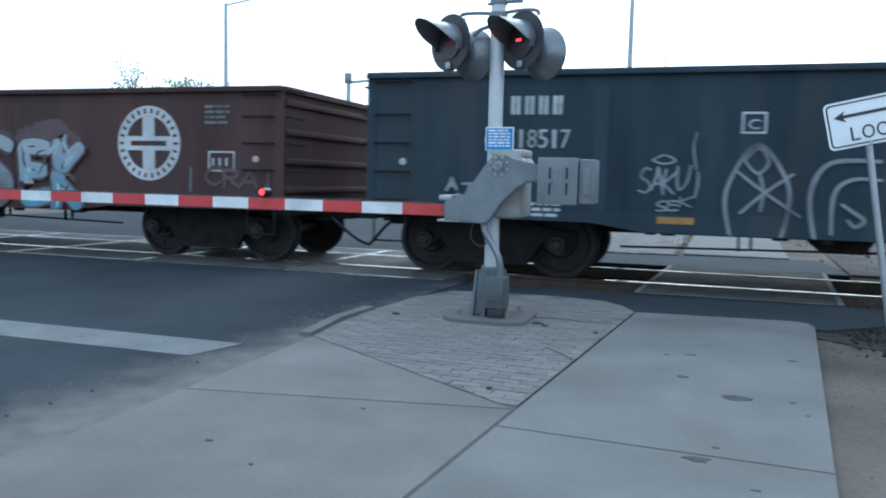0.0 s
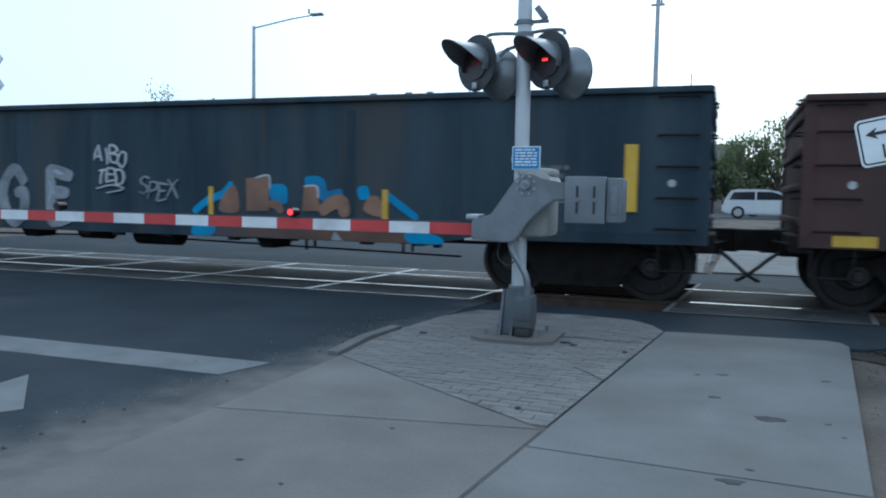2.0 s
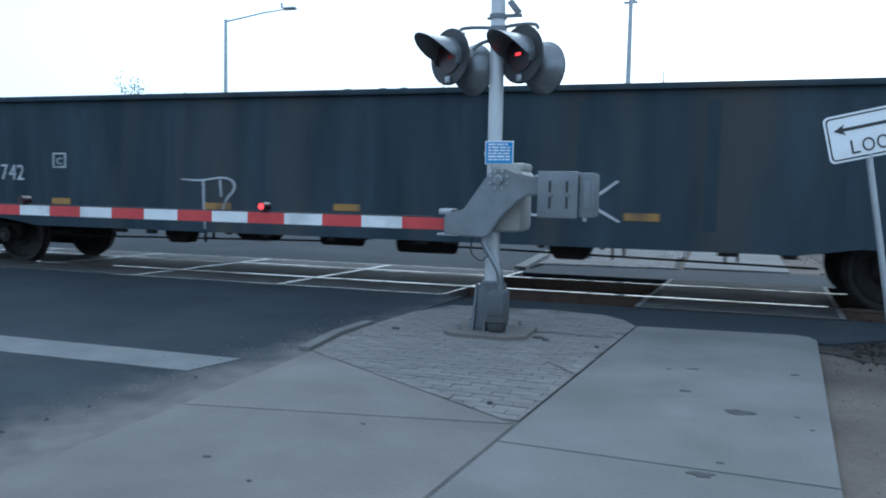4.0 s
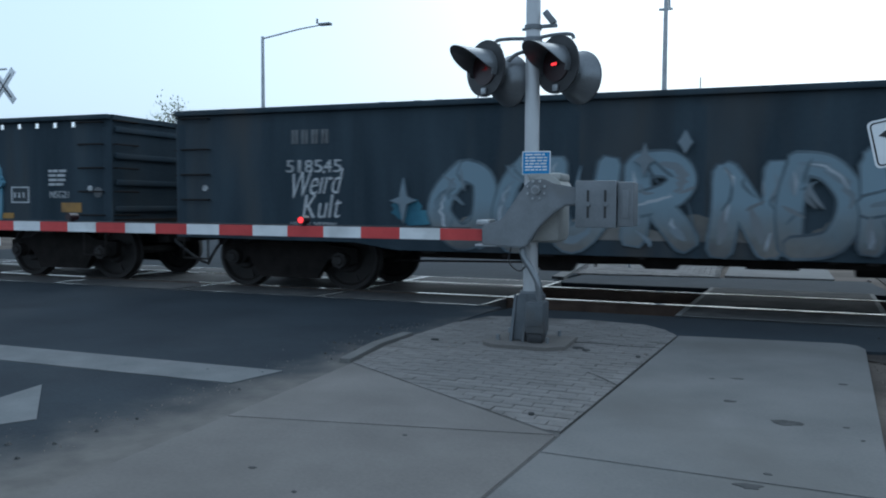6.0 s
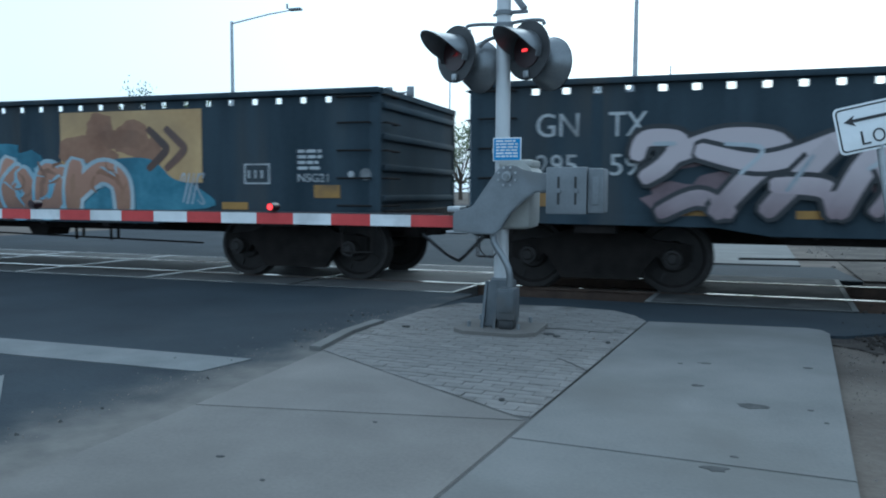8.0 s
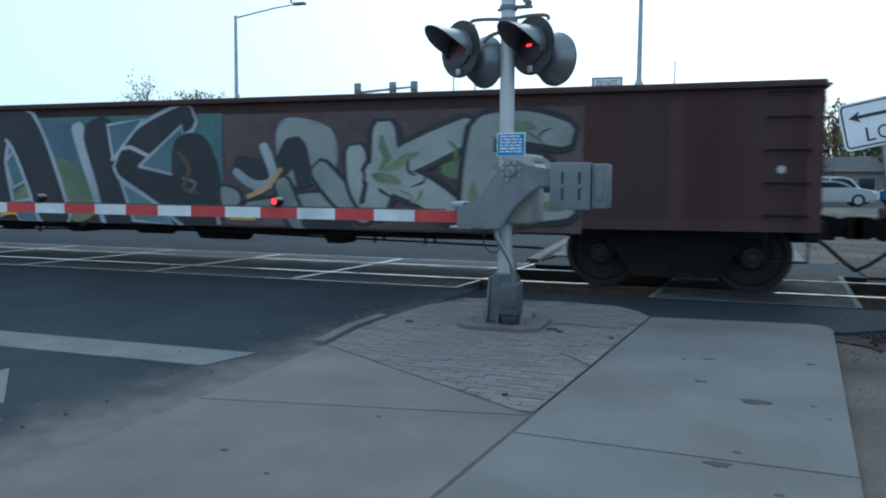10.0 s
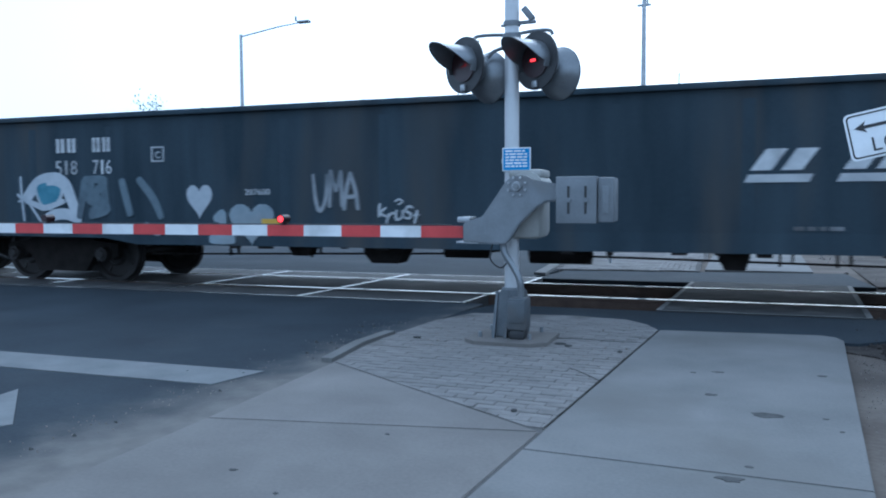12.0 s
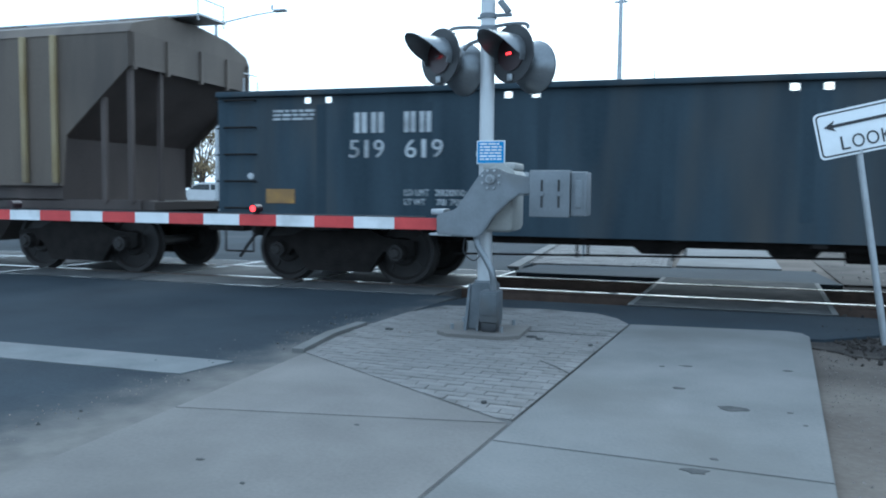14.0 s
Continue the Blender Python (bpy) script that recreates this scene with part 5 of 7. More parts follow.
for u, w, z0, z1 in ((0.81, 0.15, 1.13, 1.92), (6.71, 0.07, 0.95, 1.36), (3.99, 0.08, 0.95, 1.35), (12.82, 0.12, 1.0, 1.6)):
    decal(c, "yellow_bar", "yellow", u, u + w, z0, z1, depth=0.06)
graffiti(c, "LARGE", [(12.95, 13.5), (12.0, 12.65), (11.04, 11.69), (10.15, 10.78), (9.2, 9.8)], 0.68, 1.68, "g_dull", None, 23, 0.2, 0, jitter=0.3, shade="g_silver")
hand_tag(c, "g_white", "AIBO", 8.24, 8.84, 1.66, 1.92, 24, 0.03), hand_tag(c, "g_white", "TED", 8.28, 8.76, 1.4, 1.64, 26, 0.03)
brush(c, "g_white", 0.025, [(8.8, 1.3), (8.5, 1.36), (8.3, 1.3), (8.6, 1.24)])
hand_tag(c, "g_dull", "SPEX", 7.32, 8.0, 1.18, 1.46, 25, 0.03)
bars(c, "stencil_dim", 1.62, 2.12, 1.2, 1.7, 5, 3)

# fourth car: plain black
c = gondola(-41.63, 17.6, 2.57, "car_black", "plain black steel gondola car with white numbers", sill=0.74, gear=0)
decal(c, "reporting_mark", "stencil", 15.18, 15.76, 1.74, 1.97, "ATW")
decal(c, "car_number", "stencil", 15.12, 15.66, 1.32, 1.55, "400")
decal(c, "car_number", "stencil", 14.31, 14.77, 1.33, 1.56, "742")
square_mark(c, "stencil", 13.53, 13.77, 1.52, 1.74, "C")
for u0, u1, z0, z1 in ((16.42, 16.8, 0.99, 1.17), (10.71, 11.14, 0.97, 1.06), (8.77, 9.15, 1.0, 1.09), (13.46, 13.79, 0.98, 1.07), (5.0, 5.4, 0.98, 1.07)):
    decal(c, "yellow_patch", "ochre", u0, u1, z0, z1)
brush(c, "stencil", 0.025, [(11.5, 1.38), (11.2, 1.37), (10.85, 1.41), (10.68, 1.36), (10.66, 1.25), (10.78, 1.1), (10.86, 0.9)])
brush(c, "stencil", 0.025, [(11.15, 1.36), (11.14, 1.0), (11.12, 0.7)])
brush(c, "stencil", 0.02, [(10.88, 1.38), (10.86, 1.15)])
decal(c, "load_limit", "stencil", 15.67, 16.02, 0.94, 1.01, "LD LMT")
decal(c, "load_figure", "stencil", 15.13, 15.48, 0.95, 1.02, "210300")
decal(c, "light_weight", "stencil", 15.72, 16.02, 0.77, 0.84, "LT WT")
decal(c, "weight_figure", "stencil", 15.15, 15.43, 0.78, 0.85, "75700")
hand_tag(c, "g_white", "JAK", 5.5, 6.6, 1.0, 1.5, 33, 0.03)
hand_tag(c, "g_white", "Jot", 17.1, 17.45, 0.9, 1.08, 34, 0.02)
bars(c, "stencil_dim", 16.6, 17.4, 0.81, 0.86, 1, 35)

# fifth car: black, white and blue-grey lettering
c = gondola(-60.46, 17.43, 2.58, "car_black", "black steel gondola car covered in white and blue-grey graffiti", sill=0.74, gear=2)
patch(c, "g_mauve", [(2.96, 1.75), (2.73, 1.71), (2.61, 1.46), (2.72, 1.22), (2.88, 1.32)])
patch(c, "g_mauve", [(2.36, 1.71), (2.14, 1.78), (1.96, 1.37), (2.31, 1.22), (2.46, 1.29)])
patch(c, "g_mauve", [(3.45, 1.31), (3.19, 1.35), (3.11, 1.21), (3.34, 0.98)])
patch(c, "g_mauve", [(1.92, 1.95), (1.56, 1.74), (1.48, 1.24), (1.76, 1.23)])
patch(c, "g_silver", [(3.34, 2.04), (3.15, 1.99), (3.01, 1.68), (2.72, 1.26), (2.88, 1.24), (3.04, 1.53), (3.23, 1.85)], rim="g_black", smooth=False)
patch(c, "g_silver", [(3.99, 1.12), (3.67, 1.12), (3.47, 1.20), (3.43, 0.98), (3.81, 0.97)], rim="g_black", smooth=False)
patch(c, "g_silver", [(3.31, 0.98), (3.06, 1.22), (2.73, 1.15), (2.70, 0.98)], rim="g_black", smooth=False)
patch(c, "g_silver", [(2.11, 1.96), (1.78, 1.79), (1.59, 1.64), (1.62, 1.45), (1.84, 1.32), (1.94, 1.36), (2.03, 1.68)], rim="g_black", smooth=False)
patch(c, "g_silver", [(1.93, 1.29), (1.53, 1.27), (1.71, 0.99), (1.98, 1.02), (2.05, 1.15)], rim="g_black", smooth=False)
patch(c, "g_silver", [(1.48, 1.76), (1.09, 1.84), (0.87, 2.01), (0.94, 1.77), (1.15, 1.66)], rim="g_black", smooth=False)
patch(c, "g_silver", [(0.91, 1.59), (0.70, 1.77), (0.72, 1.58), (0.82, 1.45)], rim="g_black", smooth=False)
patch(c, "g_silver", [(0.93, 1.11), (0.70, 1.02), (0.54, 0.79), (0.65, 0.70), (0.86, 0.88)], rim="g_black", smooth=False)
patch(c, "g_silver", [(0.66, 1.00), (0.29, 0.93), (0.46, 0.83)], rim="g_black", smooth=False)
brush(c, "g_silver", 0.26, [(3.52, 1.00), (3.53, 1.40), (3.33, 1.63), (3.11, 1.56), (3.06, 1.32)], rim="g_black")
brush(c, "g_silver", 0.22, [(2.51, 2.07), (2.48, 1.57), (2.58, 1.22), (2.60, 0.76)], rim="g_black")
brush(c, "g_silver", 0.19, [(2.30, 1.81), (2.17, 1.46), (1.95, 1.31)], rim="g_black")
brush(c, "g_silver", 0.17, [(1.96, 1.29), (2.20, 1.21), (2.44, 1.07)], rim="g_black")
brush(c, "g_silver", 0.1, [(3.80, 1.22), (3.83, 1.35), (3.71, 1.51)])
patch(c, "g_mauve", [(1.88, 1.57), (1.71, 1.48), (1.82, 1.40)], smooth=False)
patch(c, "g_black", [(2.31, 1.06), (2.12, 1.16), (2.02, 1.01)], smooth=False)
brush(c, "g_black", 0.06, [(1.76, 1.23), (1.66, 1.32), (1.48, 1.34)])
patch(c, "g_tan", [(1.63, 1.63), (1.47, 1.66), (1.45, 1.47), (1.59, 1.47)])
brush(c, "g_stone", 0.20, [(1.41, 1.23), (1.19, 1.56), (0.88, 1.96)], rim="g_black")
brush(c, "g_stone", 0.20, [(1.46, 1.81), (1.18, 1.49), (0.80, 1.10)], rim="g_black")
brush(c, "g_stone", 0.12, [(0.96, 1.42), (0.81, 1.63), (0.68, 1.81)], rim="g_black")
brush(c, "g_stone", 0.12, [(0.91, 1.03), (0.65, 1.14), (0.50, 1.04)], rim="g_black")
blocks(c, "stencil_dim", 3.41, 7.3, 1.61, 1.88, 4, 0.6, True, 0.5)
clouds(c, "g_mud", 6.4, 13.4, 0.75, 1.0, 18, 43, 0.35)
graffiti(c, "QOURNDRWNI", [(12.55, 13.45), (11.9, 12.6), (11.0, 11.95), (10.1, 11.02), (9.2, 10.05), (8.5, 9.27), (7.78, 8.55), (7.18, 7.8), (6.72, 7.23), (6.2, 6.75)], 0.66, 1.86, "f_ice", "g_mist", 44, 0.30, 0.05, "g_ice", glint="g_silver")
for u, z, h in ((13.8, 1.3, 0.3), (10.75, 1.78, 0.2), (10.3, 1.98, 0.14), (7.86, 1.88, 0.17), (8.15, 1.95, 0.15), (7.2, 1.85, 0.15)):      # sprayed sparkles
    patch(c, "g_ice", [(u, z + h), (u + 0.05, z + 0.05), (u + h * 0.6, z), (u + 0.05, z - 0.05), (u, z - h), (u - 0.05, z - 0.05), (u - h * 0.6, z), (u - 0.05, z + 0.05)], smooth=False)
clouds(c, "g_iris", 13.45, 13.8, 1.05, 1.4, 3, 46, 0.2)
clouds(c, "g_iris", 6.3, 6.6, 1.1, 1.5, 3, 47, 0.2)
hand_tag(c, "stencil", "O", 5.05, 5.3, 1.06, 1.36, 48, 0.04)
blocks(c, "stencil_dim", 14.91, 15.49, 2.07, 2.26, 4)
decal(c, "car_number", "stencil", 14.71, 15.59, 1.68, 1.85, "518545")
link("sprayed_word", letters("Weird", -15.5, -14.72, 1.36, 1.70, SIDE, 0.0145, 0.35, -0.012, 1.0, 0.1, (0.03, 0.02, 1.0)), "g_white", c, "pale hand-sprayed word")
link("sprayed_word", letters("Kult", -15.35, -14.75, 1.06, 1.38, SIDE, 0.0145, 0.35, -0.012, 1.0, 0.1, (0.03, 0.02, 2.0)), "g_white", c, "pale hand-sprayed word")
decal(c, "load_limit", "stencil", 15.2, 15.51, 0.92, 1.0, "LD LMT")
decal(c, "load_figure", "stencil", 14.8, 15.15, 0.92, 1.0, "207300")
decal(c, "light_weight", "stencil", 15.25, 15.51, 0.80, 0.88, "LT WT")
decal(c, "weight_figure", "stencil", 14.8, 15.1, 0.80, 0.88, "78700")
decal(c, "yellow_patch", "ochre", 15.96, 16.81, 0.80, 0.92)

# sixth car: black with a row of openings, red and orange lettering
c = gondola(-79.1, 17.85, 2.59, "car_black", "black gondola car with openings under the rim and red graffiti", every(0.75, 17.4, 0.37), sill=0.86, gear=2)
decal(c, "paint_field", "g_rust", 2.79, 5.3, 1.7, 2.40, depth=0.023)
clouds(c, "g_tan", 3.0, 5.1, 1.95, 2.2, 9, 50, 0.4, 0.004)
graffiti(c, "LTASNH", [(6.2, 6.98), (5.38, 6.2), (4.36, 5.3), (3.6, 4.5), (3.0, 3.75), (2.3, 3.1)], 0.70, 1.95, "f_rust_orange", "g_frost", 51, 0.34, 0.10, "g_orange", glint="g_frost")
clouds(c, "g_tan", 8.1, 10.5, 1.9, 2.08, 9, 57, 0.2)
graffiti(c, "KRIME", [(9.93, 10.92), (9.03, 10.05), (8.78, 9.1), (7.98, 8.86), (7.15, 8.05)], 0.80, 1.92, "f_red_white", "g_frost", 52, 0.24, 0.12, "g_red")
hand_tag(c, "g_frost", "YIO", 10.94, 11.28, 1.58, 1.82, 53, 0.03), hand_tag(c, "g_frost", "IN", 10.98, 11.25, 1.35, 1.56, 58, 0.03)
hand_tag(c, "g_frost", "B", 2.2, 2.44, 1.43, 1.64, 59, 0.03), hand_tag(c, "g_frost", "XO", 3.1, 3.4, 0.95, 1.08, 60, 0.025)
clouds(c, "g_mauve", 11.7, 15.7, 1.1, 1.7, 10, 54, 0.35)
brush(c, "f_pink", 0.20, [(15.82, 1.67), (15.72, 1.87), (15.35, 1.84), (15.49, 1.59), (15.73, 1.42)], rim="g_black")
brush(c, "f_pink", 0.24, [(15.51, 1.65), (14.86, 1.86), (14.29, 1.77), (14.60, 1.43), (14.94, 1.03)], rim="g_black")
brush(c, "f_pink", 0.18, [(15.55, 1.02), (15.13, 1.20), (14.78, 1.03)], rim="g_black")
brush(c, "f_pink", 0.20, [(15.13, 1.73), (14.42, 1.59), (13.68, 1.85)], rim="g_black")
brush(c, "f_pink", 0.22, [(13.71, 1.84), (14.08, 1.43), (14.41, 1.05)], rim="g_black")
brush(c, "f_pink", 0.20, [(14.34, 1.34), (13.83, 1.30), (13.72, 1.03)], rim="g_black")
brush(c, "f_pink", 0.26, [(13.70, 1.05), (13.42, 1.58), (13.04, 1.84), (12.85, 1.58), (12.99, 1.04)], rim="g_black")
brush(c, "f_pink", 0.16, [(13.30, 1.58), (13.19, 1.29), (13.34, 1.05)], rim="g_black")
brush(c, "f_pink", 0.26, [(12.78, 1.04), (12.54, 1.58), (12.18, 1.86), (11.75, 1.74), (11.83, 1.51), (12.25, 1.39)], rim="g_black")
brush(c, "f_pink", 0.22, [(12.29, 1.39), (11.95, 1.22), (11.54, 1.07)], rim="g_black")
brush(c, "g_silver", 0.05, [(15.63, 1.81), (15.40, 1.81)])
brush(c, "g_silver", 0.05, [(14.86, 1.80), (14.47, 1.74), (14.69, 1.47)])
brush(c, "g_silver", 0.05, [(13.96, 1.66), (14.21, 1.28)])
brush(c, "g_silver", 0.05, [(13.42, 1.51), (13.08, 1.76)])
brush(c, "g_silver", 0.05, [(12.51, 1.51), (12.21, 1.79), (11.88, 1.72)])
brush(c, "g_silver", 0.05, [(12.17, 1.33), (11.80, 1.17)])
decal(c, "reporting_mark", "stencil", 16.5, 17.01, 1.91, 2.19, "GN")
decal(c, "reporting_mark", "stencil", 15.71, 16.15, 1.91, 2.19, "TX")
decal(c, "car_number", "stencil", 16.5, 17.02, 1.45, 1.70, "295")
decal(c, "car_number", "stencil", 15.6, 16.15, 1.45, 1.70, "590")
decal(c, "yellow_patch", "ochre", 16.6, 17.05, 1.08, 1.24)
square_mark(c, "stencil", 1.67, 2.05, 1.24, 1.5)
bars(c, "stencil", 0.89, 1.25, 1.5, 1.78, 4, 5)
decal(c, "stencil", "stencil", 0.85, 1.23, 1.32, 1.43, "NSG21")
part("defect_mark", tube((-0.27, SIDE - 0.0105, 1.41), (-0.27, SIDE, 1.41), 0.08, seg=20), "stencil_dim", c)
for u0, u1, z0, z1 in ((2.01, 2.38, 0.99, 1.08), (13.6, 14.1, 0.97, 1.06), (15.0, 15.5, 0.99, 1.08), (0.6, 1.0, 1.1, 1.25)):
    decal(c, "yellow_patch", "ochre", u0, u1, z0, z1)

# seventh car: its twin, with orange and blue lettering
c = gondola(-98.15, 17.6, 2.59, "car_black", "black gondola car with openings under the rim and orange graffiti", every(0.75, 17.2, 0.37), sill=0.86, gear=2)
decal(c, "paint_field", "g_tan", 2.71, 5.19, 1.36, 2.39, depth=0.023)
clouds(c, "g_rust", 3.4, 5.1, 1.7, 2.2, 7, 60, 0.4, 0.004)
patch(c, "g_iris", [(2.65, 1.0), (2.8, 1.3), (3.2, 1.42), (3.6, 1.7), (4.4, 1.68), (5.2, 1.5), (5.2, 1.0)])
for u in (3.0, 3.3):            # broad arrow strokes on the tan field
    brush(c, "g_brown", 0.12, [(u + 0.3, 2.12), (u + 0.1, 1.95), (u, 1.84), (u + 0.1, 1.72), (u + 0.3, 1.56)])
clouds(c, "g_iris", 5.3, 8.6, 1.0, 1.75, 12, 61, 0.45)
graffiti(c, "Noah", [(6.1, 7.2), (5.6, 6.4), (5.0, 5.75), (3.75, 5.05)], 0.82, 1.80, "f_orange_pale", "g_frost", 62, 0.30, 0.12, "g_rust")
graffiti(c, "SA", [(7.9, 8.7), (7.1, 8.0)], 0.82, 1.80, "f_orange_pale", "g_frost", 65, 0.30, 0.12, "g_rust")
scribble(c, "g_silver", 2.7, 3.1, 1.05, 1.5, 64, 5, 0.025)
graffiti(c, "VERTO", (9.2, 14.4), 0.84, 1.92, "f_pink", "g_black", 63, 0.36, 0.12, "g_silver")
square_mark(c, "stencil", 1.63, 2.03, 1.34, 1.62)
bars(c, "stencil", 0.85, 1.2, 1.52, 1.82, 4, 6)
decal(c, "stencil", "stencil", 0.75, 1.2, 1.37, 1.48, "NSG21")
part("defect_mark", tube((-0.21, SIDE - 0.0105, 1.47), (-0.21, SIDE, 1.47), 0.08, seg=20), "stencil_dim", c)
decal(c, "yellow_patch", "ochre", 0.58, 0.96, 1.16, 1.33)
decal(c, "yellow_patch", "ochre", 1.98, 2.39, 0.99, 1.09)
decal(c, "car_number", "stencil", 15.6, 17.0, 1.45, 1.70, "295 574")

# eighth car: a mural over the whole side
c = gondola(-116.95, 17.6, 2.44, "car_brown", "brown gondola car with a green and black mural over its side", sill=0.76, gear=1)
decal(c, "paint_field", "g_teal", 7.6, 17.15, 0.80, 2.24, depth=0.0215)
decal(c, "paint_field", "g_umber", 2.6, 7.58, 0.70, 2.22, depth=0.0215)
clouds(c, "g_olive", 9.0, 17.0, 1.0, 1.9, 16, 71, 0.45, 0.004)
clouds(c, "g_sky", 8.2, 17.0, 1.3, 1.95, 16, 75, 0.45, 0.0065)
patch(c, "g_sky", [(17.29, 2.33), (16.10, 2.34), (16.82, 1.53), (17.22, 1.28)])
patch(c, "g_sky", [(13.05, 2.23), (12.23, 2.21), (12.30, 1.52), (13.20, 1.73)])
patch(c, "g_olive", [(13.24, 1.59), (12.37, 1.73), (12.15, 1.31), (12.36, 0.88), (12.81, 1.09)])
patch(c, "g_sky", [(10.92, 2.18), (10.08, 2.06), (9.87, 1.51), (10.44, 1.18), (10.78, 1.78)])
patch(c, "g_olive", [(10.61, 1.58), (9.93, 1.45), (9.76, 0.87), (10.30, 0.72)])
patch(c, "g_olive", [(14.49, 1.30), (13.83, 1.52), (13.51, 0.86), (14.49, 0.77)])
patch(c, "g_sky", [(14.32, 1.15), (13.35, 1.08), (12.59, 0.77), (14.16, 0.72)])
patch(c, "g_olive", [(8.81, 1.70), (7.82, 1.81), (7.80, 1.33), (8.40, 1.33)])
brush(c, "g_black", 0.95, [(15.38, 2.17), (15.26, 1.52), (15.63, 0.86)])
brush(c, "g_black", 0.42, [(16.55, 0.77), (16.40, 1.29), (16.03, 1.17)], rim="g_silver")
brush(c, "g_silver", 0.26, [(16.04, 2.33), (16.38, 2.04), (16.25, 1.72), (16.00, 1.35)])
brush(c, "g_silver", 0.07, [(16.82, 1.65), (16.39, 1.53), (15.98, 1.33)])
brush(c, "g_silver", 0.09, [(16.82, 1.61), (16.66, 1.17), (16.55, 0.73)])
brush(c, "g_silver", 0.12, [(14.61, 2.16), (14.59, 1.52), (14.49, 0.84)])
brush(c, "g_black", 0.62, [(14.07, 1.74), (14.03, 2.15), (13.43, 2.20), (13.01, 1.80), (12.36, 0.81)], rim="g_silver")
brush(c, "g_silver", 0.24, [(14.22, 1.39), (13.95, 1.63), (13.63, 1.75), (13.36, 1.66)])
brush(c, "g_silver", 0.1, [(13.90, 1.30), (13.71, 1.01), (13.75, 0.82)])
brush(c, "g_silver", 0.24, [(12.41, 2.11), (12.23, 1.59), (12.00, 1.20)])
brush(c, "g_black", 0.62, [(11.68, 0.90), (11.83, 1.65), (11.59, 2.23), (11.11, 1.98), (10.55, 0.66)], rim="g_silver")
patch(c, "g_teal", [(11.52, 1.58), (11.24, 1.85), (10.93, 1.38), (11.37, 1.18)], rim="g_silver", smooth=False)
patch(c, "g_sky", [(11.47, 0.93), (10.96, 1.03), (10.65, 0.66), (11.26, 0.66)], rim="g_silver", smooth=False)
brush(c, "g_silver", 0.26, [(10.11, 2.09), (9.87, 1.45), (9.57, 0.66)])
brush(c, "g_black", 0.66, [(9.74, 2.05), (9.47, 1.38), (9.33, 0.72)])
brush(c, "g_black", 0.42, [(9.33, 1.51), (8.87, 1.88), (8.16, 2.20)], rim="g_silver")
brush(c, "g_black", 0.5, [(9.27, 1.57), (8.56, 1.20), (7.85, 0.66)], rim="g_silver")
patch(c, "g_sky", [(9.46, 1.61), (9.55, 2.11), (8.91, 2.19)], rim="g_silver", smooth=False)
patch(c, "g_teal", [(9.33, 1.29), (8.66, 0.95), (8.43, 0.66), (9.12, 0.72)], rim="g_silver", smooth=False)
patch(c, "g_teal", [(9.00, 1.51), (8.26, 2.08), (8.12, 1.33)], rim="g_silver", smooth=False)
patch(c, "g_black", [(8.41, 1.80), (7.90, 1.93), (7.63, 1.28), (7.80, 0.69), (8.32, 0.74)])
brush(c, "g_brown", 0.06, [(8.31, 1.70), (8.14, 1.47), (8.23, 1.21), (8.01, 1.14)])
brush(c, "g_dull", 0.05, [(8.24, 1.34), (8.04, 1.27), (8.13, 1.14)])
patch(c, "g_stone", [(6.66, 2.09), (5.95, 1.99), (5.87, 1.47), (6.26, 1.29), (6.63, 1.35)], rim="g_dull")
patch(c, "g_stone", [(7.63, 1.24), (7.34, 1.18), (7.31, 0.99), (7.59, 0.92)], rim="g_black")
brush(c, "g_black", 0.3, [(7.33, 1.54), (6.72, 1.47), (6.45, 1.78), (6.31, 1.29)])
brush(c, "g_silver", 0.13, [(7.38, 1.44), (7.07, 1.25), (6.66, 1.32)])
brush(c, "g_silver", 0.14, [(6.94, 1.79), (6.78, 1.35), (7.07, 1.19)])
brush(c, "g_stone", 0.2, [(7.18, 0.93), (6.59, 1.00), (6.02, 1.05), (5.37, 0.88)], rim="g_black")
brush(c, "g_stone", 0.24, [(6.66, 1.29), (6.47, 0.85), (6.28, 0.66)], rim="g_black")
brush(c, "g_stone", 0.3, [(6.09, 1.47), (5.75, 1.11), (5.41, 0.88)], rim="g_black")
patch(c, "g_black", [(6.30, 0.88), (5.85, 0.93), (5.61, 0.66), (6.28, 0.66)])
brush(c, "g_stone", 0.3, [(5.56, 1.71), (5.51, 1.29), (5.37, 1.00)], rim="g_black")
brush(c, "g_tan", 0.07, [(7.19, 1.09), (6.89, 1.22), (6.67, 1.47)])
blocks(c, "g_white", 14.85, 15.8, 1.55, 1.81, 4, raised=0.075)
decal(c, "car_number", "g_white", 14.79, 15.86, 1.2, 1.46, "518122", depth=0.075)
clouds(c, "g_olive", 2.8, 5.4, 1.0, 1.9, 7, 73, 0.45, 0.004)
graffiti(c, "KE", (2.7, 5.3), 0.74, 2.12, "g_stone", "g_black", 74, 0.36, 0.14, "g_olive", lean=0.4)
for u0, u1 in ((7.07, 7.49), (11.31, 11.76), (14.3, 14.7)):
    decal(c, "yellow_patch", "yellow", u0, u1, 0.765, 0.85, depth=0.08)

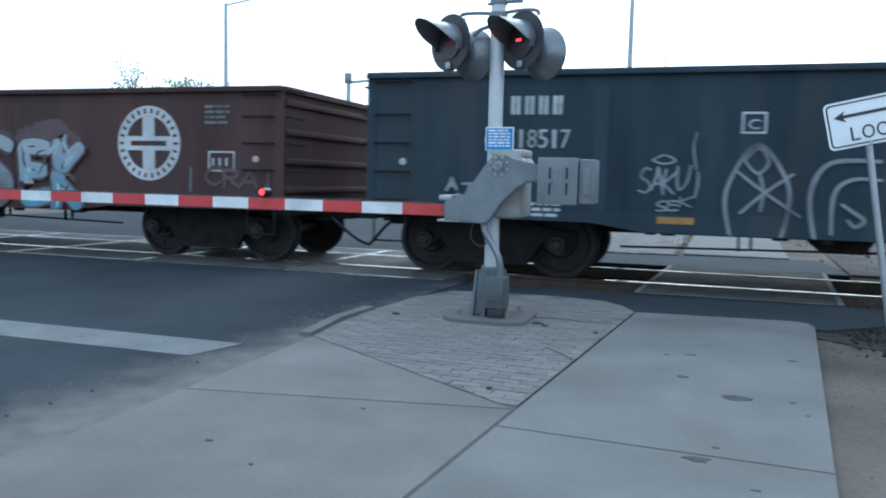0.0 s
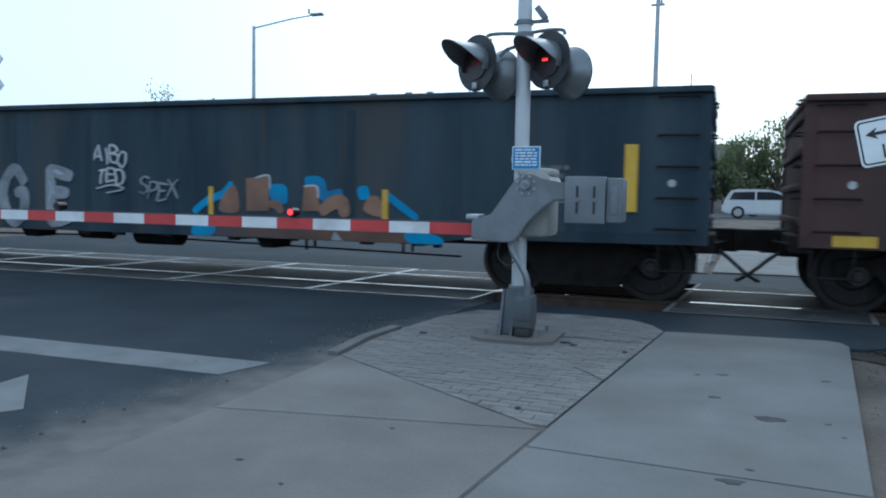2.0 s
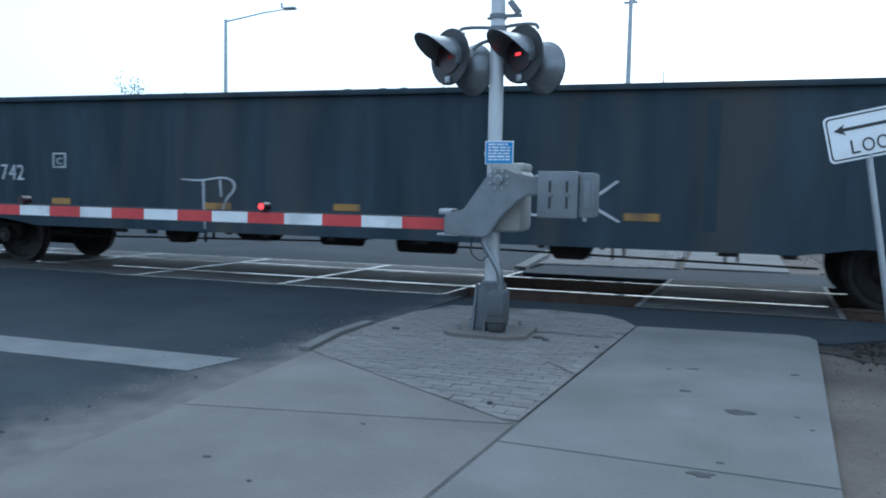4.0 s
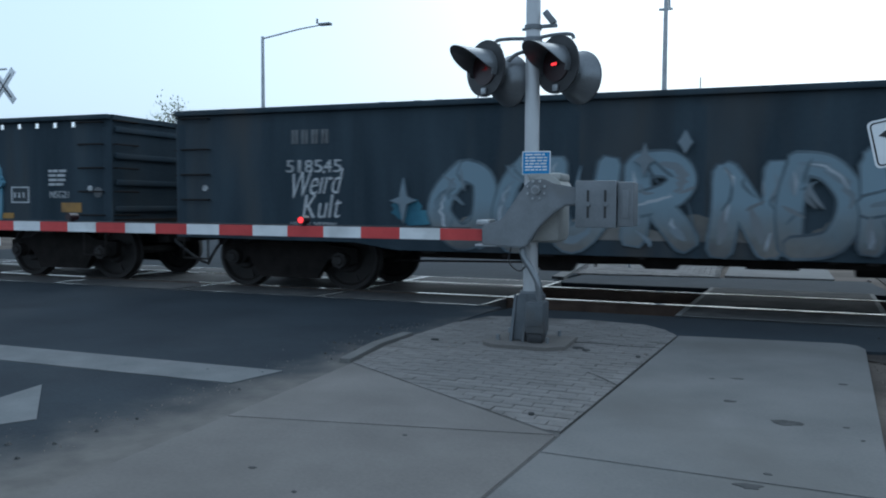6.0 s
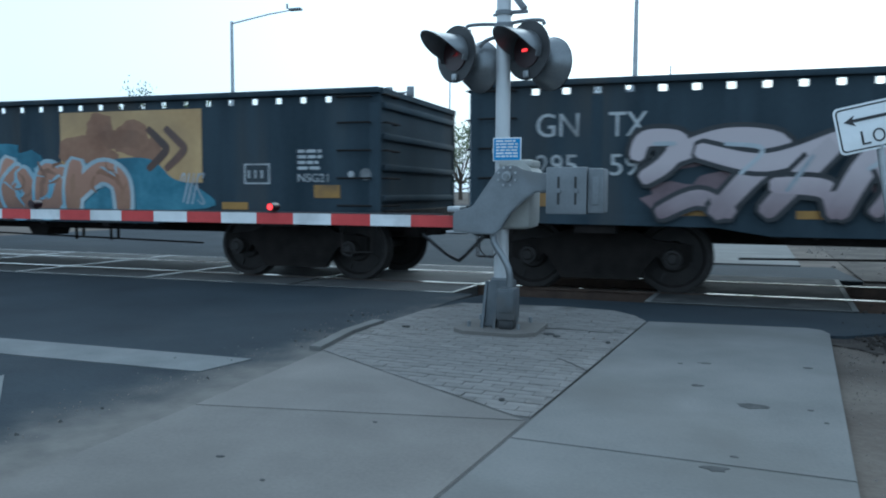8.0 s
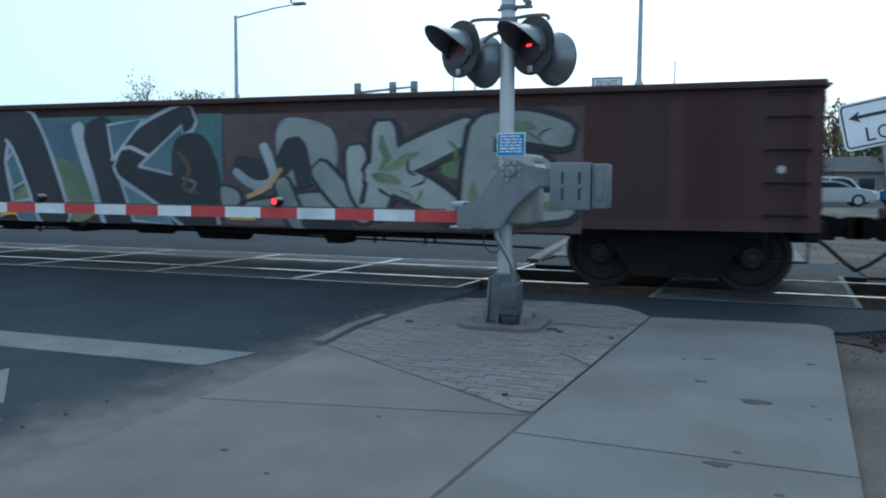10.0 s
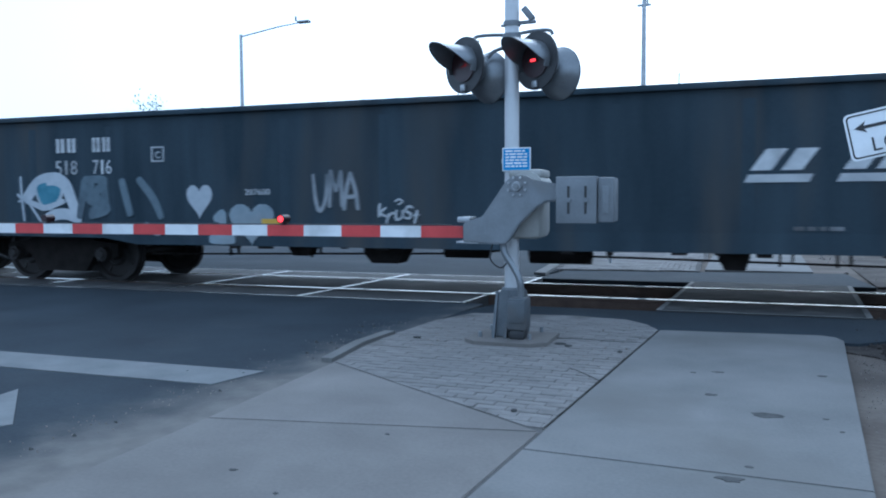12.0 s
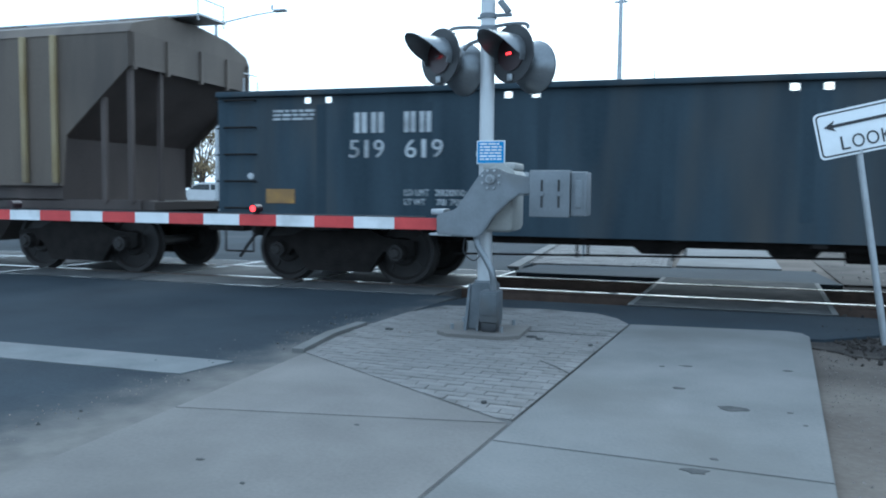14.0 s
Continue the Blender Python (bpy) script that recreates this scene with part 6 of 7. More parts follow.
# ninth car: black, with an eye and hearts
c = gondola(-135.76, 17.85, 2.58, "car_black", "black gondola car with a painted eye and hearts", sill=0.74, gear=0)
blocks(c, "stencil", 2.55, 5.96, 1.45, 1.82, 4, 0.7, True, 0.55)
decal(c, "yellow_patch", "ochre", 0.61, 1.03, 0.95, 1.13)
bars(c, "stencil_dim", 0.62, 1.05, 1.17, 1.5, 4, 8)
blocks(c, "stencil", 15.42, 15.81, 2.02, 2.23, 2, 0, False, 0.2), blocks(c, "stencil", 14.78, 15.12, 2.02, 2.23, 2, 0, False, 0.2)
decal(c, "car_number", "stencil", 15.41, 15.85, 1.69, 1.9, "518")
decal(c, "car_number", "stencil", 14.77, 15.13, 1.69, 1.9, "716")
brush(c, "g_silver", 0.2, [(16.44, 1.32), (16.19, 1.57), (15.88, 1.63), (15.67, 1.54), (15.55, 1.31), (15.44, 1.05)])
patch(c, "g_silver", [(16.23, 1.57), (15.75, 1.59), (15.73, 1.34), (15.97, 1.15), (16.19, 1.28)])
patch(c, "g_iris", [(16.19, 1.54), (15.79, 1.56), (15.78, 1.37), (15.97, 1.20), (16.15, 1.29)])
brush(c, "g_silver", 0.09, [(16.43, 1.30), (16.25, 1.24), (16.06, 1.19), (15.70, 1.29)])
brush(c, "g_silver", 0.17, [(16.10, 0.99), (15.88, 1.08), (15.64, 1.09), (15.41, 1.01)])
brush(c, "g_silver", 0.035, [(16.54, 1.67), (16.52, 1.32), (16.49, 0.99)])
brush(c, "g_silver", 0.035, [(16.61, 1.40), (16.51, 1.32), (16.33, 1.29)])
brush(c, "g_silver", 0.035, [(16.59, 1.29), (16.50, 1.32), (16.39, 1.43)])
brush(c, "g_silver", 0.035, [(16.39, 1.27), (16.27, 1.12), (16.17, 0.99)])
brush(c, "g_mist", 0.13, [(15.29, 1.59), (15.34, 1.31), (15.40, 1.05)])
brush(c, "g_mist", 0.16, [(15.16, 1.53), (15.22, 1.34), (15.01, 1.25), (15.16, 1.11)])
brush(c, "g_mist", 0.14, [(14.93, 1.56), (14.91, 1.31), (14.90, 1.14)])
brush(c, "g_mist", 0.13, [(15.28, 1.61), (14.91, 1.59), (15.08, 1.38), (14.87, 1.17), (15.19, 1.07)])
brush(c, "g_mist", 0.12, [(14.60, 1.59), (14.46, 1.09)])
brush(c, "g_mist", 0.12, [(14.29, 1.60), (14.05, 1.33), (13.91, 1.05)])


def heart(u, z, w, h, material):
    pts = []
    for k in range(24):
        a = k * math.tau / 24
        pts.append((-u + w / 2 * math.sin(a) ** 3, z + h / 2 * (13 * math.cos(a) - 5 * math.cos(2 * a) - 2 * math.cos(3 * a) - math.cos(4 * a)) / 15))
    part("painted_heart", prism(pts, 0, 0.025, W), material, c, "sprayed pale heart")


heart(13.25, 1.31, 0.43, 0.5, "g_silver"), heart(12.4, 1.0, 0.72, 0.6, "g_haze")
brush(c, "g_haze", 0.12, [(12.98, 1.02), (12.86, 1.12)]), brush(c, "g_haze", 0.12, [(12.86, 1.1), (12.87, 0.78)]), brush(c, "g_haze", 0.14, [(13.06, 0.74), (12.88, 0.74), (12.70, 0.74)])
hand_tag(c, "g_dull", "UMA", 10.77, 11.41, 1.12, 1.65, 82, 0.055)
hand_tag(c, "stencil", "kruSt", 9.88, 10.47, 1.0, 1.2, 83, 0.03)
brush(c, "stencil", 0.02, [(10.24, 1.26), (10.18, 1.29), (10.14, 1.25), (10.2, 1.22)])
hand_tag(c, "g_dull", "oO", 13.89, 14.27, 0.8, 0.96, 84, 0.035)
square_mark(c, "stencil", 13.84, 14.06, 1.85, 2.07, "C")
decal(c, "yellow_patch", "yellow", 11.84, 12.24, 0.94, 1.03)
decal(c, "load_limit", "stencil", 12.1, 12.5, 1.36, 1.44, "207600")
bars(c, "stencil_dim", 5.0, 5.5, 0.9, 0.98, 1, 9)

# tenth car: black, with a few openings
c = gondola(-154.85, 17.75, 2.60, "car_black", "black gondola car with a few paired openings", [1.64, 1.3, 3.85, 3.55, 7.3, 6.98, 10.5, 10.16, 13.7, 13.36, 16.4, 16.1], sill=0.84, gear=3)
blocks(c, "stencil_dim", 3.94, 6.93, 1.73, 2.08, 4, 0.7, True, 0.55)
blocks(c, "stencil", 15.3, 15.72, 2.03, 2.29, 2, 0, False, 0.2), blocks(c, "stencil", 14.66, 15.04, 2.03, 2.29, 2, 0, False, 0.2)
decal(c, "car_number", "stencil", 15.3, 15.81, 1.71, 1.94, "519")
decal(c, "car_number", "stencil", 14.51, 15.04, 1.71, 1.94, "619")
decal(c, "load_limit", "stencil", 14.7, 15.03, 1.23, 1.31, "LD LMT")
decal(c, "load_figure", "stencil", 14.23, 14.62, 1.23, 1.31, "202000")
decal(c, "light_weight", "stencil", 14.75, 15.03, 1.11, 1.19, "LT WT")
decal(c, "weight_figure", "stencil", 14.23, 14.6, 1.11, 1.19, "78 700")
decal(c, "yellow_patch", "ochre", 16.59, 17.01, 1.11, 1.3)
decal(c, "white_patch", "stencil", 13.43, 13.7, 1.31, 1.53)
bars(c, "stencil_dim", 0.9, 1.3, 2.0, 2.3, 4, 10)
bars(c, "stencil", 16.3, 16.9, 2.2, 2.36, 3, 11)

# last in view: a tall covered hopper
hopper_car(-173.75, 15.5, "tall tan covered hopper car streaked with brown grime")

# ---- the crossing gate ----
PX, PY = -0.075, -4.02
gate = thing("crossing_gate", pose(PX, PY, 0), "lowered railway crossing gate with grey mechanism on a pale mast", "crossing gate")
part("mast", tube((0, 0, 0.05), (0, 0, 4.9), 0.066, seg=24), "mast", gate, "pale aluminium mast")
part("base_plate", prism([(-0.34, -0.36), (-0.22, -0.46), (0.26, -0.46), (0.40, -0.34), (0.40, 0.22), (-0.34, 0.22)], -0.01, 0.035), "gutter", gate, "grey painted concrete footing")
bm = bmesh.new()
lo = [bm.verts.new(p) for p in ((-0.15, -0.2, 0.035), (0.14, -0.2, 0.035), (0.14, 0.14, 0.035), (-0.15, 0.14, 0.035))]
hi = [bm.verts.new(p) for p in ((-0.095, -0.11, 0.45), (0.12, -0.11, 0.45), (0.12, 0.11, 0.45), (-0.095, 0.11, 0.45))]
bm.faces.new(lo[::-1]), bm.faces.new(hi)
for i in range(4):
    bm.faces.new((lo[i], lo[(i + 1) % 4], hi[(i + 1) % 4], hi[i]))
bmesh.ops.bevel(bm, geom=list(bm.edges), offset=0.015, segments=2, affect="EDGES")
part("base_casting", bm, "cast_base", gate, "darker grey base casting")
for x in (-0.11, 0.0):
    part("base_fin", prism([(-0.26, 0.035), (-0.11, 0.44), (-0.09, 0.44), (-0.09, 0.035)], x - 0.012, x + 0.012, Matrix(((0, 0, 1, 0), (1, 0, 0, 0), (0, 1, 0, 0), (0, 0, 0, 1)))), "cast_base", gate)
jb = part("junction_box", box(0.03, 0.195, -0.30, -0.08, 0.12, 0.40, 0.015), "cast_base", gate)
part("lid", box(0.04, 0.185, -0.315, -0.298, 0.19, 0.38, 0.006), "cast_base", jb)
part("drain_block", box(0.045, 0.18, -0.28, -0.12, 0.035, 0.12, 0.015), "black", jb)
for x, y in ((-0.24, -0.22), (0.22, -0.24), (0.24, 0.18), (-0.24, 0.18)):
    part("anchor_bolt", tube((x, y, 0.035), (x, y, 0.085), 0.018, seg=6), "cast", gate)
part("collar", tube((0, 0, 0.42), (0, 0, 0.47), 0.09, seg=20), "cast", gate)
pipe("conduit", [(-0.03, -0.2, 0.93), (-0.01, -0.22, 0.8), (0.07, -0.22, 0.67), (0.13, -0.22, 0.54), (0.13, -0.2, 0.36)], 0.031, "lamp_shell", gate, "dark flexible conduit")
pipe("cable", [(-0.14, -0.14, 0.9), (-0.16, -0.16, 0.74), (-0.06, -0.16, 0.66), (0.02, -0.12, 0.75)], 0.007, "cable", gate)
# mechanism
house = bmesh.new()
add_box(house, -0.02, 0.30, -0.16, 0.30, 0.92, 1.36, 0.06)
add_tube(house, (0.17, -0.17, 1.36), (0.17, 0.28, 1.36), 0.16, seg=20)
housing = part("gear_housing", house, "cast_light", gate, "cream-grey gear housing")
part("cover", box(0.0, 0.30, -0.13, 0.26, 1.47, 1.54, 0.02), "cast_light", housing)
part("clamp", tube((0, 0, 0.95), (0, 0, 1.3), 0.10, seg=20), "cast", gate)
ARM = [(-0.357, 1.07), (-0.18, 1.125), (0.035, 1.432), (0.09, 1.475), (0.197, 1.48), (0.278, 1.44), (0.507, 1.40), (0.507, 1.26), (0.386, 1.25), (0.305, 1.20), (0.156, 1.06), (0.06, 0.905), (0.01, 0.88), (-0.357, 0.885)]
bm = prism(ARM, 0.30, 0.36, STAND)
bmesh.ops.bevel(bm, geom=list(bm.edges), offset=0.012, segments=2, affect="EDGES")
bracket = part("arm_bracket", bm, "cast", gate, "grey cast gate arm bracket")
part("back_plate", prism([(x * 0.9, 1.2 + (z - 1.2) * 0.9) for x, z in ARM], 0.17, 0.20, STAND), "cast", bracket)
part("hub", tube((0.135, -0.36, 1.385), (0.135, -0.40, 1.385), 0.045, 0.038, 20), "galv", bracket, "round steel hub")
part("shaft", tube((0.135, -0.40, 1.385), (0.135, -0.42, 1.385), 0.025, seg=12), "cast", bracket)
for k in range(8):
    a = (k + 0.5) * math.tau / 8
    part("bolt", tube((0.135 + 0.08 * math.cos(a), -0.355, 1.385 + 0.08 * math.sin(a)), (0.135 + 0.08 * math.cos(a), -0.38, 1.385 + 0.08 * math.sin(a)), 0.011, seg=6), "galv", bracket)
part("arm_clamp", box(-0.42, -0.3, -0.33, -0.12, 1.07, 1.12, 0.01), "galv", bracket)
part("arm_foot", box(-0.42, -0.22, -0.36, -0.14, 0.885, 0.905, 0.004), "galv", bracket)
# counterweights
weight = part("counterweight", box(0.495, 0.83, -0.47, -0.33, 1.07, 1.46, 0.008), "cast", gate, "grey slotted counterweight block")
for x in (0.60, 0.742):
    for z0, z1 in ((1.15, 1.245), (1.285, 1.38)):
        part("slot", box(x - 0.010, x + 0.010, -0.474, -0.468, z0, z1), "black", weight)
    part("bolt", tube((x + 0.005, -0.468, 1.265), (x + 0.005, -0.49, 1.265), 0.018, seg=6), "cast", weight)
weight2 = part("counterweight", box(0.835, 0.965, -0.43, -0.10, 1.08, 1.45, 0.012), "cast", gate, "grey counterweight block")
part("weight_arm", box(0.30, 0.75, -0.06, 0.0, 1.25, 1.4, 0.01), "cast", gate)
part("rib", box(0.87, 0.93, -0.44, -0.428, 1.15, 1.38, 0.004), "cast", weight2)
part("tie_bar", box(0.58, 0.72, -0.34, 0.02, 1.2, 1.32, 0.01), "cast", gate)
# the striped arm
arm = part("gate_arm", box(-9.3, -0.36, -0.245, -0.215, 0.955, 1.015, 0.004), "galv", gate, "red and white striped gate arm")
for k in range(22):
    x1 = -0.39 - 0.405 * k
    part("stripe", box(x1 - 0.405, x1, -0.251, -0.209, 0.93, 1.035), "arm_red" if k % 2 == 0 else "arm_white", arm)
for x, lit in ((-2.24, True), (-5.2, False), (-8.6, True)):
    lamp = part("arm_lamp", add_box(add_tube(bmesh.new(), (x, -0.29, 1.095), (x, -0.17, 1.095), 0.042, seg=16), x - 0.02, x + 0.02, -0.25, -0.21, 1.03, 1.06), "red_lens", arm, "small red arm lamp")
    part("lens", tube((x, -0.293, 1.095), (x, -0.289, 1.095), 0.03, seg=16), "red_glow" if lit else "red_lens", lamp)
pipe("lamp_wire", [(-0.5, -0.23, 1.045), (-2.2, -0.23, 1.043), (-5.2, -0.23, 1.043), (-8.6, -0.23, 1.043)], 0.006, "cable", arm)
# blue notice on the mast
board = part("notice", box(-0.06, 0.20, -0.115, -0.105, 1.525, 1.735, 0.004), "white_sign", gate, "blue notice with white lines")
part("notice_face", box(-0.05, 0.19, -0.119, -0.114, 1.535, 1.725), "blue_sign", board)
rr = random.Random(2)
for i in range(6):
    z, x = 1.705 - 0.027 * i, -0.03
    while x < 0.15:
        w = min(0.02 + 0.05 * rr.random(), 0.17 - x)
        part("line", box(x, x + w, -0.122, -0.118, z - 0.008, z + 0.006), "white_sign", board)
        x += w + 0.01
part("notice_clamp", box(-0.07, 0.07, -0.107, 0.07, 1.60, 1.64), "galv", gate)

# flashing lights: two pairs on a cross pipe
GLOWS = []


def signal_head(x, y, z, turn, front):
    """A round black background, a hooded lamp before it and its shell behind; it looks towards its own -y."""
    head = part("signal_head", tube((0, 0.005, 0), (0, 0.02, 0), 0.255 if front else 0.24, seg=40), "black", gate, "black round signal background with hood", pose(x, y, z, 0, 0, turn))
    bm = bmesh.new()
    n = 24
    prof = [(0.16, 0.02), (0.17, 0.05), (0.155, 0.14), (0.10, 0.2), (0.03, 0.22)] if front else [(0.24, 0.02), (0.225, 0.04), (0.19, 0.12), (0.13, 0.18), (0.05, 0.2)]
    rings = [[bm.verts.new((r * math.cos(k * math.tau / n), d, r * math.sin(k * math.tau / n))) for k in range(n)] for r, d in prof]
    for a, b in zip(rings, rings[1:]):
        for k in range(n):
            bm.faces.new((a[k], a[(k + 1) % n], b[(k + 1) % n], b[k]))
    bm.faces.new(rings[-1])
    part("shell", bm, "lamp_shell", head, "dark grey lamp shell")
    bm = bmesh.new()            # hood: a tube open below, longer above
    n = 28
    outer, inner = [], []
    for k in range(n + 1):
        a = radians(-25 + 230 * k / n)
        reach = (0.05 + 0.32 * max(0.12 + 0.88 * math.sin(a), 0.0) ** 0.75) * (1.0 if front else 0.3)
        outer.append((bm.verts.new((0.172 * math.cos(a), 0.004, 0.172 * math.sin(a))), bm.verts.new((0.165 * math.cos(a), -reach, 0.165 * math.sin(a)))))
        inner.append((bm.verts.new((0.166 * math.cos(a), 0.004, 0.166 * math.sin(a))), bm.verts.new((0.159 * math.cos(a), -reach, 0.159 * math.sin(a)))))
    for k in range(n):
        bm.faces.new((outer[k][0], outer[k + 1][0], outer[k + 1][1], outer[k][1]))
        bm.faces.new((inner[k][0], inner[k][1], inner[k + 1][1], inner[k + 1][0]))
        bm.faces.new((outer[k][1], outer[k + 1][1], inner[k + 1][1], inner[k][1]))
    part("hood", bm, "lamp_shell", head, "dark sheet metal hood")
    part("lens", tube((0, 0.004, 0), (0, -0.008, 0), 0.15, seg=32), "red_lens", head, "dark red lens")
    part("latch", box(-0.03, 0.03, -0.02, 0.005, -0.235, -0.175, 0.008), "galv", head)
    if front:
        bm = box(-0.032, 0.032, -0.003, 0.003, -0.011, 0.011)
        me = mesh_of("bulb_flap", bm)
        me.materials.append(M["black"]), me.materials.append(M["red_glow"])
        for f in me.polygons:
            f.material_index = 1 if f.normal.y < -0.9 else 0
        GLOWS.append((link("bulb_flap", me, None, head, "small red bulb that shows and hides by turns", pose(0, -0.026, 0)), x > 0))
    return head


for x in (-0.42, 0.24):
    signal_head(x, -0.12, 2.49, -31, True)
    signal_head(x + 0.17, 0.19, 2.41, 149, False)
    part("lamp_stem", tube((x + 0.09, 0.02, 2.4), (x + 0.09, 0.02, 2.73), 0.018, seg=10), "cast", gate)
pipe("cross_pipe", [(-0.36, 0.0, 2.73), (-0.33, 0.0, 2.76), (-0.2, 0.0, 2.765), (0.0, 0.0, 2.755), (0.2, 0.0, 2.775), (0.34, 0.0, 2.77), (0.37, 0.0, 2.73)], 0.017, "cast", gate, "grey pipe that carries the lights")
pipe("brace", [(-0.22, -0.02, 2.56), (-0.16, 0.0, 2.62), (0.0, 0.0, 2.66)], 0.018, "cast", gate)
part("pipe_clamp", tube((0, 0, 2.64), (0, 0, 2.76), 0.085, seg=16), "cast", gate)
sight = part("sighting_bracket", tube((0, 0, 2.83), (0, 0, 2.87), 0.08, seg=16), "cast", gate)
part("bracket_arm", box(-0.02, 0.22, -0.02, 0.02, 2.84, 2.87, 0.004), "cast", sight)
part("bracket_block", box(-0.03, 0.03, -0.03, 0.03, -0.07, 0.07, 0.008), "cast", sight, "", pose(0.15, 0, 2.93, 0, -38, 0))
part("bracket_tab", box(-0.1, 0.0, -0.015, 0.015, 2.83, 2.85), "cast", sight)

# ---- signs ----
look_sign = thing("look_sign", pose(3.40, -3.25, -0.04, 0, -9.4, 0), "white sign reading LOOK with a double arrow on a leaning post", "traffic sign")
part("post", tube((0, 0, 0), (0, 0, 1.85), 0.03, seg=12), "galv", look_sign, "leaning galvanised post")


def rounded_plate(w, h, r):
    """The outline of an upright plate with round corners."""
    return [(sx * (w - r) + r * math.cos(radians(a0 + k * 18)), sz * (h - r) + r * math.sin(radians(a0 + k * 18)))
            for sx, sz, a0 in ((1, 1, 0), (-1, 1, 90), (-1, -1, 180), (1, -1, 270)) for k in range(6)]


plate = part("plate", prism(rounded_plate(0.39, 0.208, 0.045), 0.038, 0.045, STAND), "white_sign", look_sign, "white plate with black border", pose(0.061, 0, 1.923, 0, -3.1, 0))
bm = bmesh.new()
ring = [[bm.verts.new((x, -0.0475, z)) for x, z in rounded_plate(w, h, r)] for w, h, r in ((0.372, 0.190, 0.036), (0.360, 0.178, 0.028))]
for k in range(24):
    bm.faces.new((ring[0][k], ring[0][(k + 1) % 24], ring[1][(k + 1) % 24], ring[1][k]))
bmesh.ops.solidify(bm, geom=bm.faces[:], thickness=0.002)
part("border", bm, "sign_black", plate)
W2 = Matrix.Translation((0, -0.044, 0)) @ STAND
part("arrow", prism([(-0.32, 0.072), (-0.225, 0.122), (-0.245, 0.086), (0.245, 0.086), (0.225, 0.122), (0.32, 0.072), (0.225, 0.022), (0.245, 0.058), (-0.245, 0.058), (-0.225, 0.022)], 0, 0.005, W2), "sign_black", plate)
for k, ch in enumerate("LOOK"):
    x = (-0.205, -0.115, 0.0, 0.122)[k]
    link("letter", letters(ch, x, x + (0.07, 0.1, 0.1, 0.085)[k], -0.15, -0.03, -0.044, 0.005), "sign_black", plate, "black letter of the word LOOK")
part("bolt", tube((-0.06, -0.052, -0.19), (-0.06, -0.044, -0.19), 0.014, seg=8), "galv", plate)

stop_sign = thing("track_sign", pose(-0.31, 5.0, -0.03), "white notice reading DO NOT STOP ON TRACKS on a post", "traffic sign")
part("post", tube((0, 0.03, 0), (0, 0.03, 3.4), 0.03, seg=10), "galv", stop_sign)
plate = part("plate", box(-0.305, 0.305, -0.01, 0.0, 2.68, 3.48), "white_sign", stop_sign)
bm = bmesh.new()
for a, b, c0, d in ((-0.285, 0.285, 3.445, 3.46), (-0.285, 0.285, 2.70, 2.715), (-0.285, -0.27, 2.715, 3.445), (0.27, 0.285, 2.715, 3.445)):
    add_box(bm, a, b, -0.014, -0.009, c0, d)
part("border", bm, "sign_black", plate)
for i, (word, w) in enumerate((("DO NOT", 0.4), ("STOP", 0.34), ("ON", 0.18), ("TRACKS", 0.48))):
    link("word", letters(word, -w / 2, w / 2, 3.30 - 0.18 * i, 3.41 - 0.18 * i, -0.009, 0.005), "sign_black", plate)

cross = thing("crossbuck", pose(-18.7, 6.0, -0.03), "white crossbuck sign on the far signal mast", "railway sign")
part("mast", tube((0, 0.06, 0), (0, 0.06, 5.2), 0.06, seg=12), "mast", cross)
for a in (48, -48):
    b = part("blade", box(-0.61, 0.61, -0.012 if a > 0 else -0.026, 0.0 if a > 0 else -0.014, -0.115, 0.115, 0.01), "white_sign", cross, "", pose(0.45, 0, 4.62, 0, a, 0))
    part("line", box(-0.45, 0.45, -0.031, -0.012, -0.02, 0.02), "sign_black", b)
part("cross_pipe", tube((-1.0, 0.06, 5.12), (0.5, 0.06, 5.12), 0.03, seg=8), "mast", cross)
part("sign_arm", tube((0, 0.06, 4.62), (0.45, 0.02, 4.62), 0.025, seg=8), "mast", cross)


# ---- poles ----
def street_lamp(x, y, base, top, dx, dz, label):
    lamp = thing("street_lamp", pose(x, y, base), label, "street lamp")
    h = top - base
    part("pole", tube((0, 0, 0), (0, 0, h), 0.12, 0.075, 14), "galv", lamp)
    part("arm", add_tube(add_tube(bmesh.new(), (0, 0, h - 0.1), (dx * 0.55, 0, h - 0.1 + dz * 0.75), 0.04, 0.035, 8), (dx * 0.55, 0, h - 0.1 + dz * 0.75), (dx * 0.85, 0, h - 0.1 + dz), 0.035, 0.03, 8), "galv", lamp)
    head = part("lamp_head", box(dx * 0.83, dx, -0.14, 0.14, h - 0.14 + dz, h - 0.02 + dz, 0.04), "lamp_shell", lamp)
    part("photo_cell", tube((dx * 0.8, 0, h - 0.02 + dz), (dx * 0.8, 0, h + 0.2 + dz), 0.05, seg=8), "lamp_shell", lamp)


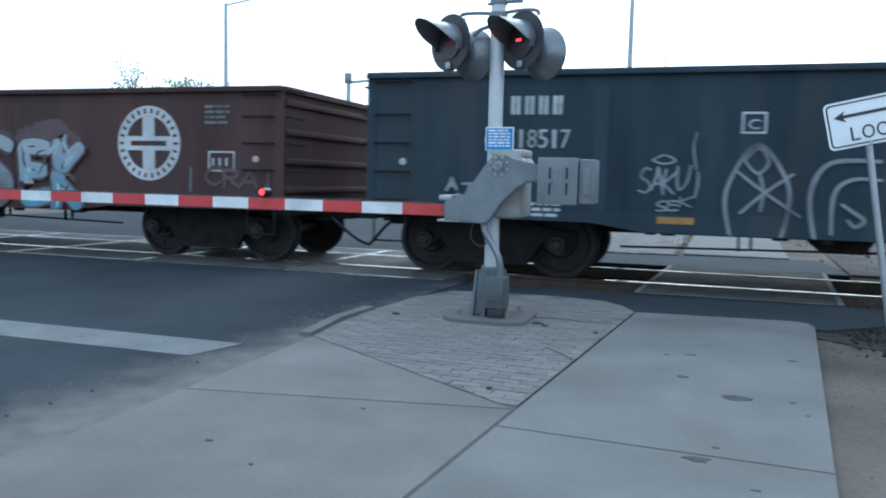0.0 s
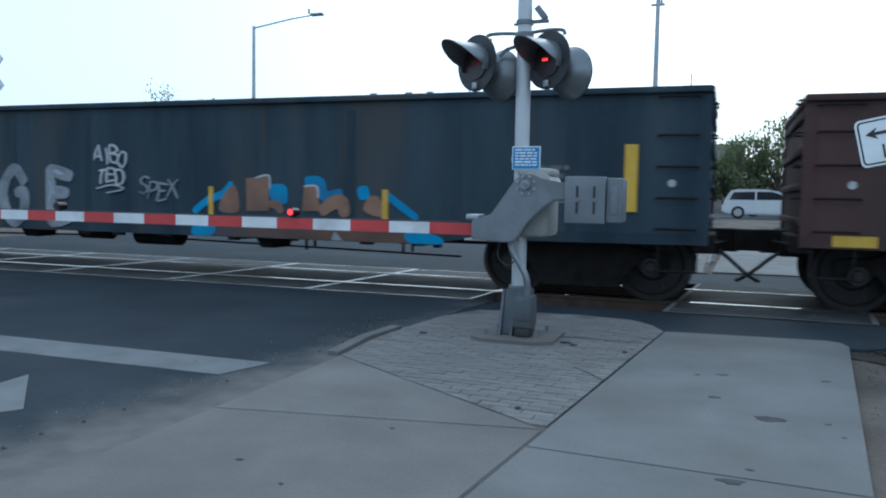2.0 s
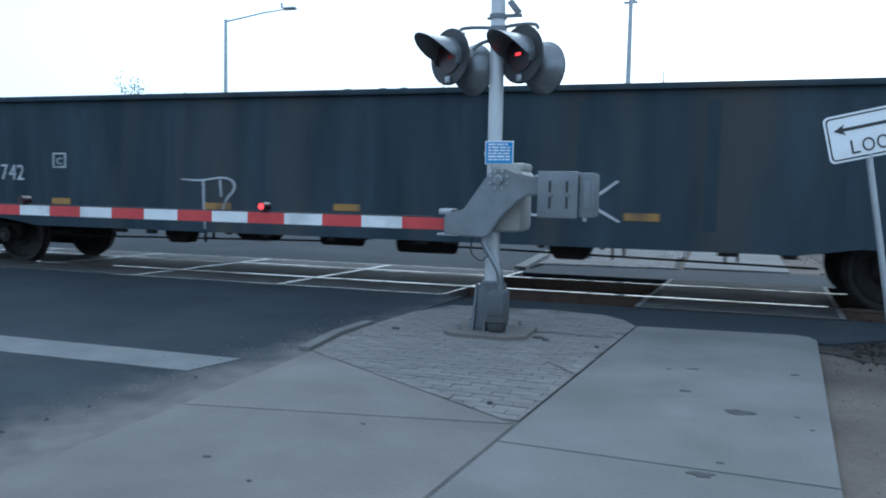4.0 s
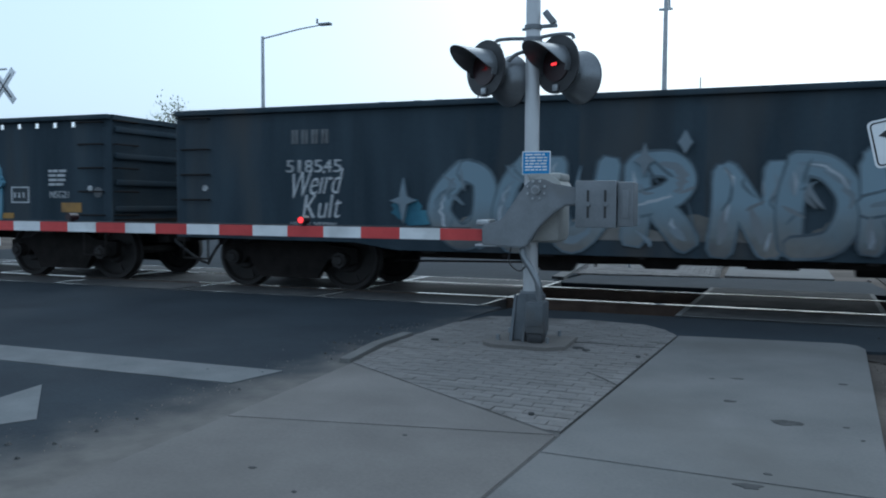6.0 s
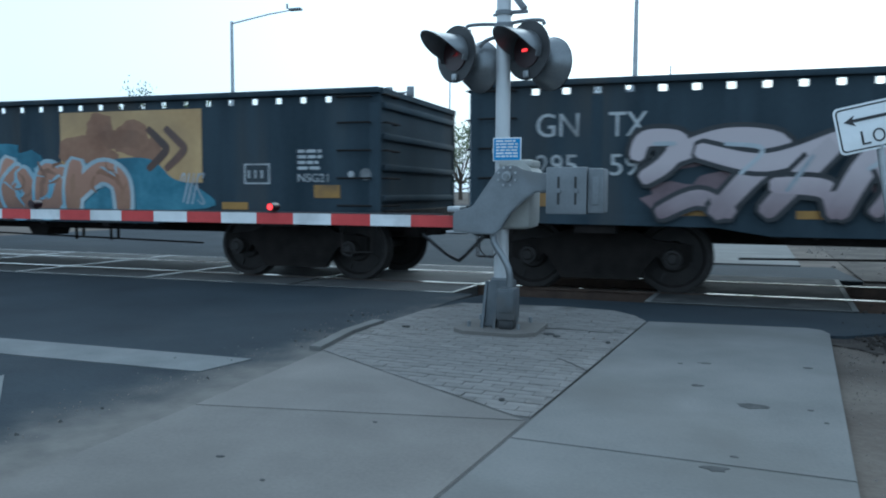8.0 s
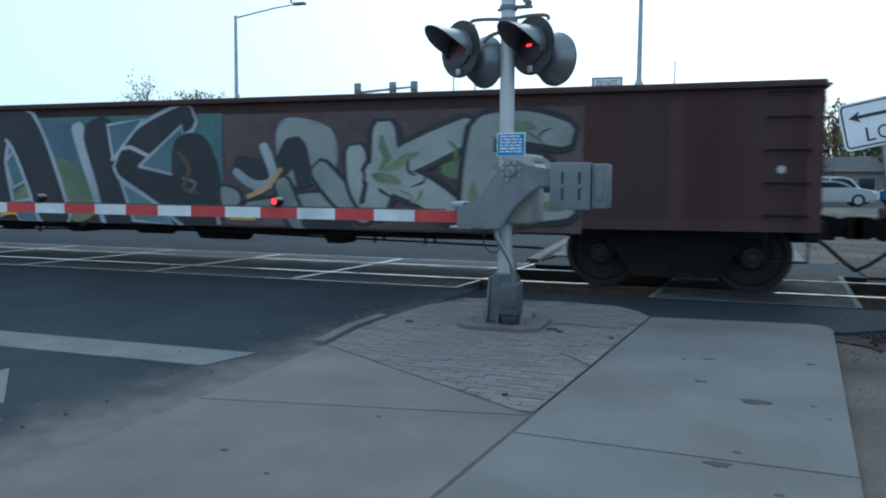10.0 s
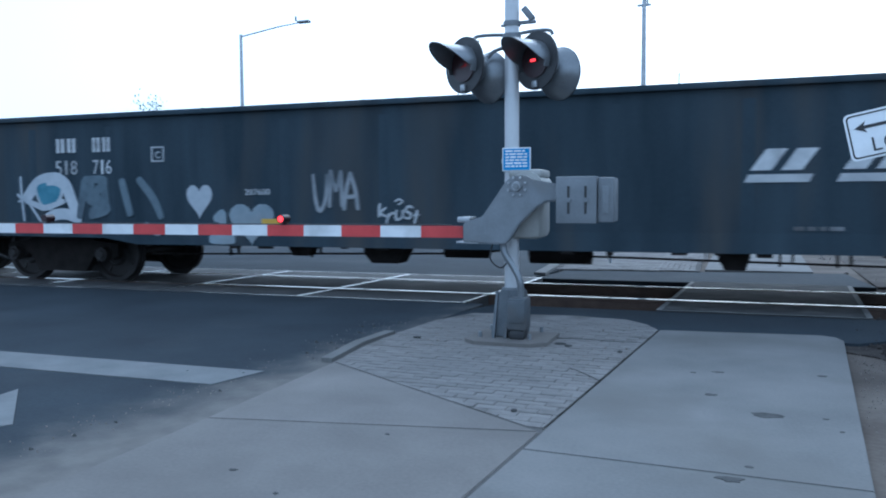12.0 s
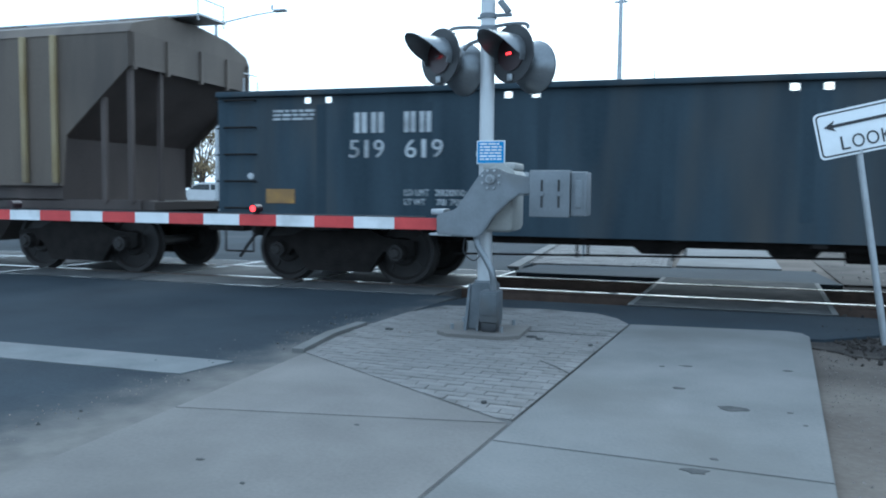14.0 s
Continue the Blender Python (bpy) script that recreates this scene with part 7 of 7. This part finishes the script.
street_lamp(-20.02, 22.0, 0.2, 9.3, 3.75, 0.42, "tall galvanised street lamp with a long arm")
mastpole = thing("utility_pole", pose(-1.42, 25.0, 0.2), "tall steel pole with a thick lower section", "pole")
part("lower_section", tube((0, 0, 0), (0, 0, 5.5), 0.2, 0.17, 14), "galv", mastpole)
part("flange", tube((0, 0, 5.5), (0, 0, 5.8), 0.24, 0.14, 14), "galv", mastpole)
part("shaft", tube((0, 0, 5.8), (0, 0, 12.5), 0.115, 0.08, 14), "galv", mastpole)
for x, z in ((-0.32, 4.6), (0.45, 4.2)):
    head = part("signal_box", box(x - 0.18, x + 0.18, -0.2, 0.0, z, z + 1.0, 0.04), "lamp_shell", mastpole)
    part("signal_arm", box(min(0, x), max(0, x), -0.06, 0.0, z + 0.45, z + 0.55), "galv", mastpole)
part("bracket", box(-0.3, 0.3, -0.05, 0.05, 9.55, 9.65), "galv", mastpole)
part("insulator", tube((0.15, 0, 9.65), (0.15, 0, 10.1), 0.05, seg=8), "galv", mastpole)
thin = thing("thin_pole", pose(-0.13, 30.0, 0.35), "thin grey pole beyond the road", "pole")
part("shaft", tube((0, 0, 0), (0, 0, 7.2), 0.05, 0.035, 10), "galv", thin)
for x in (-11.64, -10.43):
    p = thing("sign_post", pose(x, 30.0, 0.35), "thin grey post beyond the road", "pole", "thin posts beyond the road")
    part("shaft", tube((0, 0, 0), (0, 0, 7.4), 0.045, 0.04, 8), "galv", p)
sig = thing("traffic_signal", pose(-31.2, 60.0, 0.35), "traffic signal on a long mast arm far down the road", "traffic signal")
part("pole", tube((0, 0, 0), (0, 0, 10.9), 0.25, 0.2, 10), "galv", sig)
part("mast_arm", tube((0, 0, 10.0), (6.0, 0, 10.4), 0.14, 0.1, 8), "galv", sig)
for x in (0.0, 3.7, 5.9):
    part("signal_box", box(x - 0.35, x + 0.35, -0.25, 0.0, 9.9, 10.9, 0.05), "lamp_shell", sig)


# ---- parking lot, houses and trees beyond ----
def parked_car(x, y, z, turn, paint, label, length=4.4, height=1.62, bonnet=0.24):
    car = thing("parked_car", pose(x, y, z, 0, 0, turn), label, "car", "parked cars")
    L, H = length / 2, height
    body = [(-L, 0.35), (-L + 0.02, 0.75), (-L + 0.1, 0.95), (L - 1.05, 0.98), (L - 0.15, 0.82), (L, 0.6), (L, 0.3), (L - 0.5, 0.24), (-L + 0.4, 0.24)]
    bm = prism(body, -0.88, 0.88, STAND)
    bmesh.ops.bevel(bm, geom=list(bm.edges), offset=0.05, segments=2, affect="EDGES")
    part("body", bm, paint, car)
    roof = [(-L + 0.12, 0.93), (-L + 0.42, H - 0.08), (-L + 0.8, H), (0.25 - bonnet, H), (0.62, H - 0.12), (L - 1.0, 0.95)]
    bm = prism(roof, -0.76, 0.76, STAND)
    bmesh.ops.bevel(bm, geom=list(bm.edges), offset=0.04, segments=2, affect="EDGES")
    part("cabin", bm, paint, car)
    for s in (-1, 1):
        for pts in ([(-L + 0.38, 1.0), (-L + 0.58, H - 0.16), (-0.62, H - 0.12), (-0.62, 1.0)], [(-0.52, 1.0), (-0.52, H - 0.12), (0.2, H - 0.12), (0.55, H - 0.22), (L - 1.25, 1.02)]):
            part("side_window", prism(pts, 0.75 if s < 0 else -0.775, 0.775 if s < 0 else -0.75, STAND), "glass", car)
        for wx in (-L + 0.82, L - 0.85):
            wheel = part("wheel", tube((wx, s * 0.72, 0.33), (wx, s * 0.9, 0.33), 0.33, seg=20), "tyre", car)
            part("rim", tube((wx, s * 0.895, 0.33), (wx, s * 0.91, 0.33), 0.21, seg=14), "paint_silver", wheel)
    part("headlight", box(L - 0.25, L - 0.02, -0.85, -0.55, 0.66, 0.78, 0.02), "white_sign", car)
    part("rear_lamp", box(-L - 0.005, -L + 0.1, -0.85, -0.6, 0.75, 0.95, 0.02), "red_lens", car)


LOT = far_height(40)
parked_car(3.75, 34.0, LOT, 0, "paint_white", "white sport utility car parked in the lot", 4.5, 1.55)
parked_car(7.9, 36.5, LOT, 0, "paint_silver", "silver car parked in the lot", 4.3, 1.4)
parked_car(4.4, 41.0, LOT, 180, "paint_silver", "silver hatchback parked in the lot", 3.9, 1.45)
parked_car(9.3, 43.5, LOT, 0, "paint_white", "white van parked in the lot", 4.4, 1.7)
parked_car(13.8, 45.0, LOT, 180, "paint_blue", "blue sedan parked in the lot", 4.3, 1.3)
parked_car(18.7, 45.0, LOT, 0, "paint_dark", "dark car parked in the lot", 4.3, 1.4)
parked_car(-1.6, 44.0, LOT, 0, "paint_white", "white car parked in the lot", 4.3, 1.4)
parked_car(-26.2, 30.5, far_height(30.5), 180, "paint_white", "white car parked down the road", 4.2, 1.45)
parked_car(-7.0, 46.0, LOT, 180, "paint_dark", "dark car parked by the building", 4.3, 1.4)
structure("parking_lot", prism([(-12, 31.5), (60, 31.5), (60, 52), (-12, 52)], LOT - 0.3, LOT + 0.004), "asphalt", "grey asphalt parking lot beyond the track", "parking lot")


def house(x, y, w, d, h, roof_h, wall, label, windows=3):
    ob = thing("house", pose(x, y, far_height(y)), label, "building")
    part("wall", box(-w / 2, w / 2, 0, d, 0, h), wall, ob)
    if roof_h > 0.5:
        part("roof", prism([(-w / 2 - 0.4, h), (w / 2 + 0.4, h), (w / 2 - 1.2, h + roof_h), (-w / 2 + 1.2, h + roof_h)], -d - 0.4, 0.4, STAND), "roof", ob)
    else:
        part("parapet", box(-w / 2 - 0.1, w / 2 + 0.1, -0.1, d + 0.1, h, h + roof_h), "roof", ob)
    for i in range(windows):
        cx = -w / 2 + (i + 0.5) * w / windows
        win = part("window", box(cx - 0.7, cx + 0.7, -0.06, 0.02, h * 0.35, h * 0.8), "roof", ob)
        part("pane", box(cx - 0.6, cx + 0.6, -0.08, -0.05, h * 0.38, h * 0.77), "glass", win)


house(11.0, 62, 9, 8, 2.4, 1.2, "wall", "low pale house behind the parking lot")
house(-6.5, 58, 11, 9, 5.6, 0.4, "wall_dark", "dark two-storey building behind the parking lot", 4)
house(-16, 66, 9, 8, 3.0, 1.3, "wall", "low pale house down the road")
house(-1.5, 88, 10, 8, 7.2, 0.4, "wall", "tall pale building down the street", 4)
house(26, 64, 14, 9, 3.0, 1.2, "wall", "low pale house by the trees")


def tree(x, y, h, spread, leaves, material, label, seed, bare=0.0):
    r = random.Random(seed)
    ob = thing("tree", pose(x, y, far_height(y)), label, "tree", "trees beyond the parking lot")
    bm = bmesh.new()
    add_tube(bm, (0, 0, -0.2), (0, 0, h * 0.4), 0.035 * h, 0.022 * h, 8)
    tips = []
    for i in range(18):
        a, k = r.uniform(0, 6.28), r.uniform(0.05, 0.98)
        start = Vector((0, 0, h * (0.12 + 0.2 * r.random())))
        tip = Vector((math.cos(a) * spread * (1.05 - k * 0.6) * r.uniform(0.5, 1), math.sin(a) * spread * (1.05 - k * 0.6) * r.uniform(0.5, 1), h * (0.14 + 0.84 * k)))
        add_tube(bm, start, tip, 0.012 * h, 0.003 * h, 6)
        tips.append(tip)
        for _ in range(3):
            t2 = tip + Vector((r.gauss(0, 1), r.gauss(0, 1), r.uniform(-0.2, 1))) * spread * 0.25
            add_tube(bm, start.lerp(tip, r.uniform(0.5, 0.95)), t2, 0.005 * h, 0.0015 * h, 5)
            tips.append(t2)
    part("trunk", bm, "bark", ob)
    vv, ff = [], []
    for _ in range(leaves):
        c = r.choice(tips) + Vector((r.gauss(0, 1), r.gauss(0, 1), r.gauss(0, 0.8))) * spread * 0.16
        s = 0.09 + 0.12 * r.random()
        q = Euler((r.random() * 6, r.random() * 6, r.random() * 6)).to_matrix()
        b = len(vv)
        for p in ((-s, 0, 0), (0, -s * 0.55, 0.02), (s, 0, 0), (0, s * 0.55, 0.02)):
            vv.append(c + q @ Vector(p))
        ff.append((b, b + 1, b + 2, b + 3))
    me = bpy.data.meshes.new("crown")
    me.from_pydata(vv, [], ff)
    link("crown", me, material, ob, "crown of many small leaves")


for i, (x, y, h, s, n, m) in enumerate(((3.0, 60, 6.3, 3.0, 3000, "leaf"), (5.8, 61, 7.6, 2.6, 2400, "leaf"), (9.2, 61, 7.6, 1.8, 700, "leaf_dry"), (8.6, 66, 5.2, 3.4, 7000, "leaf"), (14.5, 70, 6.0, 3.8, 7000, "leaf"), (0.5, 63, 4.6, 2.2, 4000, "leaf"), (11.8, 64, 8.4, 1.8, 900, "leaf_dry"),
                                         (17.5, 60, 8.0, 3.0, 3000, "leaf_dry"), (-8, 54, 6.0, 2.5, 700, "leaf_dry"), (-57, 62, 12.0, 4.0, 1500, "leaf"), (-52, 62, 11.0, 2.6, 2200, "leaf"), (-47, 64, 10.9, 2.6, 900, "leaf_dry"),
                                         (-24, 72, 7.5, 3.6, 2500, "leaf"), (22, 72, 8.0, 4.2, 3600, "leaf"), (-66, 64, 8.0, 4, 2500, "leaf"), (-40, 50, 8.4, 2.6, 1600, "leaf_dry"), (-2.6, 70, 6.5, 2.2, 900, "leaf_dry"), (-38, 74, 8.0, 4, 2500, "leaf"))):
    tree(x, y, h, s, n, M[m].name, "dense green tree behind the parking lot" if m == "leaf" else "thin half-bare tree behind the parking lot", 100 + i)

# ---- bricks of the patch ----
rb = random.Random(9)
paving = tagged(thing("brick_patch", pose(0, 0, 0), "pale brick paving round the gate mast", "paving"), kind="structure")
BL, BW = 0.2, 0.091
whole = mesh_of("brick", box(-BL / 2 + 0.0015, BL / 2 - 0.0015, -BW / 2 + 0.004, BW / 2 - 0.004, -0.03, 0.0, 0.006))
inside = bent(PATCH)
small = []
turn = radians(-3)
for j in range(-42, 42):
    for i in range(-17, 17):
        cx0, cy0 = (i + (0.5 if j % 2 else 0)) * BL, j * BW
        cx, cy = cx0 * math.cos(turn) - cy0 * math.sin(turn), -4.5 + cx0 * math.sin(turn) + cy0 * math.cos(turn)
        corner = [(cx + a * math.cos(turn) - b * math.sin(turn), cy + a * math.sin(turn) + b * math.cos(turn)) for a, b in ((-BL / 2 + .003, -BW / 2 + .004), (BL / 2 - .003, -BW / 2 + .004), (BL / 2 - .003, BW / 2 - .004), (-BL / 2 + .003, BW / 2 - .004))]
        k = sum(inside(*p) for p in corner)
        dz = 0.001 + 0.004 * rb.random()
        if k == 4:
            if cy < -2.9:
                link("brick", whole, "paver", paving, m=pose(cx, cy, dz, rb.gauss(0, 0.9), rb.gauss(0, 0.5), -3 + rb.gauss(0, 0.6)))
            else:
                small.append((corner, dz))
        elif k:
            cutp = clipped(corner, PATCH)
            if len(cutp) > 2:
                small.append((cutp, dz))
bm = bmesh.new()
for pts, dz in small:
    add_prism(bm, pts, -0.03, dz)
tagged(part("cut_bricks", bm, "paver", paving), kind="stuff")
for line in ([(0.28, -3.93), (0.52, -3.91), (0.8, -3.95), (1.08, -3.94)], [(0.66, -5.18), (0.80, -5.34), (0.93, -5.53)]):      # settled courses
    top = rounded(line, 5)
    edge = [(p.x, p.y - 0.008) for p in top] + [(p.x, p.y + 0.008) for p in reversed(top)]
    part("crack", prism(edge, 0.0, 0.0065), "joint", paving, "dark crack across the bricks")
for k, (x, y, a, b) in enumerate(((-0.9, -4.31, 0.03, 0.022), (0.42, -4.24, 0.05, 0.02), (0.5, -4.32, 0.03, 0.016), (-0.39, -4.37, 0.025, 0.02), (0.56, -6.5, 0.02, 0.012), (0.95, -4.45, 0.02, 0.015))):
    tagged(part("dirt_clod", blob(x, y, a, b, 0.018, 40 + k), "stain"), "dark clod of dirt lying on the bricks", "litter", "clods on the bricks")
vv, ff = [], []
for j in range(62):
    for i in range(16):
        x, y = -1.45 + (i + (0.5 if j % 2 else 0)) * 0.2, 3.4 + j * 0.115
        if not bent(far_patch)(x, y):
            continue
        b = len(vv)
        dz = 0.002 + 0.004 * rb.random()
        for zz in (-0.02, dz):
            vv += [(x - 0.093, y - 0.05, zz), (x + 0.093, y - 0.05, zz), (x + 0.093, y + 0.05, zz), (x - 0.093, y + 0.05, zz)]
        ff += [(b + 4, b + 5, b + 6, b + 7), (b, b + 1, b + 5, b + 4), (b + 1, b + 2, b + 6, b + 5), (b + 2, b + 3, b + 7, b + 6), (b + 3, b, b + 4, b + 7)]
me = bpy.data.meshes.new("far_bricks")
me.from_pydata(vv, [], ff)
tagged(link("far_bricks", me, "paver"), "pale brick paving beyond the track", "paving", kind="stuff")


# ---- what moves ----
def gone(t):
    """How far the train has run at t; it gains a little late in the clip."""
    return SPEED * t + 0.4 * min(max((t - 12.5) / 0.5, 0), 1)


def motions():
    for car, front in CARS:
        walk(car, [(t / 2, pose(front + gone(t / 2), 0, 0)) for t in range(29)])
    for wheel, s in WHEELSETS:
        walk(wheel, [(k / 30, pose(s, 0, RADIUS, 0, math.degrees(gone(k / 30) / RADIUS) % 360, 0)) for k in range(421)])
    for glow, right in GLOWS:   # the two bulbs show in turn, twice a second
        rows, lit = [], None
        for k in range(29):
            now = (k % 2 == 0) == right
            a, b = (0, 178) if now else (178, 0)
            if k:
                rows += [(k / 2 - 0.2667, pose(0, -0.026, 0, 89, 0, 0))]
            rows += [(max(k / 2 - 0.2, 0), pose(0, -0.026, 0, a, 0, 0)), (min(k / 2 + 0.1667, 14), pose(0, -0.026, 0, a, 0, 0))]
        walk(glow, rows[:-1] + [(14.0, rows[-1][1])] if rows[-1][0] < 14 else rows)


motions()
